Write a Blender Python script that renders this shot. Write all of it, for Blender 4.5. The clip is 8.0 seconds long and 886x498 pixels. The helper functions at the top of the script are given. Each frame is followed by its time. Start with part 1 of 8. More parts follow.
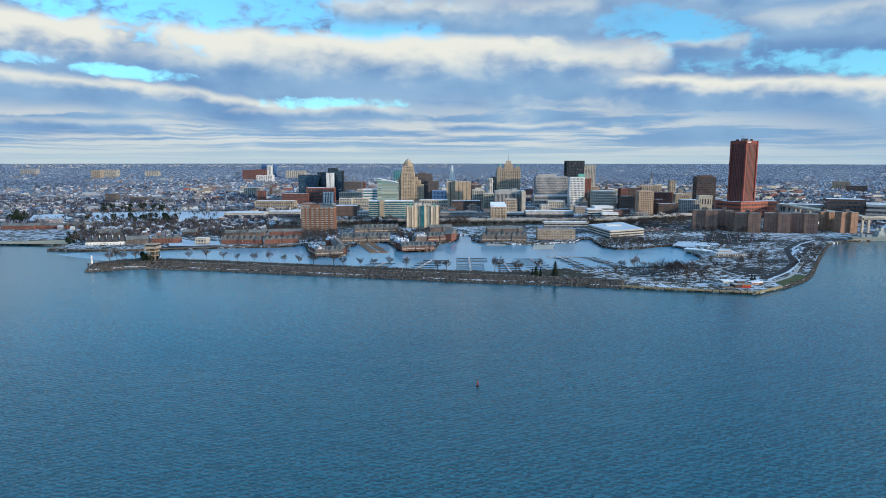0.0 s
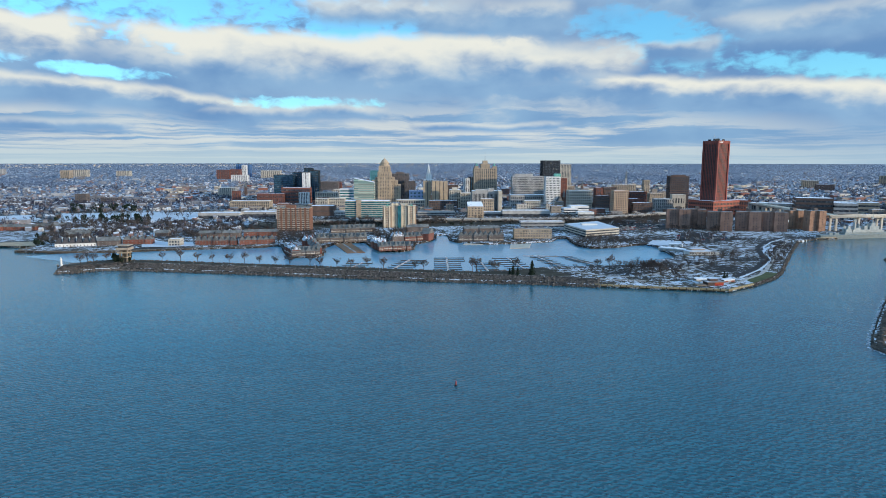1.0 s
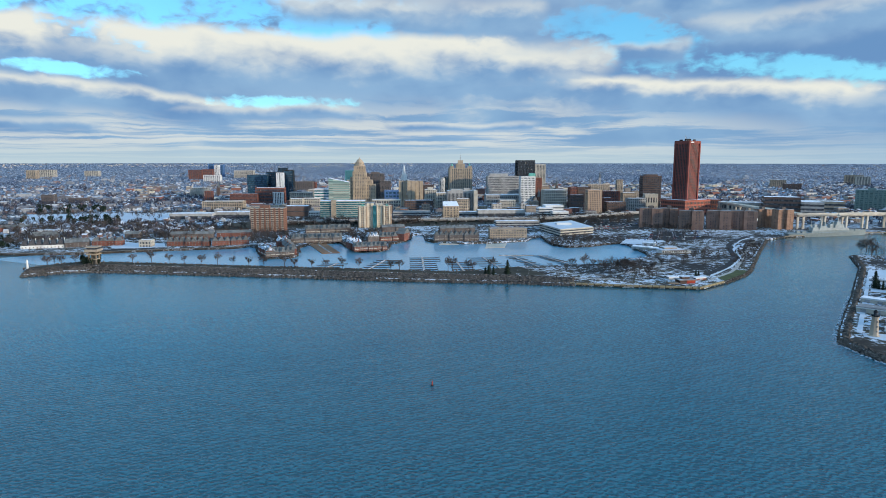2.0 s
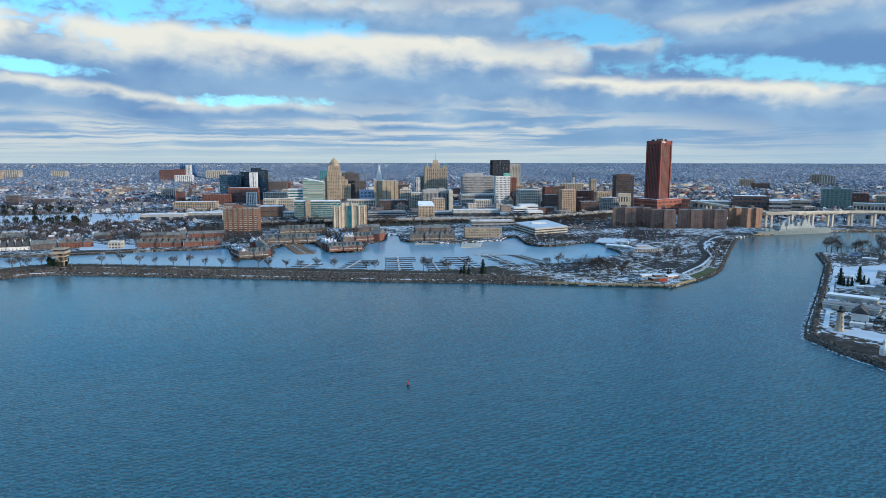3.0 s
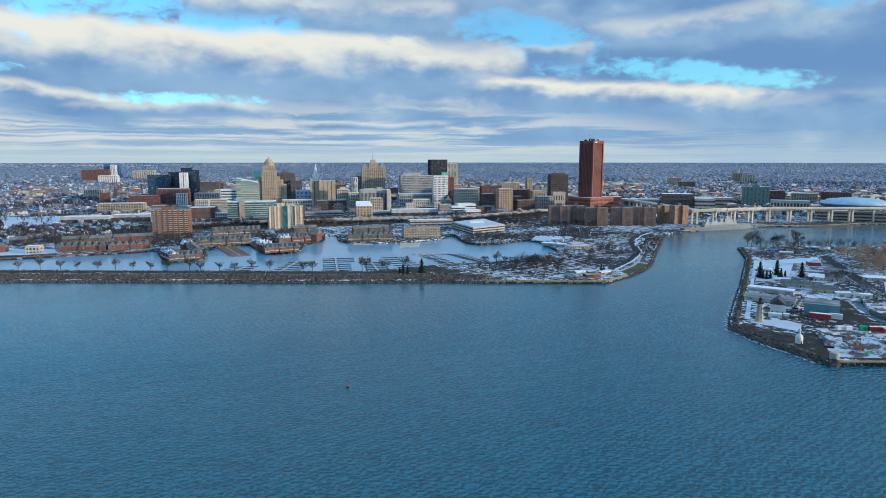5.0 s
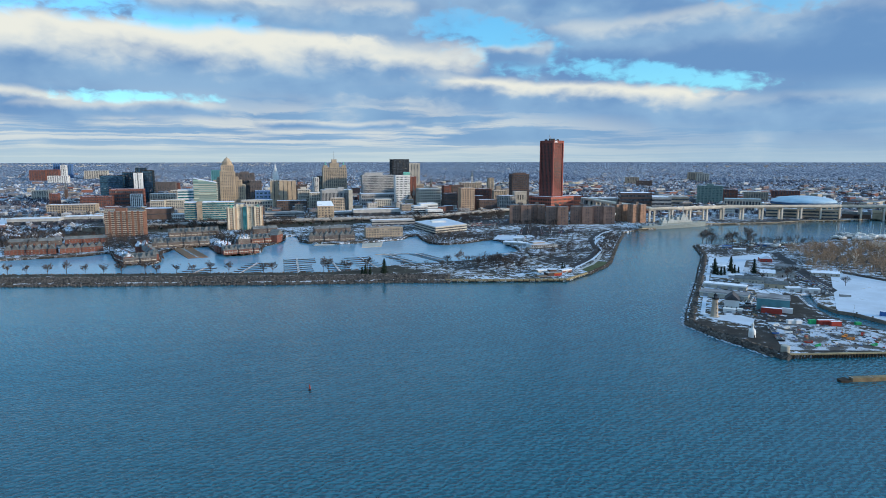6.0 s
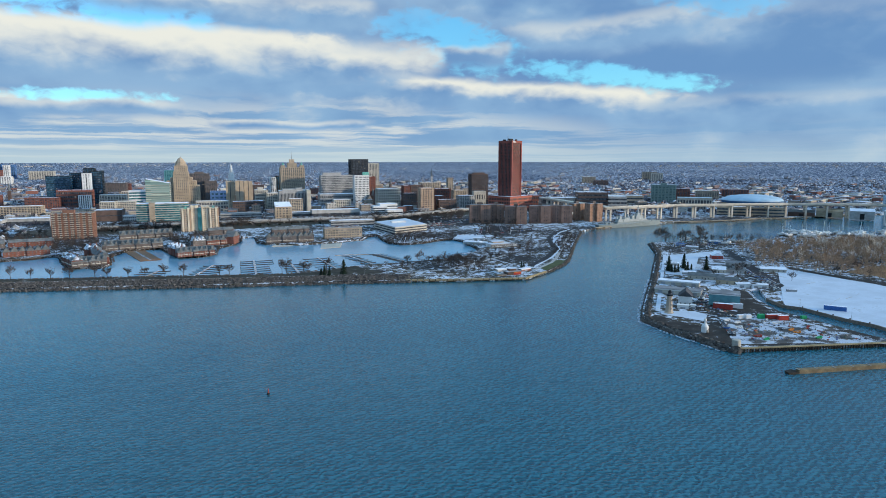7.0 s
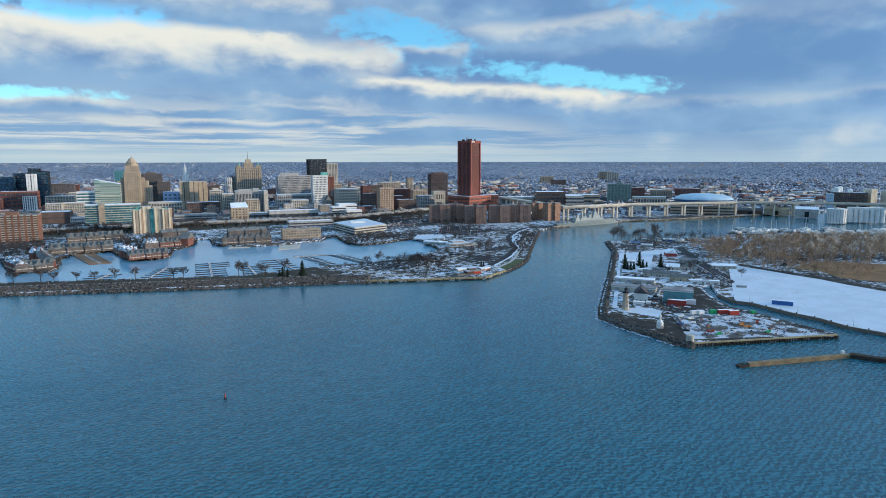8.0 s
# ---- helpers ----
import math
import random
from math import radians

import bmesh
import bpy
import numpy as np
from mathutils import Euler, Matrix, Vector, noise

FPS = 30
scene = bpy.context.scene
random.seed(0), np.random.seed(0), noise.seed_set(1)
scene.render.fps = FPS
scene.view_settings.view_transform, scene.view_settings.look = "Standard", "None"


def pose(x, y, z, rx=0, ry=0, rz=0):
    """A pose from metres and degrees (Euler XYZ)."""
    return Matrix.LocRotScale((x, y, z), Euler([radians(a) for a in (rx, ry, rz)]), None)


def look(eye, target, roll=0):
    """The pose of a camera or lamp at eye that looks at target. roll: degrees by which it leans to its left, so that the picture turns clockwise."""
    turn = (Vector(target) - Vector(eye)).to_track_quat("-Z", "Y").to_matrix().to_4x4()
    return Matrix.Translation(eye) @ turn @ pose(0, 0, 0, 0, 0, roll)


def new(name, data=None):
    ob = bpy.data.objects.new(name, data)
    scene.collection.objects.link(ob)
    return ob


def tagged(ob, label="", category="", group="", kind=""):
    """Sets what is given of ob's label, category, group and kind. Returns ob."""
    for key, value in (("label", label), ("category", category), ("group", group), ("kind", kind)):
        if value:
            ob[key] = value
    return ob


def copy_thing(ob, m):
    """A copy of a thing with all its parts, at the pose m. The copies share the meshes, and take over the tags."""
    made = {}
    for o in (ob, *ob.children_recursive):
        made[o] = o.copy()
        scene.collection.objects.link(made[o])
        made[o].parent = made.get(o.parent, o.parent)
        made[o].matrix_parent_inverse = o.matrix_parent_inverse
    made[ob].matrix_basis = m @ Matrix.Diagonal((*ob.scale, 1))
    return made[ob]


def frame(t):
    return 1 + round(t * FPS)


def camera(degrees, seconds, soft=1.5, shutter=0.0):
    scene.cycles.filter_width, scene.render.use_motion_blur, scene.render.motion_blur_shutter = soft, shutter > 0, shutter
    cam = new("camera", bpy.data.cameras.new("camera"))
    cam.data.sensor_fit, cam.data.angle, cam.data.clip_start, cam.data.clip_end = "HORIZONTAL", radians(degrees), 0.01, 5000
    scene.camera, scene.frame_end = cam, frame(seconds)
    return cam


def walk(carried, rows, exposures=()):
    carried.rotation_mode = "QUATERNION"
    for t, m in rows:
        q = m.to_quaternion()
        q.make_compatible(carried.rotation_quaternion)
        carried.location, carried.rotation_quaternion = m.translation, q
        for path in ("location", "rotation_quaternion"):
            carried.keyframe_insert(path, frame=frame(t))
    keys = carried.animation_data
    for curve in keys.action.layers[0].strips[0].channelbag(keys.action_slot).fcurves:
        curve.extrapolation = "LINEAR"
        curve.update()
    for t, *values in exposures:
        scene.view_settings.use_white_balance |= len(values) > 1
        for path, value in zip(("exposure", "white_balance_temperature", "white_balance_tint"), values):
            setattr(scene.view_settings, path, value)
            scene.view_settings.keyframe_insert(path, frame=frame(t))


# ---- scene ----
# The camera hovers over the lake and turns slowly to its right.
cam = camera(70.09, 8.0, soft=0.9)
ROWS = [
    (0.0, -0.00, -0.00, 124.96, 82.044, -0.052, 0.000),
    (0.5, -0.19, 0.05, 124.97, 82.033, -0.045, -1.010),
    (1.0, -0.24, 0.16, 124.99, 82.023, -0.045, -2.099),
    (1.5, -0.19, 0.30, 125.01, 82.015, -0.045, -3.218),
    (3.0, 0.17, 0.51, 125.03, 81.985, -0.020, -6.540),
    (3.5, 0.34, 0.47, 125.01, 81.973, -0.012, -7.763),
    (4.0, 0.52, 0.39, 124.97, 81.960, -0.012, -9.096),
    (4.5, 0.69, 0.34, 124.96, 81.960, -0.006, -10.550),
    (6.0, 1.05, 0.64, 125.02, 81.916, 0.035, -15.536),
    (6.5, 1.20, 0.76, 125.02, 81.913, 0.041, -17.366),
    (7.0, 1.38, 0.90, 125.02, 81.910, 0.049, -19.184),
    (7.5, 1.58, 1.04, 125.01, 81.907, 0.056, -21.002),
    (8.0, 1.84, 1.19, 125.00, 81.902, 0.060, -22.829),
]
walk(cam, [(t, pose(x, y, z, tilt, roll, yaw)) for t, x, y, z, tilt, roll, yaw in ROWS])

# ---- light: a broken winter cloud cover with a low, weak sun from the south-west ----
SUN_AZ, SUN_EL = 122.0, 10.0          # degrees clockwise from +y, degrees above the horizon
scene.view_settings.exposure = 0.25


class Nodes:
    """Short hand for node trees."""

    def __init__(self, tree):
        self.tree, self.nodes, self.links = tree, tree.nodes, tree.links

    def put(self, socket, value):
        if isinstance(value, bpy.types.NodeSocket):
            self.links.new(value, socket)
        elif isinstance(value, tuple) and len(value) == 3 and socket.type == "RGBA":
            socket.default_value = (*value, 1.0)
        else:
            socket.default_value = value

    def math(self, op, a, b=0.0, c=0.0):
        n = self.nodes.new("ShaderNodeMath")
        n.operation = op
        for s, v in zip(n.inputs, (a, b, c)):
            self.put(s, v)
        return n.outputs[0]

    def ramp(self, x, lo, hi, to_lo=0.0, to_hi=1.0):
        n = self.nodes.new("ShaderNodeMapRange")
        n.interpolation_type = "SMOOTHSTEP"
        for s, v in zip(n.inputs, (x, lo, hi, to_lo, to_hi)):
            self.put(s, v)
        return n.outputs[0]

    def mix(self, fac, a, b, blend="MIX"):
        n = self.nodes.new("ShaderNodeMix")
        n.data_type, n.blend_type = "RGBA", blend
        self.put(n.inputs[0], fac)
        self.put(n.inputs[6], a)
        self.put(n.inputs[7], b)
        return n.outputs[2]

    def noise(self, vector, scale, detail=4.0, rough=0.55, warp=0.0):
        n = self.nodes.new("ShaderNodeTexNoise")
        n.inputs["Scale"].default_value, n.inputs["Detail"].default_value = scale, detail
        n.inputs["Roughness"].default_value, n.inputs["Distortion"].default_value = rough, warp
        if vector is not None:
            self.links.new(vector, n.inputs["Vector"])
        return n.outputs[0]

    def xyz(self, x, y, z):
        n = self.nodes.new("ShaderNodeCombineXYZ")
        for s, v in zip(n.inputs, (x, y, z)):
            self.put(s, v)
        return n.outputs[0]

    def split(self, v):
        n = self.nodes.new("ShaderNodeSeparateXYZ")
        self.links.new(v, n.inputs[0])
        return n.outputs

    def scaled(self, v, x, y, z):
        n = self.nodes.new("ShaderNodeVectorMath")
        n.operation = "MULTIPLY"
        self.links.new(v, n.inputs[0])
        n.inputs[1].default_value = (x, y, z)
        return n.outputs[0]


def build_sky():
    world = bpy.data.worlds.new("winter_sky")
    scene.world = world
    world.use_nodes = True
    world.node_tree.nodes.clear()
    n = Nodes(world.node_tree)
    sky = n.nodes.new("ShaderNodeTexSky")
    sky.sky_type, sky.sun_disc = "NISHITA", False
    sky.sun_elevation, sky.sun_rotation = radians(SUN_EL), radians(SUN_AZ)
    sky.altitude, sky.air_density, sky.dust_density, sky.ozone_density = 200, 1.0, 0.4, 2.0
    way = n.nodes.new("ShaderNodeTexCoord").outputs["Generated"]
    x, y, z = n.split(way)
    az = n.math("MULTIPLY", n.math("ARCTAN2", x, y), 57.2958)
    el = n.math("MULTIPLY", n.math("ARCSINE", z), 57.2958)
    # lobes: the soft heads of cumulus; mottle: their uneven bodies; layer: thin sheets, flattened towards the horizon
    high = n.math("MAXIMUM", el, 0.0)
    flat = n.math("DIVIDE", 34.0, n.math("ADD", high, 3.2))
    broad = n.math("SUBTRACT", n.noise(n.xyz(n.math("MULTIPLY", az, 0.085), n.math("MULTIPLY", el, 0.20), 2.0), 1.0, 2.0, 0.45, 0.2), 0.5)
    lobes = n.math("SUBTRACT", n.noise(n.xyz(n.math("MULTIPLY", az, 0.22), n.math("MULTIPLY", el, 0.38), 7.0), 1.0, 2.5, 0.42, 0.2), 0.5)
    fluff = n.math("SUBTRACT", n.noise(n.xyz(n.math("MULTIPLY", az, 0.85), n.math("MULTIPLY", el, 1.5), 11.0), 1.0, 5.0, 0.5, 0.35), 0.5)
    mottle = n.math("ADD", n.math("ADD", broad, n.math("MULTIPLY", lobes, 0.7)), n.math("MULTIPLY", fluff, 0.16))
    warp = n.math("ADD", n.math("MULTIPLY", broad, 1.0), n.math("ADD", n.math("MULTIPLY", lobes, 0.55), n.math("MULTIPLY", fluff, 0.3)))
    layer = n.noise(n.xyz(n.math("MULTIPLY", az, 0.05), n.math("ADD", flat, warp), 3.0), 1.5, 4.0, 0.55, 0.2)
    blue = n.mix(1.0, sky.outputs[0], BLUE_GAIN, "MULTIPLY")
    # the even cover: grey with cream streaks low down, pale at the horizon
    low = n.ramp(el, 2.5, 8.0, 1.0, 0.0)
    streak = n.math("MULTIPLY", n.ramp(layer, 0.40, 0.60), n.ramp(az, 12.0, 45.0, 1.0, 0.12))
    cover = n.mix(n.ramp(mottle, -0.22, 0.2), GREY_DEEP, GREY)
    cover = n.mix(n.math("MULTIPLY", low, 0.5), cover, GREY_LOW)
    cover = n.mix(n.ramp(mottle, 0.08, 0.42, 0.0, 0.5), cover, CREAM)
    cover = n.mix(n.math("MULTIPLY", streak, n.math("ADD", 0.06, n.math("MULTIPLY", low, 0.60))), cover, CREAM)
    cover = n.mix(n.math("MULTIPLY", n.ramp(el, 0.0, 2.0, 0.85, 0.0), n.ramp(az, 10.0, 45.0, 1.0, 0.6)), cover, PALE_LOW)
    col = cover

    def gap(col, a0, e0, w, h, lean=0.0, amount=0.95):
        """A hole in the cover through which the blue shows."""
        da = n.math("SUBTRACT", az, a0)
        u = n.math("DIVIDE", da, w)
        v = n.math("DIVIDE", n.math("SUBTRACT", n.math("SUBTRACT", el, e0), n.math("MULTIPLY", da, lean)), h)
        d = n.math("SUBTRACT", 1.0, n.math("ADD", n.math("MULTIPLY", u, u), n.math("MULTIPLY", v, v)))
        d = n.math("ADD", d, n.math("ADD", n.math("MULTIPLY", lobes, 2.6), n.math("MULTIPLY", fluff, 2.8)))
        return n.mix(n.ramp(d, -0.3, 0.9, 0.0, amount), col, blue)

    def cloud(col, a0, e0, w, h, lean=0.0, lit=1.0, from_to=(0.3, 0.8), edge=0.2, rough=1.0, deep=0.0):
        """A bank of cloud over w degrees each way, its billowing sunlit top h over its soft grey base.
        from_to: how far up the sunlight begins and is full; deep: how dark the body is."""
        da = n.math("SUBTRACT", az, a0)
        u = n.math("DIVIDE", da, w)
        bumps = n.math("ADD", n.math("MULTIPLY", lobes, 1.9 * rough / h), n.math("MULTIPLY", fluff, 0.42 * rough / h))
        v = n.math("ADD", n.math("DIVIDE", n.math("SUBTRACT", n.math("SUBTRACT", el, e0), n.math("MULTIPLY", da, lean)), h), bumps)
        ends = n.ramp(n.math("ADD", n.math("ABSOLUTE", u), n.math("ADD", n.math("MULTIPLY", lobes, 0.9), n.math("MULTIPLY", fluff, 0.3))), 0.74, 1.04, 1.0, 0.0)
        mask = n.math("MULTIPLY", n.math("MULTIPLY", n.ramp(v, 1.0 - edge, 1.0, 1.0, 0.0), n.ramp(v, -0.35, 0.25)), ends)
        shade = n.math("ADD", n.math("MULTIPLY", lobes, 0.3), n.math("ADD", n.math("MULTIPLY", broad, 0.3), n.math("MULTIPLY", fluff, 0.18)))
        top = n.ramp(n.math("ADD", v, shade), from_to[0], from_to[1], 0.0, lit)
        body = n.mix(n.ramp(mottle, deep - 0.38, deep + 0.18), GREY_DEEP, GREY)
        return n.mix(mask, col, n.mix(top, body, CREAM))

    col = gap(col, -21.0, 13.2, 19, 3.4)
    col = gap(col, -3.2, 11.0, 9, 1.3)
    col = gap(col, 17.0, 11.2, 4, 1.6, 0.0, 0.7)
    col = gap(col, 21.5, 9.6, 6.0, 2.2, -0.1, 0.95)
    col = cloud(col, -2.5, 11.7, 8, 2.6, 0.0, 0.8, (0.1, 0.7), 0.6, 0.8)
    col = cloud(col, 6.5, 10.4, 7, 4.5, 0.0, 0.55, (0.2, 0.9), 0.5, 1.0, 0.1)
    col = cloud(col, -8.0, 4.9, 19.5, 6.2, 0.0, 1.0, (0.30, 0.82), 0.16, 0.75, -0.02)
    col = cloud(col, -33.5, 5.8, 7.8, 5.4, 0.0, 1.0, (0.28, 0.66), 0.18, 1.0)
    col = gap(col, -25.5, 6.9, 4.5, 0.55, -0.05, 0.75)
    col = gap(col, -34.0, 7.5, 3, 0.5, 0.0, 0.5)
    col = cloud(col, -31.5, 4.2, 6.0, 2.6, -0.05, 0.95, (0.4, 0.85), 0.3, 0.8)
    col = cloud(col, -21.0, 3.4, 8.0, 2.7, -0.13, 1.0, (0.42, 0.85), 0.28, 0.8)
    col = gap(col, -9.5, 4.9, 6, 0.6, 0.0, 0.75)
    col = cloud(col, -10.5, 3.3, 8, 1.5, 0.02, 0.85, (0.2, 0.9), 0.5, 0.6)
    col = cloud(col, -31.0, 2.2, 8, 1.2, 0.0, 0.8, (0.3, 0.9), 0.5, 0.4)
    col = cloud(col, 6.0, 2.6, 7, 0.9, 0.0, 0.85, (0.2, 0.9), 0.5, 0.35)
    col = cloud(col, 13.5, 6.2, 6.0, 4.4, -0.1, 0.95, (0.15, 0.7), 0.45, 1.2, 0.05)
    col = cloud(col, 9.5, 11.2, 4.0, 2.4, 0.0, 0.8, (0.3, 0.9), 0.5, 1.0)
    col = cloud(col, 38.0, 6.4, 15, 3.8, 0.0, 0.08, (0.5, 1.0), 0.45, 0.9, 0.75)
    col = cloud(col, 33.5, 9.6, 8, 2.6, 0.06, 0.75, (0.2, 0.9), 0.5, 1.0)
    col = cloud(col, 50.0, 8.2, 9, 4.5, -0.05, 0.35, (0.3, 1.0), 0.5, 1.0, 0.2)
    col = gap(col, 41.5, 12.2, 5, 0.9, -0.1, 0.7)
    col = gap(col, 33.0, 7.0, 9, 1.0, -0.12, 1.0)
    col = cloud(col, 22.3, 8.0, 3.0, 2.0, 0.0, 0.7, (0.3, 0.9), 0.4, 0.8)
    col = cloud(col, 27.0, 3.6, 13.5, 3.2, -0.075, 1.0, (0.40, 0.82), 0.22, 0.8, 0.05)
    col = cloud(col, 50.0, 3.0, 14, 2.6, 0.02, 0.5, (0.4, 1.0), 0.5, 0.8, 0.05)
    over = n.ramp(el, 16.0, 40.0)
    overhead = n.mix(n.ramp(layer, 0.35, 0.7), OVER_A, OVER_B)
    col = n.mix(over, col, overhead)
    # brighter cloud on the sun's side of the sky, outside the view
    side = n.math("ADD", n.math("MULTIPLY", x, math.sin(radians(SUN_AZ))), n.math("MULTIPLY", y, math.cos(radians(SUN_AZ))))
    glow = n.ramp(side, 0.3, 1.0, 1.0, SUNSIDE)
    gain = n.nodes.new("ShaderNodeVectorMath")
    gain.operation = "SCALE"
    n.links.new(col, gain.inputs[0])
    n.links.new(glow, gain.inputs["Scale"])
    bg = n.nodes.new("ShaderNodeBackground")
    bg.inputs[1].default_value = 0.1
    n.links.new(gain.outputs[0], bg.inputs[0])
    out = n.nodes.new("ShaderNodeOutputWorld")
    n.links.new(bg.outputs[0], out.inputs[0])


BLUE_GAIN = (1.0, 2.0, 2.5)
GREY, GREY_DEEP, CREAM, PALE_LOW = (2.3, 3.85, 5.75), (1.25, 2.55, 4.7), (7.0, 7.1, 6.5), (4.3, 5.4, 5.9)
GREY_LOW = (2.15, 3.7, 5.5)
OVER_A, OVER_B, SUNSIDE = (2.2, 4.9, 8.3), (4.8, 7.6, 11.0), 1.7
build_sky()
sun = new("sun", bpy.data.lights.new("sun", "SUN"))
sun.data.energy, sun.data.angle, sun.data.color = 3.5, radians(3.0), (1.0, 0.85, 0.67)
a, e = radians(SUN_AZ), radians(SUN_EL)
sun.matrix_world = look((1500 * math.sin(a) * math.cos(e), 1500 * math.cos(a) * math.cos(e), 1500 * math.sin(e)), (0, 0, 0))

# ---- materials ----
def surface(name, colour, rough=0.7, vary=0.25, scale=0.4, fine=6.0, bump=0.1, metal=0.0, other=None, other_at=(0.5, 0.65), tint=0.0, spec=0.08, island=False):
    """A weathered surface: broad stains and fine grain on its colour, in metres of the world.
    other: a second colour that shows in patches; tint: how far alike objects differ."""
    m = bpy.data.materials.new(name)
    m.use_nodes = True
    n = Nodes(m.node_tree)
    bsdf = n.nodes["Principled BSDF"]
    place = n.nodes.new("ShaderNodeNewGeometry").outputs["Position"]
    broad, grain = n.noise(place, scale, 5.0, 0.6), n.noise(place, fine, 3.0, 0.6)
    dark, light = tuple(c * (1 - vary) for c in colour), tuple(min(1.0, c * (1 + vary)) for c in colour)
    col = n.mix(n.ramp(broad, 0.3, 0.7), dark, light)
    col = n.mix(n.math("MULTIPLY", n.ramp(grain, 0.35, 0.7), vary), col, tuple(c * 0.5 for c in colour))
    if other:
        col = n.mix(n.ramp(n.math("ADD", n.math("MULTIPLY", broad, 0.75), n.math("MULTIPLY", grain, 0.25)), *other_at), col, other)
    if tint:
        who = n.nodes.new("ShaderNodeNewGeometry").outputs["Random Per Island"] if island else n.nodes.new("ShaderNodeObjectInfo").outputs["Random"]
        col = n.mix(1.0, col, n.mix(who, (1 - tint, 1 - tint, 1 - tint * 0.9), (1 + tint, 1 + tint * 0.9, 1 + tint * 0.8)), "MULTIPLY")
    n.put(bsdf.inputs["Base Color"], col)
    n.put(bsdf.inputs["Roughness"], n.ramp(broad, 0.2, 0.8, max(0.02, rough - 0.12), min(1.0, rough + 0.12)))
    bsdf.inputs["Metallic"].default_value, bsdf.inputs["Specular IOR Level"].default_value = metal, spec
    if bump:
        b = n.nodes.new("ShaderNodeBump")
        b.inputs["Strength"].default_value, b.inputs["Distance"].default_value = bump, 0.15
        n.links.new(grain, b.inputs["Height"])
        n.links.new(b.outputs[0], bsdf.inputs["Normal"])
    return m


def many(name, colours, rough=0.75, snow=0.0, scale=0.2):
    """A surface whose separate pieces each take one of several colours."""
    m = surface(name, (0.5, 0.5, 0.5), rough, 0.15, scale)
    n = Nodes(m.node_tree)
    bsdf = n.nodes["Principled BSDF"]
    geo = n.nodes.new("ShaderNodeNewGeometry")
    ramp = n.nodes.new("ShaderNodeValToRGB")
    ramp.color_ramp.interpolation = "CONSTANT"
    while len(ramp.color_ramp.elements) < len(colours):
        ramp.color_ramp.elements.new(0.5)
    for i, c in enumerate(colours):
        ramp.color_ramp.elements[i].position = i / len(colours)
        ramp.color_ramp.elements[i].color = (*c, 1)
    n.links.new(geo.outputs["Random Per Island"], ramp.inputs[0])
    grain = n.noise(geo.outputs["Position"], scale, 4.0)
    col = n.mix(n.ramp(grain, 0.35, 0.7, 0.0, 0.35), ramp.outputs[0], (0.1, 0.1, 0.11))
    if snow:
        col = n.mix(n.ramp(grain, 0.62 - snow * 0.3, 0.66 - snow * 0.3, 0.0, 0.9), col, (0.78, 0.80, 0.84))
    n.put(bsdf.inputs["Base Color"], col)
    return m


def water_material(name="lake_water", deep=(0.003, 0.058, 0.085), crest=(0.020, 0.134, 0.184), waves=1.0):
    """Wind-ruffled water: short crossing crests on a longer chop, smoother in drifting patches and under the land."""
    m = bpy.data.materials.new(name)
    m.use_nodes = True
    n = Nodes(m.node_tree)
    bsdf = n.nodes["Principled BSDF"]
    place = n.nodes.new("ShaderNodeNewGeometry").outputs["Position"]
    patch = n.noise(n.scaled(place, 0.5, 1.0, 1.0), 0.008, 4.0, 0.6)
    bsdf.inputs["Roughness"].default_value, bsdf.inputs["IOR"].default_value = 0.16, 1.333

    def crests(turn, length, wander):
        """Rows of short waves, this many metres from crest to crest, broken by their wander."""
        t = n.nodes.new("ShaderNodeMapping")
        t.inputs["Rotation"].default_value = (0.0, 0.0, radians(turn))
        n.links.new(place, t.inputs["Vector"])
        w = n.nodes.new("ShaderNodeTexWave")
        w.wave_type, w.bands_direction, w.wave_profile = "BANDS", "Y", "SIN"
        for key, value in (("Scale", 0.314 / length), ("Distortion", wander), ("Detail", 2.0), ("Detail Scale", 2.6), ("Detail Roughness", 0.5)):
            w.inputs[key].default_value = value
        n.links.new(t.outputs[0], w.inputs["Vector"])
        return w.outputs["Fac"]

    chop = n.noise(n.scaled(place, 0.05, 0.12, 0.1), 1.0, 2.0, 0.5, 0.3)
    ripple = n.math("ADD", n.math("MULTIPLY", crests(-24, 3.4, 7.0), 0.55), n.math("MULTIPLY", crests(17, 2.7, 7.0), 0.45))
    height = n.math("ADD", n.math("MULTIPLY", chop, 0.8), n.math("MULTIPLY", ripple, n.ramp(patch, 0.35, 0.65, 0.35, 0.75)))
    # the lee of the breakwater lies calmer than the open lake
    height = n.math("MULTIPLY", height, n.ramp(n.split(place)[1], 150.0, 430.0, waves, 0.12 * waves))
    # wave shading is painted into the colour: light crests, dark troughs
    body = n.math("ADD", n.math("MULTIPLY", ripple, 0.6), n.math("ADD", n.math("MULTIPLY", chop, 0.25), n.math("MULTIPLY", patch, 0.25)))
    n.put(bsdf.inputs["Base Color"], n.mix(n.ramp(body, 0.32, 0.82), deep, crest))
    b = n.nodes.new("ShaderNodeBump")
    b.inputs["Strength"].default_value, b.inputs["Distance"].default_value = 1.0, 0.75
    n.links.new(height, b.inputs["Height"])
    n.links.new(b.outputs[0], bsdf.inputs["Normal"])
    return m


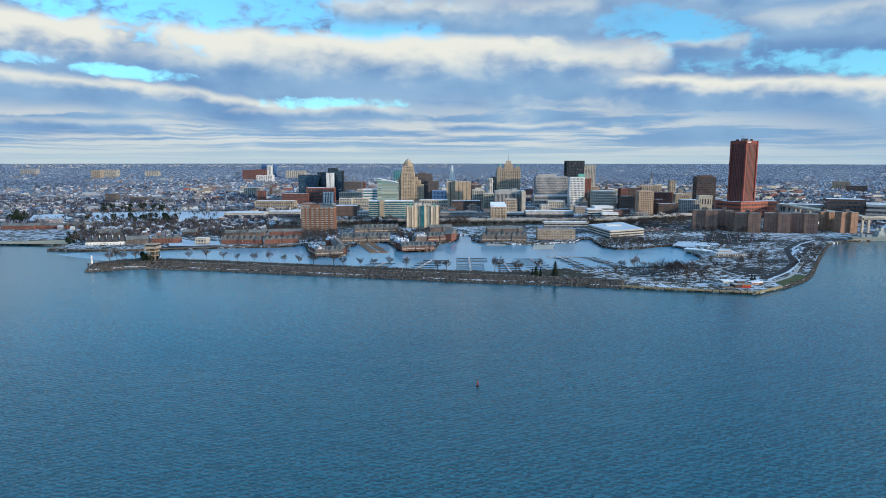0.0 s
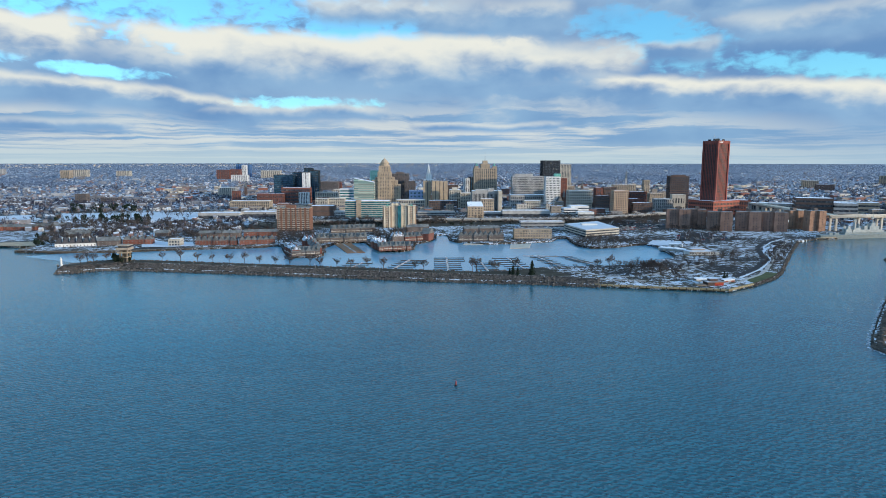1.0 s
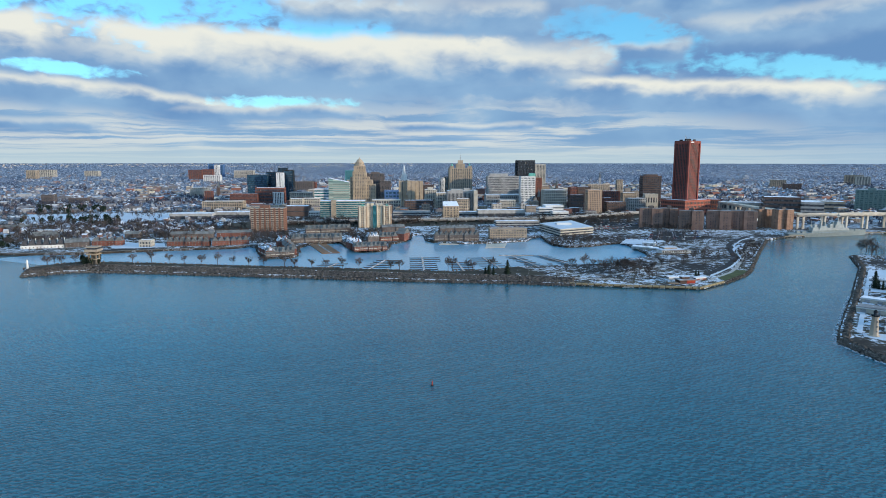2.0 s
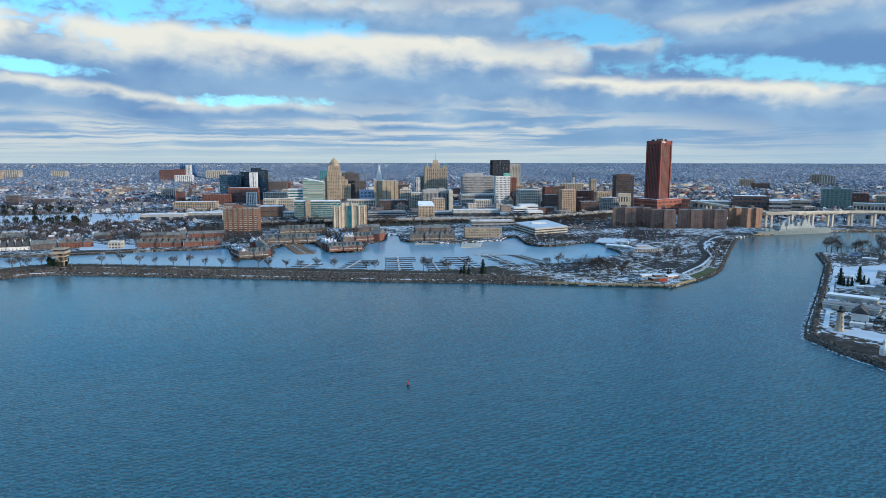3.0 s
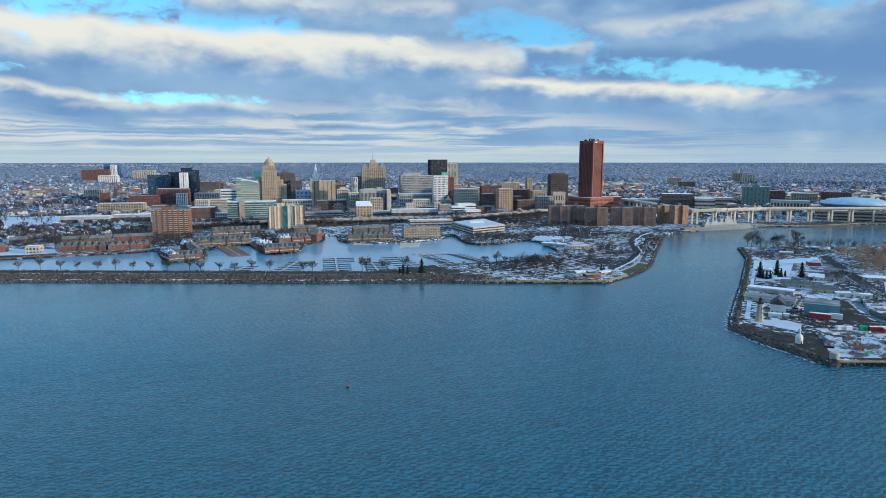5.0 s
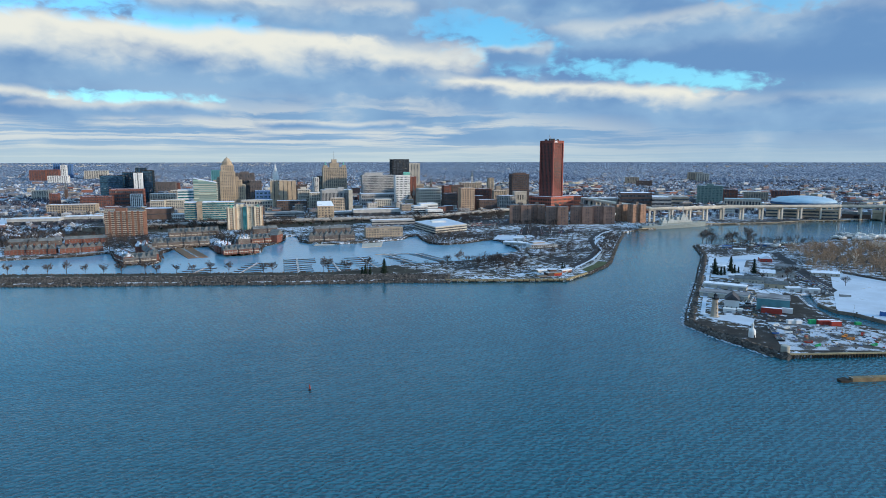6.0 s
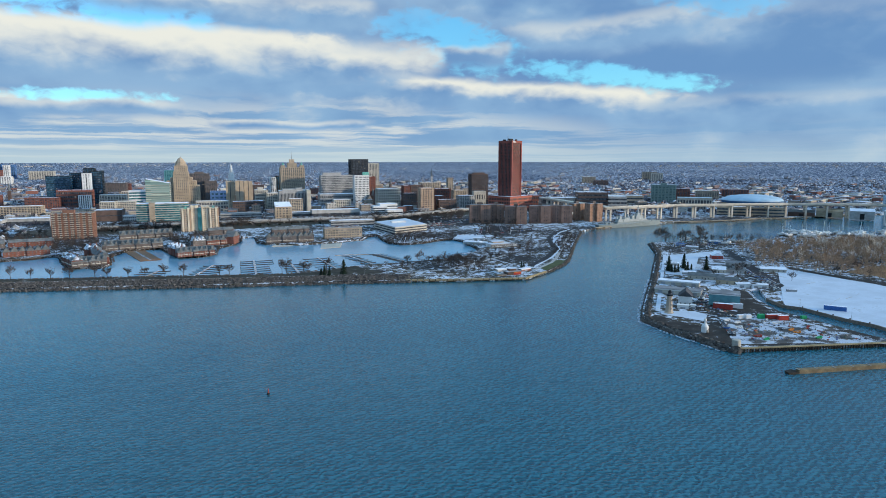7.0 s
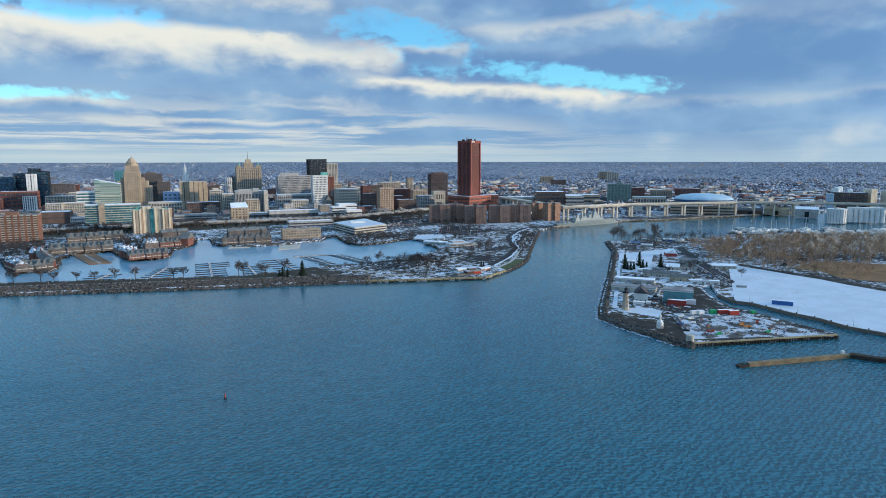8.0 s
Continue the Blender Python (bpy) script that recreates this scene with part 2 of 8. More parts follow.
def ground_material():
    """Town ground in winter: dead grass, asphalt and thin snow in patches."""
    m = bpy.data.materials.new("winter_ground")
    m.use_nodes = True
    n = Nodes(m.node_tree)
    bsdf = n.nodes["Principled BSDF"]
    place = n.nodes.new("ShaderNodeNewGeometry").outputs["Position"]
    broad, mid, fine = n.noise(place, 0.012, 5.0, 0.6), n.noise(place, 0.17, 6.0, 0.7), n.noise(place, 0.8, 4.0)
    col = n.mix(n.ramp(broad, 0.4, 0.6), (0.040, 0.039, 0.039), (0.075, 0.062, 0.040))
    col = n.mix(n.ramp(mid, 0.4, 0.7, 0.0, 0.5), col, (0.038, 0.041, 0.046))
    snow = n.math("ADD", n.math("MULTIPLY", mid, 0.6), n.math("ADD", n.math("MULTIPLY", broad, 0.3), n.math("MULTIPLY", fine, 0.15)))
    col = n.mix(n.ramp(snow, 0.526, 0.585, 0.0, 0.88), col, (0.60, 0.67, 0.76))
    n.put(bsdf.inputs["Base Color"], col)
    bsdf.inputs["Roughness"].default_value, bsdf.inputs["Specular IOR Level"].default_value = 0.9, 0.06
    b = n.nodes.new("ShaderNodeBump")
    b.inputs["Strength"].default_value, b.inputs["Distance"].default_value = 0.4, 0.3
    n.links.new(fine, b.inputs["Height"])
    n.links.new(b.outputs[0], bsdf.inputs["Normal"])
    return m


def glazing(name, colour, lit=0.06, cell=(3.0, 3.0, 3.4), rough=0.12):
    """Window glass seen from outside: dark rooms, pale blinds, here and there a lit room."""
    m = bpy.data.materials.new(name)
    m.use_nodes = True
    n = Nodes(m.node_tree)
    bsdf = n.nodes["Principled BSDF"]
    place = n.nodes.new("ShaderNodeNewGeometry").outputs["Position"]
    w = n.nodes.new("ShaderNodeTexWhiteNoise")
    f = n.nodes.new("ShaderNodeVectorMath")
    f.operation = "FLOOR"
    n.links.new(n.scaled(place, 1 / cell[0], 1 / cell[1], 1 / cell[2]), f.inputs[0])
    n.links.new(f.outputs[0], w.inputs[0])
    col = n.mix(n.ramp(w.outputs[0], 0.2, 1.0, 0.0, 0.7), colour, tuple(min(1, c * 2.2 + 0.03) for c in colour))
    n.put(bsdf.inputs["Base Color"], col)
    bsdf.inputs["Roughness"].default_value = rough
    n.put(bsdf.inputs["Emission Color"], (1.0, 0.78, 0.5))
    n.put(bsdf.inputs["Emission Strength"], n.math("MULTIPLY", n.math("GREATER_THAN", w.outputs[0], 1 - lit), 0.16))
    return m


# sheltered water: the sky's reflection is put into a paler base colour
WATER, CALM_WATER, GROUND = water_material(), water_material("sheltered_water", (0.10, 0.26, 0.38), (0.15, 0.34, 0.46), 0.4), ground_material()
SNOW = surface("snow", (0.49, 0.55, 0.62), 0.6, 0.10, 0.05, 0.7, 0.3, other=(0.33, 0.34, 0.34), other_at=(0.57, 0.72))
ROOF_SNOW = surface("snowy_roof", (0.74, 0.77, 0.82), 0.7, 0.08, 0.06, 1.0, 0.15, other=(0.22, 0.22, 0.23), other_at=(0.56, 0.64), tint=0.08)
ROOF_GREY = surface("grey_roof", (0.24, 0.245, 0.25), 0.8, 0.3, 0.08, 1.0, 0.15, other=(0.66, 0.69, 0.74), other_at=(0.58, 0.66), tint=0.15)
SLATE = surface("grey_shingles", (0.150, 0.160, 0.158), 0.8, 0.3, 0.25, 3.0, 0.2, other=(0.50, 0.54, 0.60), other_at=(0.62, 0.74), tint=0.2)
BRICK_RED = surface("red_brick", (0.185, 0.080, 0.062), 0.85, 0.25, 0.3, 5.0, 0.2, tint=0.18)
BRICK_BROWN = surface("brown_brick", (0.132, 0.112, 0.104), 0.85, 0.22, 0.15, 4.0, 0.2, tint=0.12)
BRICK_DARK = surface("dark_brown_brick", (0.122, 0.086, 0.073), 0.85, 0.2, 0.1, 4.0, 0.2, tint=0.10)
SLAB_BRICK = surface("brown_red_brick", (0.25, 0.165, 0.132), 0.85, 0.2, 0.12, 4.0, 0.2, tint=0.10)
SNOWY_SLATE = surface("snow_striped_shingles", (0.13, 0.14, 0.14), 0.8, 0.3, 0.35, 3.0, 0.2, other=(0.60, 0.65, 0.72), other_at=(0.44, 0.54), tint=0.15)
LIMESTONE = surface("limestone", (0.38, 0.32, 0.25), 0.8, 0.18, 0.08, 2.0, 0.12, tint=0.05)
SANDSTONE = surface("sandstone", (0.41, 0.325, 0.235), 0.8, 0.18, 0.08, 2.0, 0.12, tint=0.06)
CONCRETE = surface("concrete", (0.36, 0.355, 0.34), 0.8, 0.2, 0.12, 2.0, 0.15, tint=0.08)
PALE = surface("pale_concrete", (0.45, 0.415, 0.35), 0.8, 0.15, 0.1, 2.0, 0.12, tint=0.06)
WHITE = surface("white_paint", (0.66, 0.66, 0.64), 0.6, 0.1, 0.15, 2.0, 0.08)
TOWER_RED = surface("russet_aggregate", (0.25, 0.082, 0.066), 0.75, 0.15, 0.05, 1.0, 0.1, tint=0.05)
# bridge concrete made lighter and warmer: sunlight put into its colour
BRIDGE_SUNLIT = surface("sunlit_bridge_concrete", (0.60, 0.54, 0.45), 0.8, 0.15, 0.1, 2.0, 0.12)
PODIUM_RED = surface("orange_red_aggregate", (0.36, 0.12, 0.085), 0.75, 0.15, 0.05, 1.0, 0.1)
TAN_BRICK = surface("tan_brick", (0.36, 0.295, 0.22), 0.85, 0.2, 0.15, 3.0, 0.15, tint=0.08)
COPPER = surface("green_copper", (0.16, 0.42, 0.33), 0.6, 0.25, 0.3, 2.0, 0.1)
BLACK_METAL = surface("black_metal", (0.022, 0.023, 0.025), 0.45, 0.2, 0.1, 1.0, 0.05)
STEEL = surface("grey_steel", (0.30, 0.31, 0.32), 0.5, 0.2, 0.4, 3.0, 0.1, metal=0.4)
NAVY_GREY = surface("naval_grey_paint", (0.23, 0.27, 0.27), 0.55, 0.15, 0.2, 2.0, 0.08)
TEAL_CLAD = surface("teal_cladding", (0.10, 0.25, 0.28), 0.5, 0.15, 0.2, 2.0, 0.08)
BLUE_CLAD = surface("blue_cladding", (0.09, 0.18, 0.36), 0.5, 0.15, 0.2, 2.0, 0.05)
HOTEL_GREEN = surface("grey_green_panels", (0.17, 0.235, 0.215), 0.6, 0.12, 0.1, 2.0, 0.05)
PEACH = surface("peach_brick", (0.43, 0.31, 0.22), 0.85, 0.18, 0.12, 3.0, 0.12, tint=0.06)
SALMON = surface("salmon_brick", (0.235, 0.125, 0.09), 0.85, 0.2, 0.2, 3.0, 0.15, tint=0.06)
# cream walls, made lighter by sunlight put into the colour
SUNNY = surface("sunlit_cream_render", (0.66, 0.56, 0.42), 0.8, 0.15, 0.1, 2.0, 0.1)
ASPHALT = surface("asphalt", (0.040, 0.041, 0.045), 0.85, 0.25, 0.1, 2.0, 0.2, other=(0.35, 0.37, 0.40), other_at=(0.58, 0.7))
ROCK = surface("breakwater_rock", (0.098, 0.088, 0.078), 0.9, 0.35, 0.6, 3.0, 0.5, other=(0.19, 0.18, 0.165), other_at=(0.58, 0.70), tint=0.45, island=True)
# sand colour raised so that it carries the river bank's sunlight
SANDY = surface("sand_and_gravel", (0.41, 0.335, 0.235), 0.9, 0.25, 0.1, 2.0, 0.3)
STAINED = surface("stained_jetty_concrete", (0.215, 0.165, 0.100), 0.85, 0.35, 0.25, 2.0, 0.3, other=(0.07, 0.06, 0.05), other_at=(0.60, 0.72))
CAP = surface("yellowish_quay_concrete", (0.31, 0.255, 0.155), 0.8, 0.25, 0.2, 2.0, 0.2)
SHEET = surface("rusty_sheet_piling", (0.055, 0.045, 0.036), 0.8, 0.35, 0.4, 3.0, 0.2)
TIMBER = surface("weathered_timber", (0.20, 0.165, 0.13), 0.85, 0.25, 0.5, 4.0, 0.2, tint=0.15)
BROWN_DECK = surface("brown_decking", (0.25, 0.15, 0.095), 0.85, 0.2, 0.4, 4.0, 0.2, tint=0.1)
BARK = surface("bark", (0.065, 0.056, 0.05), 0.9, 0.3, 0.8, 5.0, 0.3, tint=0.25)
PALE_BARK = surface("pale_sycamore_bark", (0.58, 0.50, 0.40), 0.85, 0.25, 0.6, 4.0, 0.2, tint=0.2, island=True)
TWIG = surface("bare_twigs", (0.080, 0.069, 0.064), 0.9, 0.3, 0.5, 4.0, 0.0, tint=0.3, island=True)
# far twigs: some blue distance haze is put into their colour
FAR_TWIG = surface("hazy_bare_trees", (0.058, 0.064, 0.088), 0.95, 0.3, 0.02, 0.5, 0.0, tint=0.4, island=True)
# brown twigs lightened: the sun on the wood is in this colour
WOOD_TWIG = surface("sunlit_wood_twigs", (0.355, 0.25, 0.168), 0.9, 0.3, 0.05, 1.0, 0.0, tint=0.45, island=True)
SNOWY_TIMBER = surface("snow_dusted_timber", (0.30, 0.29, 0.27), 0.85, 0.3, 0.3, 3.0, 0.2, other=(0.66, 0.69, 0.74), other_at=(0.52, 0.60), tint=0.15)
DARK_GRASS = surface("trampled_grass", (0.058, 0.053, 0.042), 0.95, 0.35, 0.08, 2.0, 0.4, other=(0.66, 0.69, 0.74), other_at=(0.60, 0.70))
NEEDLE = surface("conifer_needles", (0.020, 0.032, 0.022), 0.9, 0.35, 0.6, 4.0, 0.2, tint=0.3, island=True)
SLUSH = surface("slushy_snow", (0.50, 0.55, 0.62), 0.7, 0.15, 0.09, 1.2, 0.3, other=(0.085, 0.078, 0.072), other_at=(0.45, 0.53))
DIRT = surface("wet_gravel", (0.048, 0.044, 0.040), 0.9, 0.4, 0.12, 2.0, 0.4, other=(0.42, 0.45, 0.50), other_at=(0.58, 0.68))
# the haze of distance is painted into these woods as blue
HAZY_WOODS = surface("far_hazy_woods", (0.115, 0.158, 0.235), 0.95, 0.25, 0.004, 0.05, 0.0, tint=0.3, island=True)
DARK_SLATE = surface("dark_shingles", (0.085, 0.085, 0.09), 0.85, 0.3, 0.25, 3.0, 0.2, tint=0.15)
# litter and snow of the plain, with blue haze in the colour
SUBURB = surface("hazy_leaf_litter_and_snow", (0.060, 0.082, 0.120), 0.95, 0.3, 0.10, 0.5, 0.1, other=(0.52, 0.56, 0.63), other_at=(0.475, 0.60))
STRAW = surface("dead_reed_grass", (0.21, 0.125, 0.068), 0.95, 0.3, 0.06, 1.0, 0.4)
RED_PAINT = surface("red_paint", (0.36, 0.060, 0.045), 0.5, 0.15, 0.5, 3.0, 0.05)
ORANGE_PAINT = surface("orange_paint", (0.50, 0.20, 0.05), 0.5, 0.15, 0.5, 3.0, 0.05)
GREEN_PAINT = surface("green_paint", (0.03, 0.30, 0.12), 0.5, 0.15, 0.5, 3.0, 0.05)
BLUE_PAINT = surface("blue_paint", (0.05, 0.13, 0.33), 0.5, 0.15, 0.5, 3.0, 0.05)
TIN_ROOF = surface("pale_blue_metal_roof", (0.36, 0.49, 0.58), 0.45, 0.12, 0.05, 1.0, 0.05)
RIM_BLUE = surface("dark_blue_fascia", (0.05, 0.11, 0.20), 0.5, 0.15, 0.3, 2.0, 0.05)
GLASS_DARK = glazing("dark_windows", (0.040, 0.046, 0.055), 0.012)
GLASS_SMOKE = glazing("smoked_windows", (0.012, 0.010, 0.011), 0.002, (3.7, 3.7, 3.7), 0.55)
GLASS_TEAL = glazing("teal_glass", (0.02, 0.10, 0.12), 0.02)
GLASS_BLUE = glazing("dark_blue_glass", (0.018, 0.055, 0.09), 0.02, rough=0.08)
GLASS_PALE = glazing("pale_green_glass", (0.13, 0.20, 0.18), 0.01, (40.0, 40.0, 3.6), rough=0.25)
GLASS_WARM = glazing("house_windows", (0.12, 0.115, 0.11), 0.09, (1.7, 1.7, 2.8))
HOUSE_WALLS = many("far_house_walls", [(0.36, 0.37, 0.38), (0.24, 0.16, 0.14), (0.26, 0.26, 0.27), (0.22, 0.24, 0.27), (0.52, 0.52, 0.51), (0.15, 0.15, 0.16), (0.18, 0.18, 0.19)])
HOUSE_ROOFS = many("far_house_roofs", [(0.56, 0.62, 0.70), (0.60, 0.66, 0.74), (0.14, 0.14, 0.16), (0.42, 0.47, 0.54), (0.09, 0.095, 0.115), (0.50, 0.56, 0.63), (0.15, 0.11, 0.11), (0.28, 0.32, 0.37), (0.18, 0.20, 0.24)])
CAR_PAINT = many("car_paint", [(0.45, 0.46, 0.47), (0.03, 0.03, 0.035), (0.55, 0.55, 0.55), (0.07, 0.09, 0.14), (0.30, 0.03, 0.03), (0.16, 0.16, 0.17)], 0.35)


# ---- mesh helpers ----
def mesh_of(bm, material, smooth=False):
    me = bpy.data.meshes.new("m")
    if bm.faces:
        bmesh.ops.recalc_face_normals(bm, faces=bm.faces[:])
    bm.to_mesh(me)
    bm.free()
    for x in material if isinstance(material, (list, tuple)) else [material]:
        me.materials.append(x)
    if smooth:
        for p in me.polygons:
            p.use_smooth = True
    return me


def part(name, bm, material, parent=None, label=""):
    me = bm if isinstance(bm, bpy.types.Mesh) else mesh_of(bm, material)
    me.name = name
    ob = new(name, me)
    ob.parent = parent
    return tagged(ob, label)


def thing(name, x, y, z, yaw, label, category, group="", kind=""):
    ob = new(name)
    ob.matrix_basis = pose(x, y, z, 0, 0, yaw)
    return tagged(ob, label, category, group, kind)


def box(bm, x0, x1, y0, y1, z0, z1, m=None, slot=0):
    corners = [Vector((x, y, z)) for z in (z0, z1) for x, y in ((x0, y0), (x1, y0), (x1, y1), (x0, y1))]
    v = [bm.verts.new(m @ c if m is not None else c) for c in corners]
    for f in ((3, 2, 1, 0), (4, 5, 6, 7), (0, 1, 5, 4), (1, 2, 6, 5), (2, 3, 7, 6), (3, 0, 4, 7)):
        bm.faces.new([v[i] for i in f]).material_index = slot
    return v


def boxed(*sizes, m=None):
    bm = bmesh.new()
    box(bm, *sizes, m=m)
    return bm


def prism(bm, outline, z0, z1, slot=0):
    """An upright prism over a plan outline."""
    lo, hi = [bm.verts.new((x, y, z0)) for x, y in outline], [bm.verts.new((x, y, z1)) for x, y in outline]
    k = len(outline)
    for i in range(k):
        bm.faces.new((lo[i], lo[(i + 1) % k], hi[(i + 1) % k], hi[i])).material_index = slot
    bm.faces.new(hi).material_index = slot
    bm.faces.new(lo[::-1]).material_index = slot


def lathe(bm, profile, sides=16, x=0.0, y=0.0, slot=0):
    """A turned solid from (radius, height) pairs."""
    rings = [[bm.verts.new((x + r * math.cos(6.2832 * i / sides), y + r * math.sin(6.2832 * i / sides), z)) for i in range(sides)] for r, z in profile]
    for a, b in zip(rings, rings[1:]):
        for i in range(sides):
            bm.faces.new((a[i], a[(i + 1) % sides], b[(i + 1) % sides], b[i])).material_index = slot
    bm.faces.new(rings[-1]).material_index = slot
    bm.faces.new(rings[0][::-1]).material_index = slot


def gable(bm, x0, x1, y0, y1, z0, z1, slot=0, over=0.4, along="x"):
    """A pitched roof as a solid with eaves."""
    if along == "x":
        ym = (y0 + y1) / 2
        pts = [(y0 - over, z0), (y1 + over, z0), (ym, z1)]
        a, b = [bm.verts.new((x0 - over, y, z)) for y, z in pts], [bm.verts.new((x1 + over, y, z)) for y, z in pts]
    else:
        xm = (x0 + x1) / 2
        pts = [(x0 - over, z0), (x1 + over, z0), (xm, z1)]
        a, b = [bm.verts.new((x, y0 - over, z)) for x, z in pts], [bm.verts.new((x, y1 + over, z)) for x, z in pts]
    for i in range(3):
        bm.faces.new((a[i], a[(i + 1) % 3], b[(i + 1) % 3], b[i])).material_index = slot
    bm.faces.new(a[::-1]).material_index = slot
    bm.faces.new(b).material_index = slot


def along_line(pts, step):
    """Evenly spaced places and headings along a plan line."""
    out, left = [], 0.0
    for (x0, y0), (x1, y1) in zip(pts, pts[1:]):
        ln = math.hypot(x1 - x0, y1 - y0)
        d = left
        while d < ln:
            out.append((x0 + (x1 - x0) * d / ln, y0 + (y1 - y0) * d / ln, math.atan2(y1 - y0, x1 - x0)))
            d += step
        left = d - ln
    return out


# ---- setting: water, land, far plain ----
def polar_sheet(name, radii, a0, a1, k, z, material):
    bm = bmesh.new()
    rows = [[bm.verts.new((r * math.sin(a0 + (a1 - a0) * i / k), r * math.cos(a0 + (a1 - a0) * i / k), z)) for i in range(k + 1)] for r in radii]
    for p, q in zip(rows, rows[1:]):
        for i in range(k):
            bm.faces.new((p[i], p[i + 1], q[i + 1], q[i]))
    bmesh.ops.remove_doubles(bm, verts=bm.verts[:], dist=0.01)
    return part(name, bm, material)


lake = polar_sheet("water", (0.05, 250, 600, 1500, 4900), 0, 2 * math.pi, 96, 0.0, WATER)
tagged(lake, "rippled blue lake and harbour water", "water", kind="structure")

LAND = 2.5
NORTH_SHORE = [(-666, 941), (-581, 928), (-556, 928), (-555, 898), (-554, 875), (-495, 864), (-419, 868), (-311, 896), (-233, 907), (-210, 926), (-202, 919), (-186, 862), (-171, 820), (-135, 810), (-128, 835), (-139, 901), (-124, 951), (-86, 964), (-74, 919), (-62, 883), (-48, 861), (-26, 861), (-10, 883), (-8, 937), (14, 970), (24, 1005), (27, 1051)]
EAST_SHORE = [(46, 1051), (46, 983), (57, 956), (98, 936), (150, 942), (203, 962), (219, 996), (236, 1004), (232, 961), (231, 910), (245, 887), (279, 892), (315, 916), (338, 922), (342, 892), (332, 798)]
MARINA_SIDE = [(295, 754), (257, 734), (208, 726), (141, 719), (99, 697), (60, 690), (10, 701), (-55, 716), (-122, 732), (-193, 748), (-266, 766), (-344, 784), (-374, 788), (-408, 771), (-422, 745)]
LAKE_SIDE = [(-404, 707), (-386, 710), (-368, 725), (-345, 729), (-318, 725), (-247, 710), (-114, 680), (9, 650), (124, 629), (177, 614), (228, 600), (296, 584), (336, 613), (379, 652), (402, 681), (492, 816), (586, 952)]
FAR_QUAY = [(582, 947), (631, 976), (819, 1022), (950, 1007), (1048, 1021), (1115, 1008), (1299, 1024)]

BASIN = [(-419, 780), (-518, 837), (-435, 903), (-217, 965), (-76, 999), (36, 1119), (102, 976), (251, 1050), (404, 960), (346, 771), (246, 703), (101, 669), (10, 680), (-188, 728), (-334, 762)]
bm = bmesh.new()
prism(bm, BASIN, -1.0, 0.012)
tagged(part("water_basin", bm, CALM_WATER), "calm marina basin water with pale sky reflection in its colour", "water", kind="structure")
bm = bmesh.new()
prism(bm, [(487, 473), (479, 476), (429, 415), (421, 377), (422, 340), (423, 308), (443, 296), (453, 275), (472, 287), (461, 356), (461, 414), (472, 441)], -1.0, 0.012)
tagged(part("water_channel", bm, WATER), "calm grey channel water", "water", kind="structure")


def far_height(r):
    """The plain climbs gently far out, so that it meets the eye's horizon."""
    u = max(0.0, (r - 2300) / 2550)
    return LAND + 101.0 * u ** 1.25


def city_floor():
    outline = [(-3300, 941), (-900, 945)] + NORTH_SHORE + EAST_SHORE + MARINA_SIDE + LAKE_SIDE + FAR_QUAY + [(1700, 1010), (3300, 1000)]
    bm = bmesh.new()
    top = [bm.verts.new((x, y, LAND)) for x, y in outline]
    low = [bm.verts.new((x, y, -3.0)) for x, y in outline]
    for i in range(len(outline) - 1):
        bm.faces.new((low[i], low[i + 1], top[i + 1], top[i]))
    # the back edge of this part is the front row of the plain behind
    k, back = 120, []
    for i in range(k + 1):
        a = radians(72 - 144 * i / k)
        back.append(bm.verts.new((1062 * math.tan(a), 1062, LAND)))
    rim = top + back
    edges = [bm.edges.get((rim[i], rim[(i + 1) % len(rim)])) or bm.edges.new((rim[i], rim[(i + 1) % len(rim)])) for i in range(len(rim))]
    bmesh.ops.triangle_fill(bm, edges=edges, use_beauty=True)
    prev = back
    for j in range(1, 25):
        row = []
        for i in range(k + 1):
            a = radians(72 - 144 * i / k)
            r0 = 1062 / math.cos(a)
            r = r0 + (4850 - r0) * j / 24
            row.append(bm.verts.new((r * math.sin(a), r * math.cos(a), far_height(r))))
        for i in range(k):
            # slot 1 is the far ground, with haze in its colour
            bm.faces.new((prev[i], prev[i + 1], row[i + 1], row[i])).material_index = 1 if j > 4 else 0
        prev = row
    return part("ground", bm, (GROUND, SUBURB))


tagged(city_floor(), "flat winter city ground with thin patchy snow", "ground", kind="structure")

COAST_SIDE = [(596, 779), (543, 693), (425, 548), (367, 479), (322, 425), (307, 404), (305, 369), (309, 343), (310, 322), (314, 314), (424, 290), (429, 294), (427, 315), (427, 349), (427, 371), (425, 386), (445, 428), (467, 460)]
CHANNEL_SIDE = [(480, 460), (453, 424), (446, 400), (453, 388), (453, 350), (457, 328), (454, 303), (461, 281)]
WOOD_SIDE = [(1147, 716), (995, 760), (877, 808), (805, 752), (667, 764)]


def point_land():
    outline = COAST_SIDE + CHANNEL_SIDE + [(520, 150), (900, 60), (1900, 200), (1900, 650)] + WOOD_SIDE
    bm = bmesh.new()
    top, low = [bm.verts.new((x, y, 2.2)) for x, y in outline], [bm.verts.new((x, y, -3.0)) for x, y in outline]
    k = len(outline)
    for i in range(k):
        bm.faces.new((low[i], low[(i + 1) % k], top[(i + 1) % k], top[i]))
    edges = [bm.edges.get((top[i], top[(i + 1) % k])) for i in range(k)]
    bmesh.ops.triangle_fill(bm, edges=edges, use_beauty=True)
    return part("ground_point", bm, GROUND)


tagged(point_land(), "low harbour point with thin snow and bare earth", "ground", kind="structure")


def patch(name, outline, z, material, label, category="ground", thick=0.12):
    bm = bmesh.new()
    prism(bm, outline, z, z + thick)
    return tagged(part(name, bm, material), label, category, kind="structure")


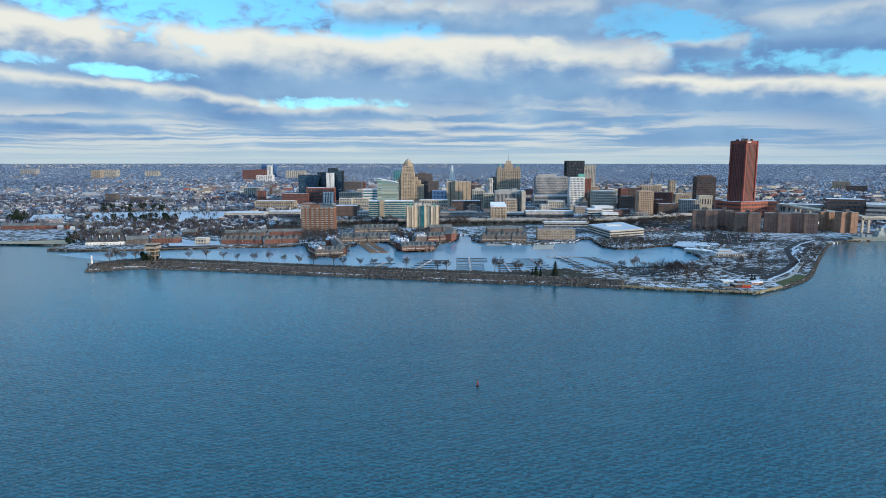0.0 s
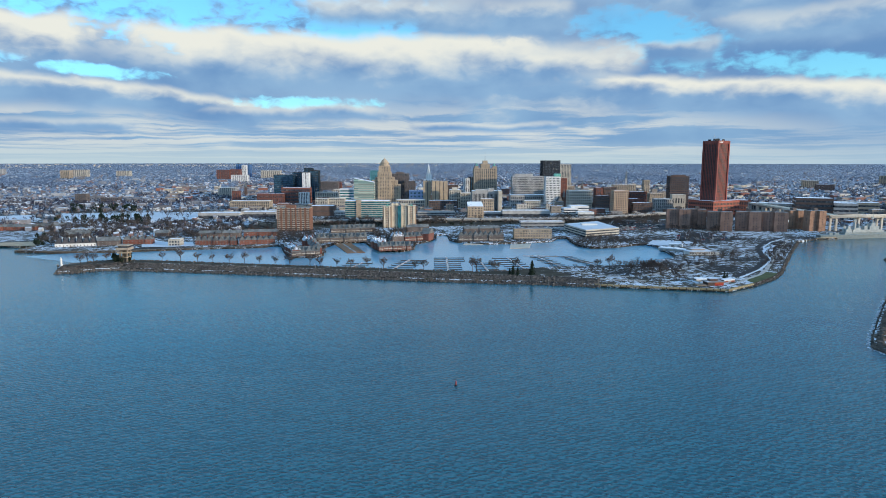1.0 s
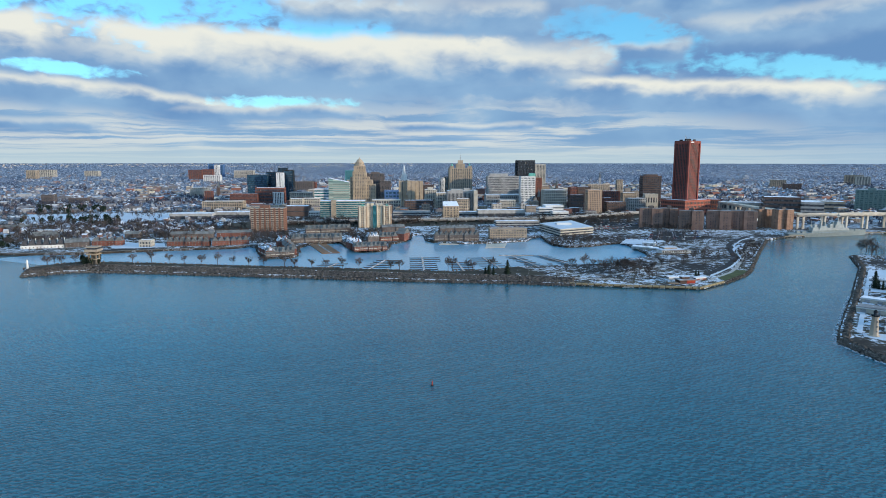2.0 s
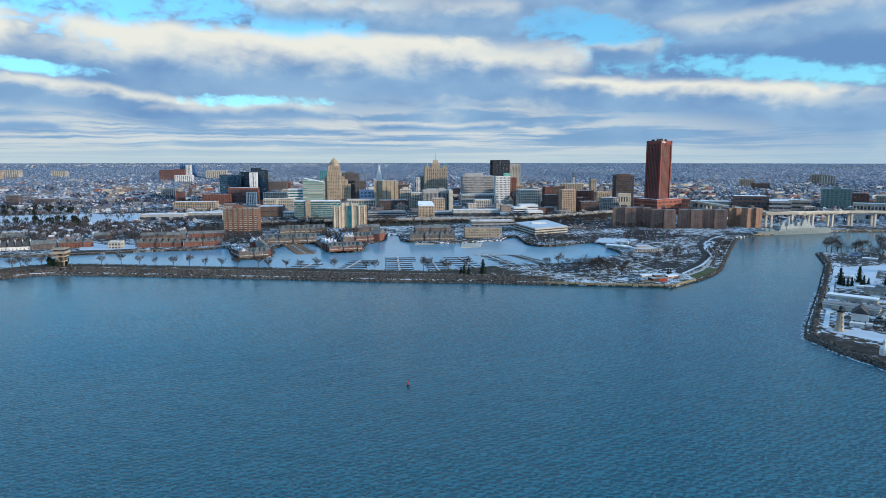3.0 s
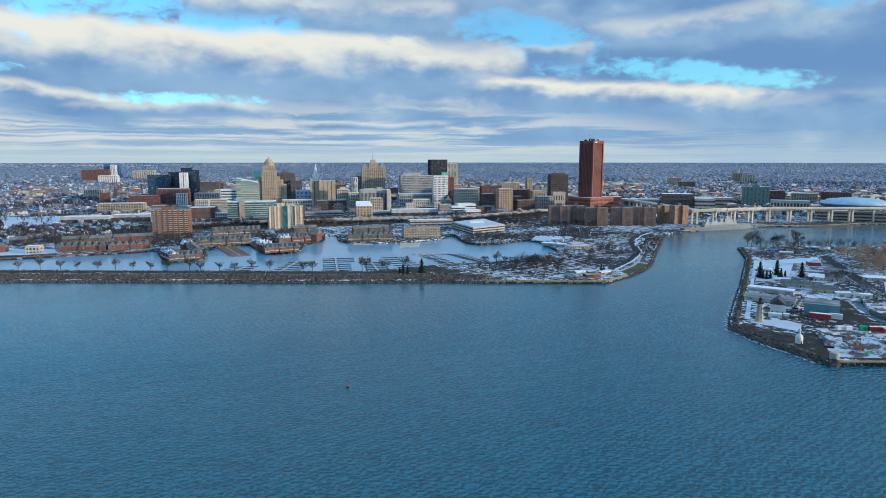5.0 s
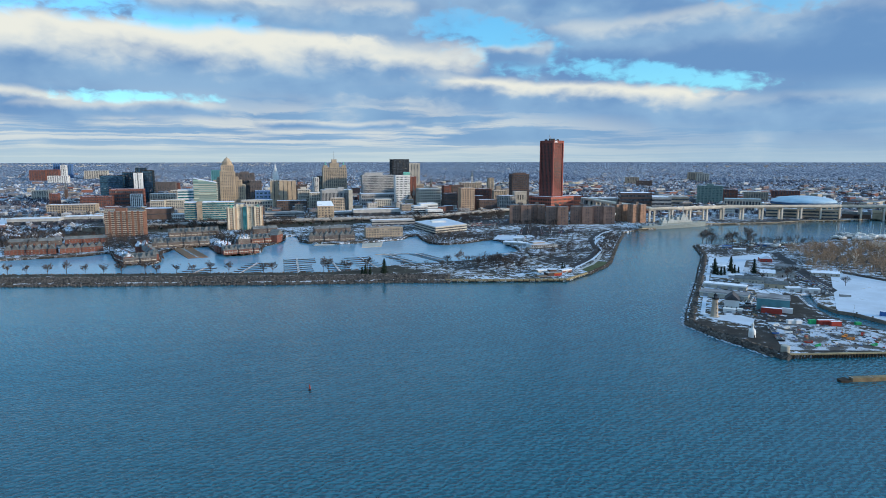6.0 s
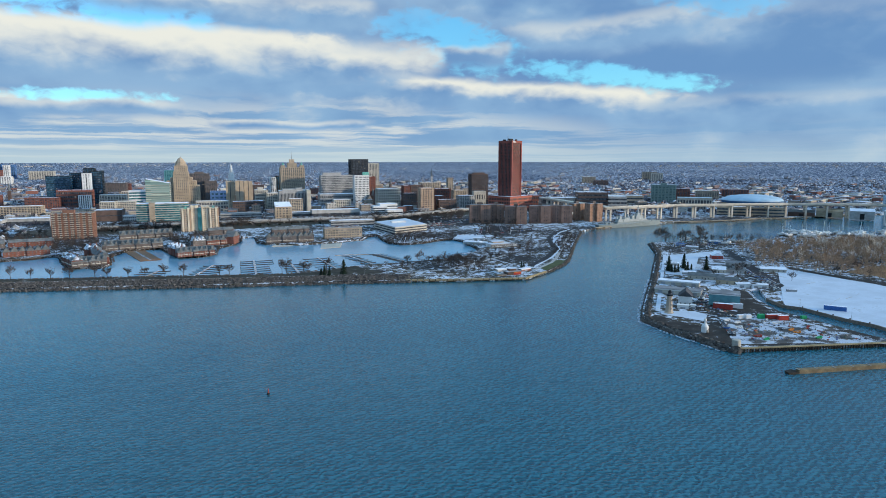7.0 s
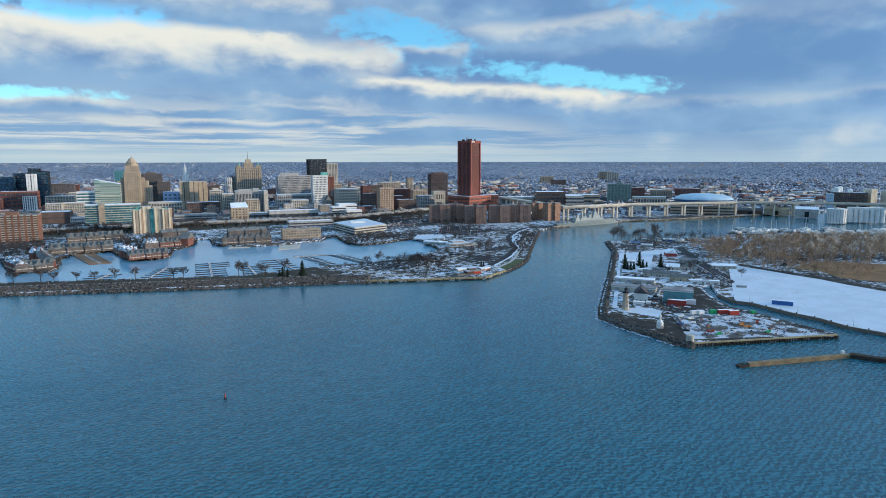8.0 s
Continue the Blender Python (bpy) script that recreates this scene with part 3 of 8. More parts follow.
patch("snow_field", CHANNEL_SIDE[2:] + [(700, 180)] + [(612, 377), (608, 411), (610, 442), (605, 472), (602, 536), (569, 521)], 2.2, SNOW, "smooth snow-covered lawn beside the channel")
patch("dead_grass", [(640, 499), (650, 472), (634, 435), (652, 402), (764, 473), (738, 501), (700, 517)], 2.21, STRAW, "tawny dead reed grass at the edge of the wood")
patch("snow_lawn", [(532, 665), (632, 675), (550, 570), (502, 548), (472, 538), (448, 555)], 2.2, SNOW, "snow-covered lawn of the coast station")
patch("road_point", [(639, 678), (655, 684), (516, 464), (491, 450)], 2.21, ASPHALT, "dark asphalt road with slush", "road")
patch("yard_apron", [(462, 471), (457, 450), (437, 420), (415, 380), (393, 396), (426, 443)], 2.21, DIRT, "wet gravel apron beside the boat slip", "pavement")
patch("snow_yard", [(364, 385), (320, 324), (373, 308), (419, 290), (418, 308), (416, 340), (412, 363)], 2.2, SLUSH, "work yard with slushy snow and bare gravel", "ground")
patch("rubble_shore", [(309, 404), (306, 370), (309, 340), (309, 318), (319, 323), (361, 379), (333, 367), (326, 387), (323, 408)], 2.2, DIRT, "dark wet rubble shore of the point", thick=.1)
patch("snow_walk", [(331, 420), (333, 417), (538, 668), (535, 669)], 2.2, SNOW, "straight snow-covered walk along the sea wall", "path", .25)
patch("station_snow", [(436, 500), (458, 486), (520, 528), (585, 590), (600, 622), (566, 640), (500, 570)], 2.2, SLUSH, "slushy snow between the station houses", thick=.155)
patch("snow_garden", [(328, 409), (337, 396), (345, 379), (361, 395), (360, 408), (336, 418)], 2.2, SNOW, "snow-covered ground round the lighthouse")
patch("field_path", [(610, 546), (615, 479), (618, 449), (616, 417), (618, 380), (607, 373), (605, 409), (607, 440), (603, 469), (598, 533)], 2.3, DIRT, "dark path between the lawn and the wood", "path", .15)
for track in ([(484, 388), (502, 398), (514, 403)], [(516, 400), (531, 405)], [(539, 407), (553, 415)], [(542, 463), (558, 466)]):
    bm = bmesh.new()
    prism(bm, [(x, y) for x, y in track] + [(x + 1.2, y + .8) for x, y in reversed(track)], 2.3, 2.36)
    tagged(part("bare_track", bm, SANDY), "brown strip of bare ground in the snow", "track", kind="structure")


# ---- buildings ----
def slabs(parent, w, d, z0, h, floors, cols, wall, glass, spandrel=0.4, pier=0.35, proud=0.35, side_cols=None, base=0.0, sill="spandrel"):
    """A block: a glazed core with a spandrel at every floor and piers between the windows, all standing proud of the glass."""
    part("glazing", boxed(-w / 2 + proud, w / 2 - proud, -d / 2 + proud, d / 2 - proud, z0, z0 + h - 0.3), glass, parent)
    fh = (h - base) / max(1, floors)
    if base:
        part("base", boxed(-w / 2, w / 2, -d / 2, d / 2, z0, z0 + base), wall, parent)
    if spandrel > 0:
        me = mesh_of(boxed(-w / 2, w / 2, -d / 2, d / 2, 0, fh * spandrel), wall)
        for i in range(floors):
            ob = part(sill, me, None, parent)
            ob.location = (0, 0, z0 + base + fh * (i + 1) - fh * spandrel)
    if cols:
        cw = w / cols
        me = mesh_of(boxed(-cw * pier / 2, cw * pier / 2, -0.05, proud + 0.1, 0, h - base), wall)
        for i in range(cols + 1):
            ob = part("pier", me, None, parent)
            ob.location = (min(w / 2 - cw * pier / 2, max(-w / 2 + cw * pier / 2, -w / 2 + cw * i)), -d / 2 - 0.02, z0 + base)
        sc = side_cols or max(2, round(d / cw))
        dw = d / sc
        me = mesh_of(boxed(-0.05, proud + 0.1, -dw * pier / 2, dw * pier / 2, 0, h - base), wall)
        top = parent.parent or parent
        turned = abs(top.matrix_basis.to_euler().z) > 0.2
        for i in range(sc + 1):
            for s in (0, 1):
                if not turned and s == (0 if top.location.x < 0 else 1):
                    continue
                ob = part("pier", me, None, parent)
                ob.matrix_basis = pose(-w / 2 - 0.02 if s == 0 else w / 2 + 0.02, min(d / 2 - dw * pier / 2, max(-d / 2 + dw * pier / 2, -d / 2 + dw * i)), z0 + base, 0, 0, 0 if s == 0 else 180)


def flat_roof(parent, w, d, z, material=None, rim=None, x=0.0, y=0.0):
    """A flat roof behind a low parapet."""
    bm = bmesh.new()
    box(bm, x - w / 2 + 0.5, x + w / 2 - 0.5, y - d / 2 + 0.5, y + d / 2 - 0.5, z - 0.3, z + 0.25)
    part("roof", bm, material or ROOF_SNOW, parent)
    bm = bmesh.new()
    for a in ((x - w / 2 - .05, x + w / 2 + .05, y - d / 2 - .05, y - d / 2 + .5), (x - w / 2 - .05, x + w / 2 + .05, y + d / 2 - .5, y + d / 2 + .05),
              (x - w / 2 - .05, x - w / 2 + .5, y - d / 2 + .5, y + d / 2 - .5), (x + w / 2 - .5, x + w / 2 + .05, y - d / 2 + .5, y + d / 2 - .5)):
        box(bm, *a, z - 0.35, z + 0.8)
    part("parapet", bm, rim or CONCRETE, parent)


def plant_room(parent, x, y, z, w, d, h, material):
    part("plant_room", boxed(x - w / 2, x + w / 2, y - d / 2, y + d / 2, z, z + h), material, parent)


FOOTPRINTS = []


def block(x, y, w, h, d, yaw, label, wall, glass=None, floors=0, cols=0, roof=None, category="building", name="office_building", tops=(), **more):
    """A flat-roofed building on the ground; tops: plant rooms as (x, y, w, d, h)."""
    dx, dy = math.sin(radians(-yaw)) * d / 2, math.cos(radians(yaw)) * d / 2
    b = thing(name, x + dx, y + dy, far_height(math.hypot(x, y)) - 0.5, yaw, label, category)
    FOOTPRINTS.append((x + dx, y + dy, w / 2 + 3, d / 2 + 3))
    floors = floors or max(1, round(h / 3.6))
    slabs(b, w, d, 0, h + 0.5, floors, cols, wall, glass or GLASS_DARK, **more)
    flat_roof(b, w, d, h + 0.5, roof, wall)
    for px, py, pw, pd, ph in tops:
        plant_room(b, px, py, h + 0.5, pw, pd, ph, wall)
    return b


def office_tower(x, y, w, h, yaw):
    """The tall russet tower."""
    b = thing("office_tower", x, y, LAND - 0.5, yaw, "tall russet concrete office tower with dark window strips", "skyscraper")
    d = w
    slabs(b, w, d, 33, h - 33, 38, 9, TOWER_RED, GLASS_SMOKE, spandrel=0.13, pier=0.34, proud=0.4)
    me = mesh_of(boxed(-1.7, 1.7, -1.7, 1.7, 20, h + 0.5), TOWER_RED)
    for sx in (-1, 1):
        for sy in (-1, 1):
            part("corner_pier", me, None, b).location = (sx * w / 2, sy * d / 2, 0)
    part("cornice", boxed(-w / 2 - 0.8, w / 2 + 0.8, -d / 2 - 0.8, d / 2 + 0.8, h - 5.5, h + 1), TOWER_RED, b)
    bars = mesh_of(boxed(-6, 6, -0.06, 0.06, 0, 2.2), WHITE)
    for px, py, rz in ((-w / 2 + 9, -d / 2 - 0.9, 0), (w / 2 + 0.9, -d / 2 + 9, 90)):
        part("sign", bars, None, b, "pale sign bar").matrix_basis = pose(px, py, h - 3.4, 0, 0, rz)
    part("roof", boxed(-w / 2 + 1, w / 2 - 1, -d / 2 + 1, d / 2 - 1, h + 0.8, h + 1.2), ROOF_GREY, b)
    for px, py, pw, ph in ((-8, -4, 9, 4.5), (4, 3, 12, 5.0), (11, -9, 5, 3.5), (-13, 8, 6, 3.0), (13, 9, 5, 4.0)):
        part("plant_room", boxed(px - pw / 2, px + pw / 2, py - pw / 3, py + pw / 3, h + 1, h + 1 + ph), BLACK_METAL, b)
    for px, py, ph in ((-14, -6, 11), (-7, 2, 15), (12, 4, 9)):
        bm = bmesh.new()
        lathe(bm, ((0.6, h + 1), (0.3, h + ph)), 6, px, py)
        part("antenna", bm, STEEL, b)


office_tower(665, 1412, 37, 166, 28)
pod = thing("podium_building", 667, 1412, LAND - 0.5, 28, "broad russet concrete podium of the office tower", "building")
slabs(pod, 90, 66, 0, 34, 4, 18, PODIUM_RED, GLASS_SMOKE, spandrel=0.45, pier=0.25)
flat_roof(pod, 90, 66, 34.2, ROOF_SNOW, TOWER_RED)


def city_hall(x, y, k):
    """The stepped stone city hall with its crowned tower. k: metres for one unit of its front."""
    b = thing("city_hall", x, y, LAND - 0.5, 0, "stepped sandstone art deco city hall with crowned tower", "city hall")

    def mass(w, d, z0, z1, cols, y0=0.0):
        e = new("wing")
        e.parent = b
        e.location = (0, y0, 0)
        n = max(2, round((z1 - z0) / 3.9))
        slabs(e, w, d, z0, z1 - z0, n, cols, SANDSTONE, GLASS_DARK, spandrel=0.5, pier=0.55, proud=0.6)
        part("roof", boxed(-w / 2 + 0.3, w / 2 - 0.3, -d / 2 + 0.3, d / 2 - 0.3, z1 - 0.4, z1 + 0.5), SANDSTONE, e)

    mass(86, 40, 0, 57, 18, 26)
    mass(70, 38, 56, 69, 15, 26)
    mass(52, 36, 68, 77, 11, 25)
    mass(37, 34, 0, 92, 8, 18)
    mass(31, 29, 91.5, 107, 7, 20)
    bm = bmesh.new()
    lathe(bm, ((14.6, 106), (14.2, 111), (11.6, 112), (11.2, 118), (8.6, 119.5), (7.6, 123), (4.0, 126), (1.0, 128), (0.2, 131)), 8, 0, 20)
    part("crown", bm, SANDSTONE, b, "octagonal stone crown with patterned tiles")
    me = mesh_of(boxed(-1.1, 1.1, -0.4, 0.4, 0, 9.5), SANDSTONE)
    for i in range(8):
        a = radians(22.5 + 45 * i)
        part("buttress", me, None, b).matrix_basis = pose(12.6 * math.sin(a), 20 - 12.6 * math.cos(a), 106, 0, 0, math.degrees(a))


city_hall(-97, 1745, 1.0)


def spired_bank():
    x, y, w, h = 195, 1880, 68, 99
    b = thing("bank_tower", x, y + 20, LAND - 0.5, 0, "tan stone office tower with stepped top and mast", "skyscraper")
    slabs(b, w, 44, 0, h, 24, 12, TAN_BRICK, GLASS_DARK, spandrel=0.35, pier=0.5, proud=0.5)
    part("roof", boxed(-w / 2 + .4, w / 2 - .4, -21.6, 21.6, h - 0.3, h + 0.7), TAN_BRICK, b)
    for sx in (-1, 1):
        part("corner_turret", boxed(sx * (w / 2 - 7) - 6, sx * (w / 2 - 7) + 6, -20, -8, h, h + 7), TAN_BRICK, b)
        bm = bmesh.new()
        lathe(bm, ((2.4, h + 7), (2.4, h + 11), (1.0, h + 14), (0.2, h + 17)), 8, sx * (w / 2 - 8), -14)
        part("cupola", bm, COPPER, b, "weathered green cupola")
    part("upper_stage", boxed(-13, 13, -14, 14, h, h + 14), TAN_BRICK, b)
    part("top_stage", boxed(-7, 7, -8, 8, h + 14, h + 24), TAN_BRICK, b)
    bm = bmesh.new()
    lathe(bm, ((0.8, h + 24), (0.5, h + 36), (0.15, h + 48)), 6)
    part("mast", bm, STEEL, b)


spired_bank()


def white_tower():
    x, y, w, h = 28, 2000, 30, 64
    b = thing("electric_tower", x, y, LAND - 0.5, 0, "white terracotta tower with tiered wedding-cake top", "tower")
    slabs(b, w, w, 0, h, 15, 6, WHITE, GLASS_DARK, spandrel=0.45, pier=0.5, proud=0.4)
    bm = bmesh.new()
    lathe(bm, ((8.6, h), (8.6, h + 12), (9.2, h + 12.4), (9.2, h + 13.4), (6.4, h + 13.8), (6.4, h + 22), (7.0, h + 22.4), (7.0, h + 23.4), (4.4, h + 24), (4.4, h + 31), (4.9, h + 31.3), (2.4, h + 34), (2.2, h + 40), (0.3, h + 47)), 8)
    part("tiered_top", bm, WHITE, b)


white_tower()


def slant_tower():
    x, y, w, h = -145, 1654, 53, 77
    b = thing("glass_office_building", x, y, LAND - 0.5, 0, "pale green glass office building with sloped roof", "office building")
    bm = bmesh.new()
    v = [bm.verts.new(p) for p in ((-w / 2, 0, 0), (w / 2, 0, 0), (w / 2, 34, 0), (-w / 2, 34, 0), (-w / 2, 0, h), (w / 2, 0, h - 11), (w / 2, 34, h - 11), (-w / 2, 34, h))]
    for f in ((0, 1, 5, 4), (1, 2, 6, 5), (2, 3, 7, 6), (3, 0, 4, 7), (4, 5, 6, 7)):
        bm.faces.new([v[i] for i in f])
    part("glazing", bm, GLASS_PALE, b)
    bm = bmesh.new()
    box(bm, 0, math.hypot(w, 11), -0.3, 34.3, 0, 0.8, pose(-w / 2, 0, h, 0, math.degrees(math.atan2(11, w)), 0))
    part("roof", bm, ROOF_SNOW, b)
    me = mesh_of(boxed(-w / 2 - .2, w / 2 + .2, -0.35, 34.3, 0, 1.3), PALE)
    for i in range(13):
        part("floor_band", me, None, b).location = (0, 0, 5 + i * (h - 18) / 12.5)


slant_tower()

# -- far left and inner town --
block(-2090, 3206, 79, 25, 30, 0, "long grey slab block among far trees", CONCRETE, cols=9)
block(-1659, 3038, 43, 37, 30, 0, "brown mid-rise block among far trees", TAN_BRICK, cols=5)
block(-1659, 3168, 70, 33, 30, 0, "pale mid-rise block among far trees", PALE, cols=7)
block(-1493, 3259, 68, 26, 26, 0, "pale slab block among far trees", PALE, cols=8)
block(-974, 1853, 32, 26, 22, 0, "brown brick apartment block with flat roof", BRICK_BROWN, cols=6)
block(-903, 1877, 51, 15, 20, 0, "low brown brick school building", BRICK_BROWN, cols=9)
block(-962, 3151, 64, 44, 30, 0, "dusky red brick hospital wing", BRICK_RED, cols=7)
block(-906, 3160, 49, 47, 30, 0, "red brick hospital block with flat roof", BRICK_RED, cols=5)
block(-936, 3330, 28, 65, 24, 0, "bright blue glass hospital stair tower", BLUE_CLAD, GLASS_BLUE, cols=3, spandrel=0.3)
block(-898, 3290, 23, 61, 24, 0, "white panelled hospital tower", WHITE, cols=3)
block(-887, 3337, 23, 62, 24, 0, "blue panelled hospital tower", BLUE_CLAD, GLASS_BLUE, cols=3, spandrel=0.3)
block(-844, 3007, 77, 29, 30, 0, "white low hospital building", WHITE, cols=9)
block(-663, 2202, 60, 29, 26, 0, "cream brick school with flat roof", PALE, cols=9)
block(-547, 1903, 21, 32, 20, 0, "orange brick house block", BRICK_RED, cols=4)
block(-758, 3265, 99, 37, 30, 0, "pale beige slab hospital block", PALE, cols=10)
block(-414, 1772, 74, 30, 22, 0, "long red brick housing block with white bands", BRICK_RED, cols=14)
block(-408, 1917, 58, 79, 40, 0, "dark blue glass office block", BLACK_METAL, GLASS_BLUE, floors=13, cols=0, spandrel=0.12)
block(-361, 1957, 55, 86, 40, 0, "dark teal glass office block", BLACK_METAL, GLASS_BLUE, floors=14, cols=10, spandrel=0.15, pier=0.15)
block(-333, 1871, 21, 86, 16, 0, "white concrete slab tower with dark central strip", WHITE, cols=3, spandrel=0.15, pier=0.6)
block(-316, 1914, 27, 92, 34, 0, "dark blue glass tower with bright panels", BLACK_METAL, GLASS_BLUE, floors=14, cols=5, spandrel=0.2, pier=0.15)
block(-346, 1990, 28, 98, 20, 0, "dark rooftop tower block", BLACK_METAL, GLASS_BLUE, cols=4, spandrel=0.2)
block(-349, 1796, 79, 46, 34, 0, "red granite office building with white bands", BRICK_RED, floors=5, cols=16, spandrel=0.4, pier=0.2)
block(-324, 1781, 28, 34, 12, 0, "white columned entrance front with dark glass", WHITE, cols=6, spandrel=0.12, pier=0.4)
block(-275, 1880, 66, 29, 30, 0, "cream low-rise office buildings with snowy roofs", PALE, cols=10, roof=ROOF_SNOW)
block(-246, 1944, 34, 35, 26, 0, "pale banded office building", PALE, cols=6)
block(-205, 1788, 41, 43, 26, 0, "white and teal banded office building", WHITE, GLASS_TEAL, floors=6, spandrel=0.5)
block(-327, 2301, 65, 47, 30, 0, "brown brick loft building", BRICK_BROWN, cols=9)
block(-312, 2360, 44, 40, 26, 0, "red brick domed hall", BRICK_RED, cols=5)
block(-422, 1585, 99, 22, 30, 0, "long tan brick apartment building with snowy roof", TAN_BRICK, cols=18, roof=ROOF_SNOW)
block(-247, 1601, 31, 27, 24, 0, "beige low office building", PALE, cols=7)
block(-213, 1626, 42, 26, 24, 0, "beige two-storey office building", PALE, cols=9)
block(-217, 1403, 52, 22, 46, 0, "dark brown brick hall with snowy flat roof", BRICK_DARK, floors=2, cols=0, spandrel=0.85)
block(-180, 1408, 28, 10, 20, 0, "white low building with dark window row", WHITE, floors=2, cols=8)
block(-427, 1354, 87, 11, 40, 0, "long low shed with snowy blue-grey roof", CONCRETE, floors=1, cols=0, roof=ROOF_SNOW, name="shed", category="shed")
block(-352, 1386, 73, 11, 36, 0, "long low warehouse with snow-covered roof", CONCRETE, floors=1, cols=0, roof=ROOF_SNOW, name="warehouse", category="warehouse")

# -- round the city hall --
block(-137, 1955, 31, 91, 30, 0, "dark teal topped office tower", TEAL_CLAD, GLASS_TEAL, cols=5, spandrel=0.3)
block(-61, 1959, 56, 82, 40, 0, "reddish brown brick hotel block", BRICK_BROWN, cols=12, tops=((0, 0, 26, 14, 5),))
block(-30, 1940, 33, 61, 40, 0, "reddish brown brick hotel wing", BRICK_BROWN, cols=7)
block(-8, 1800, 45, 38, 24, 0, "blue panelled building with white corners", BLUE_CLAD, GLASS_BLUE, floors=4, cols=4, spandrel=0.5)
block(20, 1700, 21, 67, 30, 0, "tan concrete court slab with blank walls", SANDSTONE, cols=3, spandrel=0.0, pier=0.75)
block(42, 1689, 20, 68, 30, 0, "tan concrete court slab with blank walls", SANDSTONE, cols=3, spandrel=0.0, pier=0.75)
block(64, 1699, 21, 67, 30, 0, "tan concrete court slab with blank walls", SANDSTONE, cols=3, spandrel=0.0, pier=0.75)
block(58, 1559, 71, 24, 30, 0, "long low brown brick building with dark windows", BRICK_DARK, floors=4, cols=14)
block(-23, 1600, 73, 24, 26, 0, "beige low office building with snowy roof", PALE, floors=3, cols=12)
block(94, 1848, 36, 52, 26, 0, "dark brown office block", BRICK_DARK, cols=6)
block(91, 1637, 29, 47, 30, 0, "cream stone stepped office building", PALE, cols=6, tops=((0, 0, 14, 12, 6),))
block(120, 1605, 34, 40, 26, 0, "cream stone office wing", PALE, cols=8)
block(143, 1584, 20, 37, 26, 0, "cream stone office end block", PALE, cols=4)
block(146, 1975, 18, 68, 20, 0, "white narrow office tower", WHITE, cols=3)
block(162, 1983, 18, 71, 20, 0, "dark glass narrow office tower", BLACK_METAL, GLASS_BLUE, cols=3, spandrel=0.2)
block(157, 1512, 64, 50, 40, 0, "grey ribbed concrete library building with skylights", CONCRETE, floors=1, cols=20, spandrel=0.12, pier=0.45, tops=((-8, 0, 30, 16, 4), (16, 4, 14, 12, 6)))
block(191, 1497, 9, 51, 38, 0, "pale concrete end block with plain wall", PALE, floors=1, cols=0, spandrel=0.97)
block(155, 1442, 29, 35, 24, 0, "tan stone low office building", SANDSTONE, cols=6)
block(310, 1804, 92, 77, 34, 0, "wide pale grey office slab with fine window grid", CONCRETE, floors=16, cols=30, spandrel=0.4, pier=0.4, tops=((-12, 0, 52, 16, 8),))
block(296, 1715, 98, 29, 40, 0, "long concrete podium with dark openings", CONCRETE, floors=3, cols=18, spandrel=0.45)
block(400, 1919, 53, 122, 44, 0, "black glass office tower with louvred top", BLACK_METAL, GLASS_DARK, floors=26, cols=12, spandrel=0.2, pier=0.3, roof=BLACK_METAL)
block(477, 2066, 36, 109, 34, 0, "beige concrete apartment tower", PALE, cols=7)
block(356, 1683, 40, 79, 26, 0, "white terracotta office building with window grid", WHITE, floors=13, cols=11, spandrel=0.42, pier=0.45)
block(387, 1696, 19, 75, 30, 0, "orange brick flank of an older office building", BRICK_RED, cols=4, spandrel=0.7, pier=0.6)
cop = thing("copper_penthouse", *(lambda x, y, w, h: (x, y + 14, h + LAND))(369, 1682, 16, 80), 0, "green copper penthouse on a flat roof", "penthouse")
part("wall", boxed(-8, 8, -7, 7, 0, 5), COPPER, cop)
bm = bmesh.new()
gable(bm, -8, 8, -7, 7, 5, 8)
part("roof", bm, COPPER, cop)
block(420, 1750, 21, 52, 24, 0, "beige plain office block", SANDSTONE, cols=4)
block(407, 1589, 59, 47, 34, 0, "beige terracotta office building with tall windows", PALE, floors=7, cols=12, spandrel=0.4, pier=0.4)
block(276, 1535, 41, 25, 24, 0, "beige low building with small windows", PALE, cols=8)
block(468, 1634, 18, 52, 26, 0, "orange brick office building", BRICK_RED, cols=4)
block(499, 1646, 34, 53, 26, 0, "dark brown brick office building", BRICK_DARK, cols=6)
block(454, 1555, 35, 36, 22, 0, "dark stone building with tall white pilasters", BRICK_DARK, cols=7)
block(713, 2180, 78, 39, 30, 0, "tan brick office slab", TAN_BRICK, cols=12)
block(462, 1437, 33, 54, 26, 0, "cream apartment tower with window grid", PEACH, floors=11, cols=8, spandrel=0.4, pier=0.45)
block(576, 1652, 47, 41, 26, 0, "red brick warehouse with flat roof", BRICK_RED, cols=9)
block(513, 1494, 25, 32, 24, 0, "red brick market building", BRICK_RED, cols=6)
block(518, 1450, 45, 25, 24, 0, "dark glass and brick low building", BRICK_DARK, cols=9)
block(638, 1683, 38, 35, 26, 0, "tan stone office block", TAN_BRICK, cols=7)
block(715, 1975, 18, 61, 16, 0, "tan church-like tower block", TAN_BRICK, cols=3)
block(652, 1570, 46, 83, 34, -6, "dark banded concrete office tower", BRICK_DARK, floors=15, cols=9, spandrel=0.35, pier=0.2, tops=((0, 0, 30, 24, 4),))
block(629, 1515, 32, 40, 20, -6, "pale stone arched lower block", PALE, floors=2, cols=5, pier=0.5)
block(584, 1490, 43, 31, 24, 0, "grey low office building", CONCRETE, cols=9)
block(763, 1474, 41, 29, 40, -14, "orange-brown brick wing with flat roof", BRICK_RED, floors=3, cols=8)
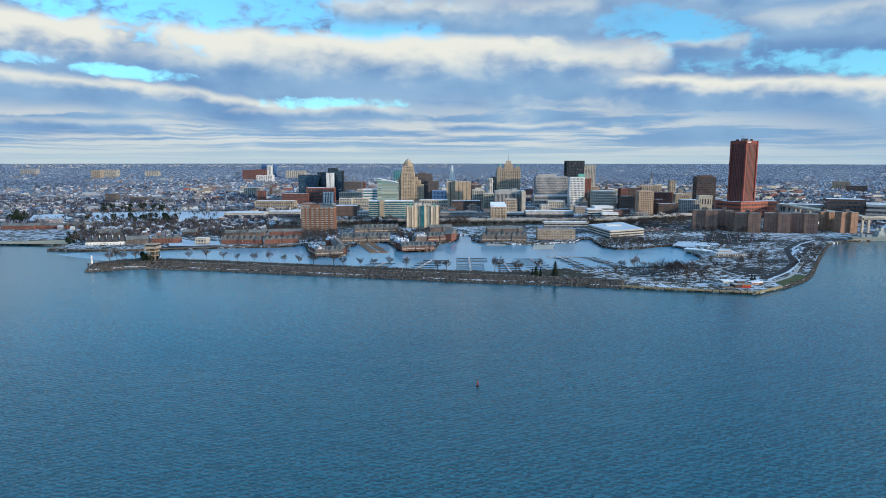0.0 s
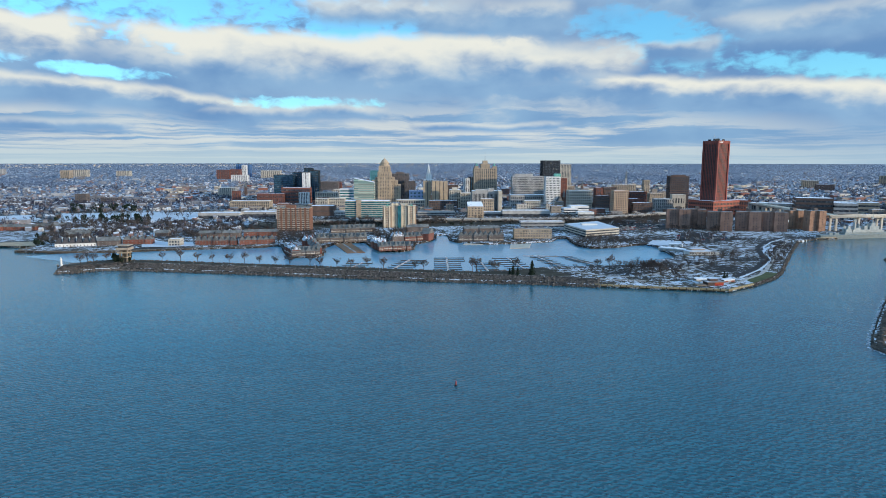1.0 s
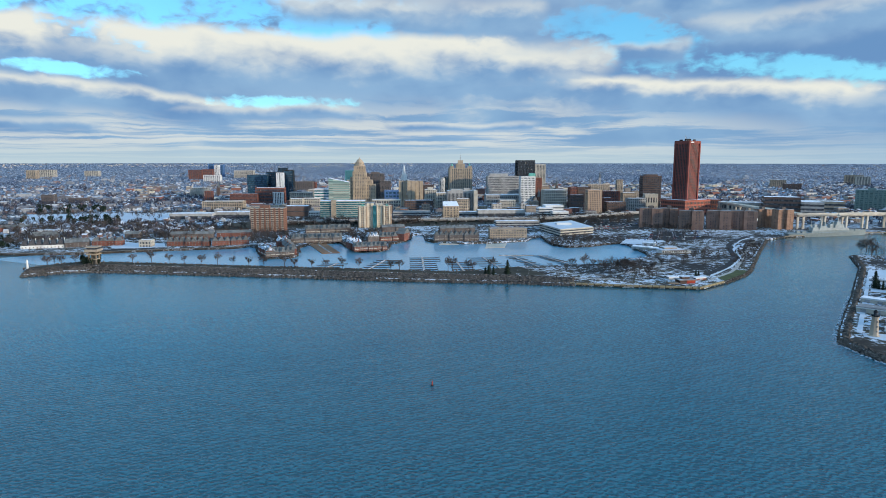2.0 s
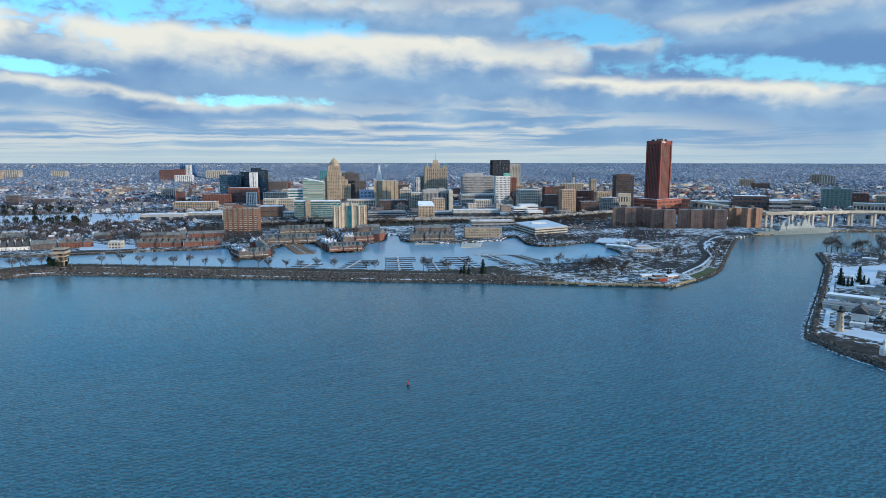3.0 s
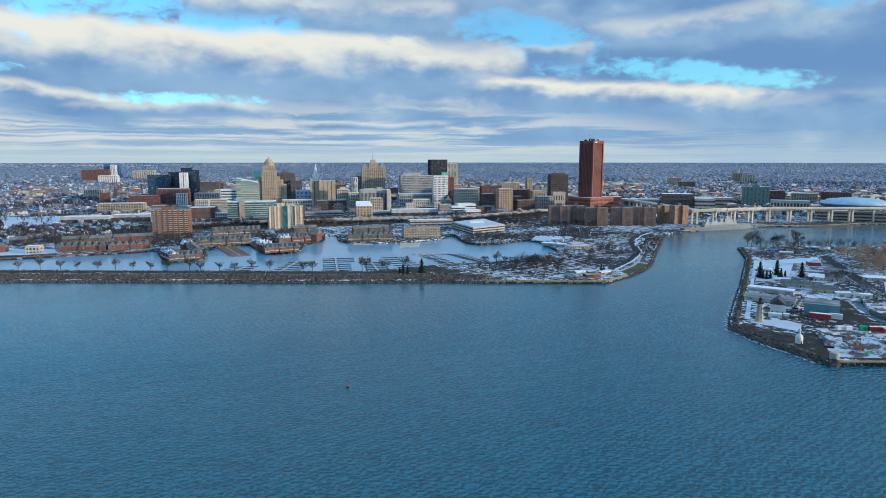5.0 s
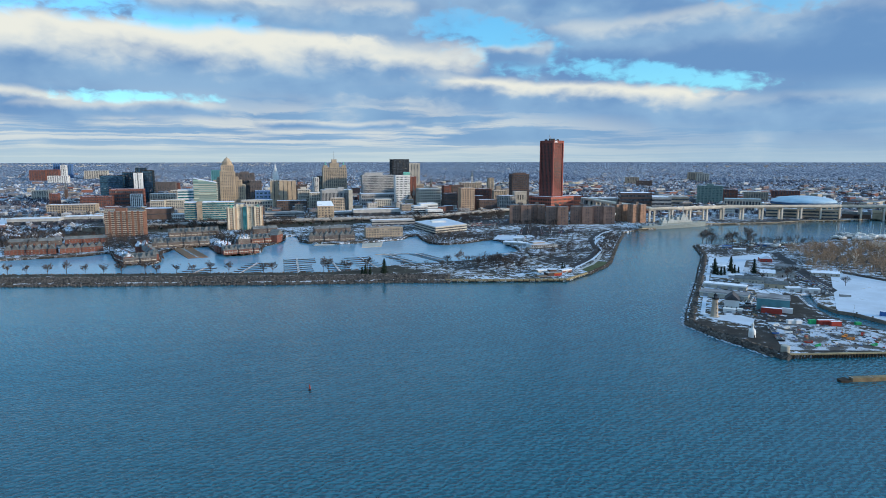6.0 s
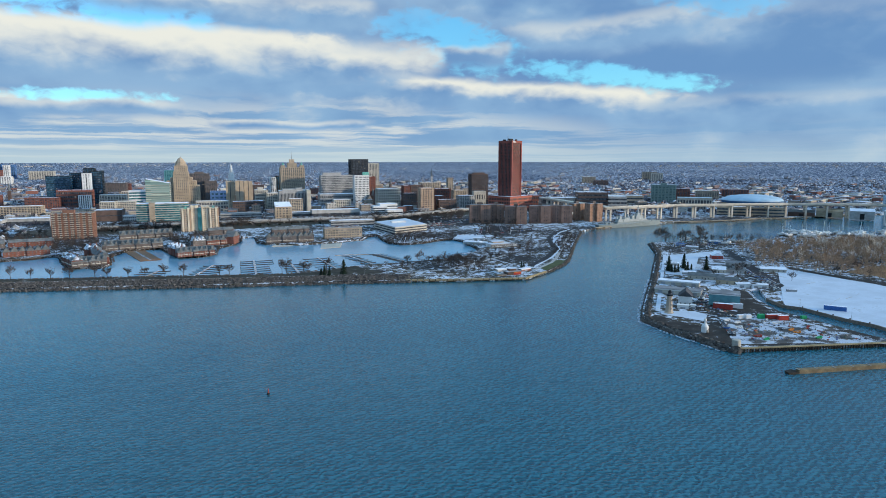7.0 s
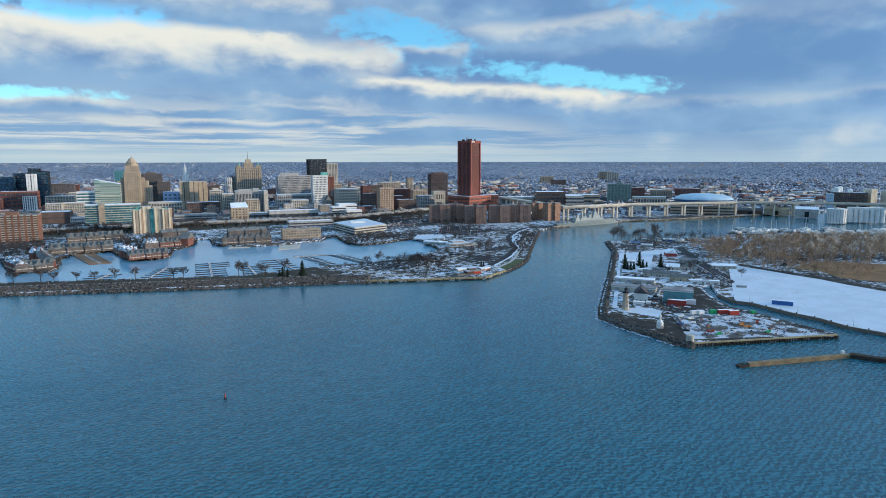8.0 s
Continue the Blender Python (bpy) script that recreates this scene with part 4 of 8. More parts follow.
block(791, 1391, 87, 27, 40, -18, "long pale low building with snowy roof", CONCRETE, floors=2, cols=16)
block(839, 1315, 71, 43, 50, -24, "long brown parking ramp with open decks", BRICK_DARK, floors=5, cols=0, spandrel=0.5)
block(887, 1283, 43, 34, 44, -24, "grey concrete parking ramp with open decks", CONCRETE, floors=4, cols=0, spandrel=0.5)
block(1545, 2456, 55, 28, 40, -24, "tan brick factory block", TAN_BRICK, cols=8)
block(1515, 2318, 61, 21, 30, -24, "dark brick factory building", BRICK_DARK, cols=9)

# -- nearer the water --
block(172, 1410, 63, 7, 30, 0, "long low station hall with snow-covered roof", CONCRETE, floors=1, cols=0, spandrel=0.5)
block(234, 1380, 105, 13, 30, 0, "long low hall with snow-covered blue-grey roof", CONCRETE, floors=1, cols=0, spandrel=0.5)
block(326, 1351, 31, 20, 30, 0, "white banded office building with dark windows", WHITE, floors=4, cols=0, spandrel=0.5)
block(349, 1366, 40, 24, 34, 0, "white stepped office building with terraces", WHITE, floors=4, cols=0, spandrel=0.6)
block(352, 1324, 34, 14, 22, 0, "white low annex with roof dish", WHITE, floors=2, cols=0, spandrel=0.6)
block(36, 1400, 83, 9, 34, 0, "low parking building with slushy deck", CONCRETE, roof=ROOF_GREY, floors=2, cols=0, spandrel=0.5)


def wedge_house():
    x, y, w, h = 119, 1355, 34, 30
    b = thing("corner_building", x, y, LAND - 0.5, 0, "pale building with steep snowy shed roof", "building")
    slabs(b, w, 22, 0, h - 4, 5, 5, SANDSTONE, GLASS_DARK, spandrel=0.5, pier=0.5)
    h -= 4
    bm = bmesh.new()
    v = [bm.verts.new(p) for p in ((-w / 2, -11, h), (w / 2, -11, h), (w / 2, 11, h), (-w / 2, 11, h), (-w / 2, 11, h + 9), (w / 2 - 3, 11, h + 9))]
    for f in ((0, 1, 5, 4), (1, 2, 5), (2, 3, 4, 5), (3, 0, 4), (0, 3, 2, 1)):
        bm.faces.new([v[i] for i in f])
    part("roof", bm, ROOF_SNOW, b)


wedge_house()


def church(x, y):
    b = thing("church", x, y, LAND - 0.5, 20, "dark stone gothic church with steep gables", "church")
    part("nave", boxed(-9, 9, -22, 22, 0, 14), BRICK_DARK, b)
    bm = bmesh.new()
    gable(bm, -9, 9, -22, 22, 14, 28, along="y")
    part("roof", bm, SLATE, b)
    part("transept", boxed(-18, 18, -5, 7, 0, 12), BRICK_DARK, b)
    bm = bmesh.new()
    gable(bm, -18, 18, -5, 7, 12, 22)
    part("transept_roof", bm, SLATE, b)
    part("steeple_base", boxed(10, 17, -21, -14, 0, 26), BRICK_DARK, b)
    bm = bmesh.new()
    lathe(bm, ((4.9, 26), (0.1, 52)), 4, 13.5, -17.5)
    part("spire", bm, SLATE, b)
    me = mesh_of(boxed(-1, 1, -0.1, 0.1, 0, 7), GLASS_DARK)
    for i in range(3):
        part("window", me, None, b).location = (-5 + i * 5, -22.05, 4)


church(*(367.5, 1696.4))


def steeple(x, y, z, h, label, material):
    b = thing("steeple", x, y, z, 0, label, "steeple")
    part("base", boxed(-4, 4, -4, 4, 0, h * 0.55), material, b)
    bm = bmesh.new()
    lathe(bm, ((4.6, h * 0.55), (2.4, h * 0.75), (0.15, h)), 8)
    part("spire", bm, SLATE, b)


steeple(*(-597.0, 2199.9), LAND, 56, "dark brick church steeple with slate spire", BRICK_DARK)
steeple(*(590.9, 2290.1), LAND, 58, "dark stone church steeple", BRICK_DARK)
steeple(*(900.2, 2743.1), 4, 84, "slim grey steeple among far roofs", CONCRETE)


# -- waterfront flats --
def balcony_tower():
    """The tan brick flats with stacked balconies."""
    x, y, w, h = -221, 1108, 57, 40
    b = thing("apartment_tower", x, y + 16, LAND - 0.5, 0, "tan and red brick apartment tower with stacked balconies", "apartment building")
    slabs(b, w, 30, 0, h, 12, 12, SALMON, GLASS_DARK, spandrel=0.3, pier=0.35)
    flat_roof(b, w, 30, h, ROOF_GREY, TAN_BRICK)
    plant_room(b, -6, 0, h, 16, 10, 5, SALMON)
    me = mesh_of(boxed(-2.4, 2.4, -2.0, 0, 0, 1.1), PALE)
    slab = mesh_of(boxed(-1.3, 1.3, -0.9, 0, 0, h + 1.5), SALMON)
    for i in range(7):
        px = -w / 2 + 3.4 + i * (w - 6.8) / 6
        if i < 6:
            part("brick_shaft", slab, None, b).location = (px + (w - 6.8) / 12, -15.1, 0)
        for f in range(12):
            part("balcony", me, None, b).location = (px, -15.0, 3 + f * (h / 12))


balcony_tower()


def glass_flats():
    x, y, w, h = -38, 1159, 62, 43
    b = thing("condominium", x, y + 14, LAND - 0.5, 0, "cream apartment block with brick bays and green glass core", "apartment building")
    me = mesh_of(boxed(-2.2, 2.2, -1.4, 0, 0, 1.3), PALE)
    for k, (px, pw, py, ph) in enumerate(((-w * .36, w * .26, 0, h - 4), (-w * .14, w * .2, 3, h + 1), (w * .14, w * .2, 3, h - 1), (w * .36, w * .27, 0, h - 3))):
        e = new("wing")
        e.parent = b
        e.location = (px, py, 0)
        slabs(e, pw, 24, 0, ph, 12, 4, PEACH if k in (0, 3) else SUNNY, GLASS_WARM, spandrel=0.35, pier=0.4)
        part("roof", boxed(-pw / 2 + .2, pw / 2 - .2, -11.8, 11.8, ph - 0.3, ph + 0.6), PALE, e)
        for s in (-1, 1):
            part("bay", boxed(s * pw * .28 - 1.4, s * pw * .28 + 1.4, -13.4, -11.9, 0, ph + 1.5), SUNNY, e)
        for f in range(11):
            part("balcony", me, None, e).location = (0, -12, 4.5 + f * (ph / 12))
    part("glass_core", boxed(-w * .05, w * .05, -13, 10, 0, h - 2), GLASS_TEAL, b)
    for s in (-1, 1):
        bm = bmesh.new()
        gable(bm, s * w * .36 - 3, s * w * .36 + 3, -11, -3, h - 3.6, h + 0.5, along="y")
        part("roof_gable", bm, COPPER, b)


glass_flats()


def teal_office():
    """The long banded office with a slightly bowed front."""
    x, y, w, h = -114, 1375, 97, 36
    b = thing("banded_office_building", x, y + 18, LAND - 0.5, 0, "long office building with teal glass bands and snowy roof", "office building")
    front = [(-w / 2 + w * i / 12, -14 - 4 * math.sin(math.pi * i / 12)) for i in range(13)]
    bm = bmesh.new()
    prism(bm, [(px, py + 0.6) for px, py in front] + [(w / 2, 16), (-w / 2, 16)], 0, h - 0.4)
    part("glazing", bm, GLASS_TEAL, b)
    bm = bmesh.new()
    prism(bm, front + [(w / 2 + .2, 16.2), (-w / 2 - .2, 16.2)], 0, 1.2)
    me = mesh_of(bm, PALE)
    for i in range(8):
        part("floor_band", me, None, b).location = (0, 0, 3.2 + i * (h - 5.0) / 7)
    bm = bmesh.new()
    prism(bm, [(px * .99, py + 1) for px, py in front] + [(w / 2 - .5, 15.5), (-w / 2 + .5, 15.5)], h - 0.3, h + 0.4)
    part("roof", bm, ROOF_SNOW, b)
    part("stair_core", boxed(-w / 2 + w * .25, -w / 2 + w * .36, -18.5, 0, 0, h + 1.5), TAN_BRICK, b)


teal_office()


def low_office():
    """The wide three-storey office on the basin with its flat white roof."""
    pts = [(254, 1099), (266, 1000), (331, 1033), (326, 1150)]
    b = thing("basin_office", 0, 0, 0, 0, "low wide office with white bands and snow-covered flat roof", "office building")
    for i in range(3):
        bm = bmesh.new()
        prism(bm, pts, LAND + i * 4.0 + 2.0, LAND + i * 4.0 + 4.0)
        part("floor_band", bm, PALE, b)
    cx, cy = sum(p[0] for p in pts) / 4, sum(p[1] for p in pts) / 4
    inner = [(cx + (px - cx) * .985, cy + (py - cy) * .985) for px, py in pts]
    bm = bmesh.new()
    prism(bm, inner, LAND - 0.5, LAND + 11.5)
    part("glazing", bm, GLASS_DARK, b)
    bm = bmesh.new()
    prism(bm, inner, LAND + 11.6, LAND + 12.3)
    part("roof", bm, SNOW, b)
    part("plant_room", boxed(cx - 16, cx + 10, cy, cy + 14, LAND + 12.2, LAND + 15), WHITE, b)


low_office()
block(229, 1168, 82, 9, 26, 0, "long low office wing with snow-covered roof", CONCRETE, floors=2, cols=0, spandrel=0.5)


# lit copy of the slab brick: warm sunlight painted into the colour
SUNLIT_BRICK = surface("sunlit_slab_brick", (0.30, 0.185, 0.130), 0.85, 0.2, 0.15, 3.0, 0.15)


# -- the brown brick housing slabs on the river --
def slab_block(x, y, w, h, yaw, brick=None):
    b = thing("apartment_block", x, y, LAND - 0.5, yaw, "twelve-storey dark brown brick apartment block" if not brick else "twelve-storey brick apartment block with sunlight in its colour", "apartment building", "riverside apartment blocks")
    for k, (px, py, pw, pd) in enumerate(((-w * .24, 3, w * .52, 16), (w * .25, -2, w * .48, 16))):
        e = new("wing")
        e.parent = b
        e.location = (px, py, 0)
        slabs(e, pw, pd, 0, h, 12, max(3, round(pw / 4.5)), brick or SLAB_BRICK, GLASS_DARK, spandrel=0.62, pier=0.66, proud=0.25)
        part("roof", boxed(-pw / 2 + .3, pw / 2 - .3, -pd / 2 + .3, pd / 2 - .3, h - 0.3, h + 0.5), ROOF_GREY, e)
    plant_room(b, 0, 3, h, 7, 8, 4.5, BRICK_BROWN)


slab_block(470, 1131, 40, 36, -16)
slab_block(503, 1128, 30, 36, -18)
slab_block(529, 1094, 41, 34, -20)
slab_block(579, 1091, 40, 34, -22)
slab_block(621, 1085, 44, 34, -24)
slab_block(679, 1121, 24, 34, 8, SUNLIT_BRICK)
slab_block(696, 1086, 28, 36, 8, SUNLIT_BRICK)


# -- raised roads --
def viaduct(name, label, line, top, width, deck, pier_step, material, pier_size, slope_to=None):
    b = thing(name, 0, 0, 0, 0, label, "bridge")
    n = len(line)
    bm = bmesh.new()
    sides = []
    for i, (px, py) in enumerate(line):
        (ax, ay), (bx, by) = line[max(0, i - 1)], line[min(n - 1, i + 1)]
        ln = math.hypot(bx - ax, by - ay)
        sides.append((-(by - ay) / ln * width / 2, (bx - ax) / ln * width / 2))
    def strip(off0, off1, z0, z1):
        rows = [[bm.verts.new((px + sx * o, py + sy * o, z)) for o, z in ((off0, z0), (off1, z0), (off1, z1), (off0, z1))] for (px, py), (sx, sy) in zip(line, sides)]
        for r, s in zip(rows, rows[1:]):
            for k in range(4):
                bm.faces.new((r[k], r[(k + 1) % 4], s[(k + 1) % 4], s[k]))
        bm.faces.new(rows[0])
        bm.faces.new(rows[-1][::-1])
    strip(-1, 1, top - deck, top)
    part("deck", bm, material, b)
    for s in (-1, 1):
        bm = bmesh.new()
        strip(s * 0.97, s * 1.02, top - 0.2, top + 1.1)
        part("parapet", bm, material, b)
    bm = bmesh.new()
    strip(-0.6, 0.6, top - deck - 2.0, top - deck)
    part("girder", bm, material, b)
    leg = boxed(-pier_size, pier_size, -pier_size, pier_size, 0, top - deck - 1.9)
    me = mesh_of(leg, material)
    cap = mesh_of(boxed(-pier_size, pier_size, -width * .42, width * .42, 0, 2.0), material)
    for px, py, a in along_line(line, pier_step):
        for s in (-1, 1):
            part("pier", me, None, b).matrix_basis = pose(px - math.sin(a) * s * width * .3, py + math.cos(a) * s * width * .3, 0, 0, 0, math.degrees(a))
        part("pier_cap", cap, None, b).matrix_basis = pose(px, py, top - deck - 3.5, 0, 0, math.degrees(a))


viaduct("skyway_bridge", "high concrete road viaduct on paired piers", [(760, 1420)] + [(729, 1083), (778, 1080), (886, 1089), (1054, 1059), (1146, 1042), (1302, 959), (1385, 870), (1413, 807)], 30.0, 17.0, 2.2, 42.0, BRIDGE_SUNLIT, 1.6)
viaduct("expressway", "low grey concrete expressway viaduct", [(-245, 1219), (-149, 1241), (-27, 1252), (98, 1263), (245, 1262), (365, 1286), (515, 1381), (713, 1457)], 9.0, 20.0, 1.6, 30.0, CONCRETE, 0.9)


# ---- houses on the waterfront ----
def townhouse(name, w, d, h, rise, wall, roof, label, group, along="x", dormer=False, category="house"):
    """One narrow house: walls, eaves, windows, door and chimney, its front to -y."""
    b = new(name)
    tagged(b, label, category, group)
    part("wall", boxed(-w / 2, w / 2, -d / 2, d / 2, 0, h), wall, b)
    bm = bmesh.new()
    gable(bm, -w / 2, w / 2, -d / 2, d / 2, h - 0.05, h + rise, along=along, over=0.35)
    part("roof", bm, roof, b)
    win = mesh_of(boxed(-0.65, 0.65, -0.08, 0.08, 0, 1.5), GLASS_WARM)
    for f in range(max(1, int(h // 2.9))):
        for s in (-1, 1):
            if f or s > 0:
                part("window", win, None, b).location = (s * w * .25, -d / 2 - 0.02, 0.9 + f * 2.9)
            part("window", win, None, b).location = (s * w * .25, d / 2 + 0.02, 0.9 + f * 2.9)
    part("door", boxed(-w * .25 - .55, -w * .25 + .55, -d / 2 - .1, -d / 2 + .05, 0, 2.1), TIMBER, b)
    part("chimney", boxed(w * .3, w * .3 + 1.0, 0.5, 1.5, h, h + rise + 1.2), wall, b)
    if dormer:
        bm = bmesh.new()
        gable(bm, -w * .22, w * .22, -d / 2 - 0.2, 0, h + rise * .35, h + rise * .95, along="y", over=0.1)
        part("dormer", bm, roof, b)
        part("balcony", boxed(-w * .42, w * .42, -d / 2 - .9, -d / 2 + .02, 2.7, 3.5), PALE, b)
        part("skylight", boxed(-w * .42, -w * .27, -d * .3, -d * .1, h + rise * .55, h + rise * .62), GLASS_PALE, b)
    return b


def terrace(p0, p1, n, d, h, rise, wall, roof, label, group, along="x", dormer=False, stagger=0.8):
    """A row of houses from p0 to p1, fronts to the right of that line's back."""
    (x0, y0), (x1, y1) = p0, p1
    ln, a = math.hypot(x1 - x0, y1 - y0), math.atan2(y1 - y0, x1 - x0)
    first = None
    for i in range(n):
        t = (i + 0.5) / n
        off = d / 2 + stagger * (i % 3)
        m = pose(x0 + (x1 - x0) * t - math.sin(a) * off, y0 + (y1 - y0) * t + math.cos(a) * off, LAND - 0.05 + 0.12 * (i % 2), 0, 0, math.degrees(a))
        if first is None:
            first = townhouse("townhouse", ln / n - 0.06, d, h, rise, wall, roof, label, group, along, dormer)
            first.matrix_basis = m
        else:
            copy_thing(first, m)


RB, BB = "red brick townhouse with snow-dusted gable roof", "brown brick townhouse with grey snow-dusted roof"
terrace((-789, 1122), (-732, 1122), 6, 11, 6.5, 4, BRICK_RED, SLATE, RB, "north shore terrace")
terrace((-736, 1131), (-677, 1130), 6, 11, 6.5, 4, BRICK_RED, SLATE, RB, "north shore terrace")
terrace((-681, 1140), (-631, 1159), 6, 11, 6.5, 4, BRICK_BROWN, SLATE, BB, "north shore terrace")
terrace((-519, 909), (-467, 921), 6, 18, 4.5, 7.5, WHITE, DARK_SLATE, "white lakefront house with steep dark grey roof", "white lakefront houses", "y")
terrace((-560, 1012), (-527, 1019), 4, 13, 6, 6, BRICK_BROWN, SLATE, BB, "lakefront back row")
terrace((-466, 921), (-437, 927), 3, 13, 7, 5, BRICK_BROWN, SLATE, BB, "point terrace")
terrace((-435, 934), (-395, 940), 4, 14, 7, 5, BRICK_RED, SLATE, RB, "point terrace", "y")
terrace((-430, 1034), (-409, 1034), 2, 12, 6, 4, BRICK_BROWN, SLATE, BB, "park edge terrace")
terrace((-328, 927), (-269, 926), 7, 12, 6.5, 6, BRICK_RED, SLATE, RB, "basin terrace", "y")
terrace((-264, 926), (-215, 939), 6, 12, 6.5, 6, BRICK_RED, SLATE, RB, "basin terrace", "y")
terrace((-354, 1018), (-290, 1025), 8, 11, 6.5, 4, BRICK_BROWN, SLATE, BB, "basin back terrace")
terrace((-287, 1033), (-233, 1040), 7, 11, 6.5, 4, BRICK_RED, SLATE, RB, "basin back terrace")
GS = "grey shingled townhouse with brick base and skylights"
terrace((-183, 850), (-166, 809), 3, 11, 8.5, 5.5, BRICK_RED, SNOWY_SLATE, "brick townhouse with snow-covered steep roof", "island houses", dormer=True)
terrace((-165, 809), (-130, 818), 6, 12, 6, 6, BRICK_BROWN, SLATE, GS, "island houses", dormer=True)
terrace((-129, 828), (-150, 901), 4, 11, 8.5, 5, BRICK_RED, SLATE, RB, "island houses", dormer=True)
terrace((-166, 901), (-152, 907), 2, 12, 9, 6, BRICK_RED, SNOWY_SLATE, "brick townhouse with snow-covered steep roof", "island houses", "y")
terrace((-155, 945), (-81, 958), 11, 13, 7, 6.5, BRICK_BROWN, SLATE, GS, "promenade terrace", dormer=True)
terrace((-151, 1072), (-77, 1089), 9, 12, 7, 6.5, BRICK_BROWN, SLATE, GS, "second terrace", dormer=True)
terrace((-70, 894), (-58, 860), 3, 11, 9, 6, BRICK_RED, SNOWY_SLATE, "brick townhouse with snow-covered steep roof", "second island houses", "y")
terrace((-56, 854), (-12, 865), 7, 12, 6, 6, BRICK_RED, SLATE, RB, "second island houses", dormer=True)
terrace((-41, 938), (-24, 944), 3, 11, 10, 6, BRICK_BROWN, SNOWY_SLATE, "brick townhouse with snow-covered steep roof", "second island houses", "y")
terrace((-23, 957), (14, 971), 6, 12, 7, 6.5, BRICK_RED, SLATE, RB, "quay terrace", dormer=True)
terrace((13, 964), (22, 985), 1, 13, 11, 8, BRICK_RED, SLATE, "red brick end house with steep gable", "quay terrace", "y")
terrace((-23, 1089), (16, 1097), 5, 12, 8, 4, BRICK_BROWN, SLATE, GS, "quay back terrace")
terrace((59, 957), (128, 956), 9, 14, 9, 6, BRICK_BROWN, SLATE, GS, "marina terrace", "y", True)
terrace((75, 1062), (136, 1070), 7, 12, 8, 4, BRICK_BROWN, SLATE, GS, "marina back terrace")
block(178, 984, 59, 15, 16, 0, "tan brick flats with lit balcony fronts", TAN_BRICK, GLASS_WARM, floors=4, cols=14, spandrel=0.4, pier=0.35, roof=ROOF_GREY, name="apartment_building", category="apartment building")
block(-356, 921, 17, 9, 14, 0, "pale modern house with wide windows", PALE, floors=2, cols=4, name="modern_house", category="house")


# ---- breakwater and marina ----
def boulders(name, line, width, rows, size, z_lo, z_hi, label, seed):
    """A bank of quarry stones along a plan line."""
    rng = random.Random(seed)
    verts, faces = [], []
    base = [(-1, -1, -.8), (1, -1, -.7), (1, 1, -.8), (-1, 1, -.7), (-.8, -.7, .7), (.7, -.8, .9), (.8, .8, .7), (-.7, .7, .8)]
    quads = ((0, 3, 2, 1), (4, 5, 6, 7), (0, 1, 5, 4), (1, 2, 6, 5), (2, 3, 7, 6), (3, 0, 4, 7))
    for px, py, a in along_line(line, size * 1.05):
        for k in range(rows):
            u = (k + rng.uniform(0, .9)) / rows
            s = size * rng.uniform(.45, .85)
            cx, cy = px - math.sin(a) * (u * width) + rng.uniform(-.5, .5), py + math.cos(a) * (u * width) + rng.uniform(-.5, .5)
            cz = z_lo + (z_hi - z_lo) * u ** .65 + rng.uniform(-.35, .35)
            r = Euler((rng.uniform(-.7, .7), rng.uniform(-.7, .7), rng.uniform(0, 6.3))).to_matrix()
            n = len(verts)
            for v in base:
                q = r @ Vector([c * s * rng.uniform(.8, 1.2) for c in v])
                verts.append((cx + q.x, cy + q.y, cz + q.z))
            faces += [tuple(n + i for i in f) for f in quads]
    me = bpy.data.meshes.new(name)
    me.from_pydata(verts, [], faces)
    me.materials.append(ROCK)
    return tagged(part(name, me, None), label, "rocks", kind="stuff")


boulders("breakwater_rocks", [(x, y - 3.5) for x, y in LAKE_SIDE[:10]], 23.0, 15, 1.8, -0.4, 4.4, "tumbled grey quarry stones of the breakwater", 3)
boulders("shore_rocks", [(x + 2, y - 1) for x, y in LAKE_SIDE[-5:]], 3.0, 2, 1.1, -0.3, 1.6, "grey stones along the harbour bank", 4)
boulders("basin_rocks", list(reversed(MARINA_SIDE[4:])), 4.0, 2, 1.3, -0.2, 2.4, "dark stones along the marina bank", 5)
boulders("point_rocks", [(x - 2.5, y - 2) for x, y in reversed(COAST_SIDE[:10])], -6.0, 5, 1.6, -0.2, 2.6, "dark wet stones round the harbour point", 6)
boulders("island_rocks", NORTH_SHORE[8:], 3.0, 2, 1.2, -0.2, 2.4, "dark stones along the house islands", 7)
boulders("basin_shore_rocks", EAST_SHORE, 3.0, 2, 1.2, -0.2, 2.4, "dark stones along the basin shore", 8)

def strip_prism(line, width, z0, z1):
    """A wall or path of even width along a plan line."""
    bm = bmesh.new()
    rows = []
    for i, (px, py) in enumerate(line):
        (ax, ay), (bx, by) = line[max(0, i - 1)], line[min(len(line) - 1, i + 1)]
        ln = math.hypot(bx - ax, by - ay)
        sx, sy = -(by - ay) / ln, (bx - ax) / ln
        rows.append([bm.verts.new((px + sx * o, py + sy * o, z)) for o, z in ((0, z0), (width, z0), (width, z1), (0, z1))])
    for r, s in zip(rows, rows[1:]):
        for k in range(4):
            bm.faces.new((r[k], r[(k + 1) % 4], s[(k + 1) % 4], s[k]))
    bm.faces.new(rows[0])
    bm.faces.new(rows[-1][::-1])
    return bm


def laid(name, line, width, z0, z1, material, label, category, kind="structure"):
    return tagged(part(name, strip_prism(line, width, z0, z1), material), label, category, kind=kind)


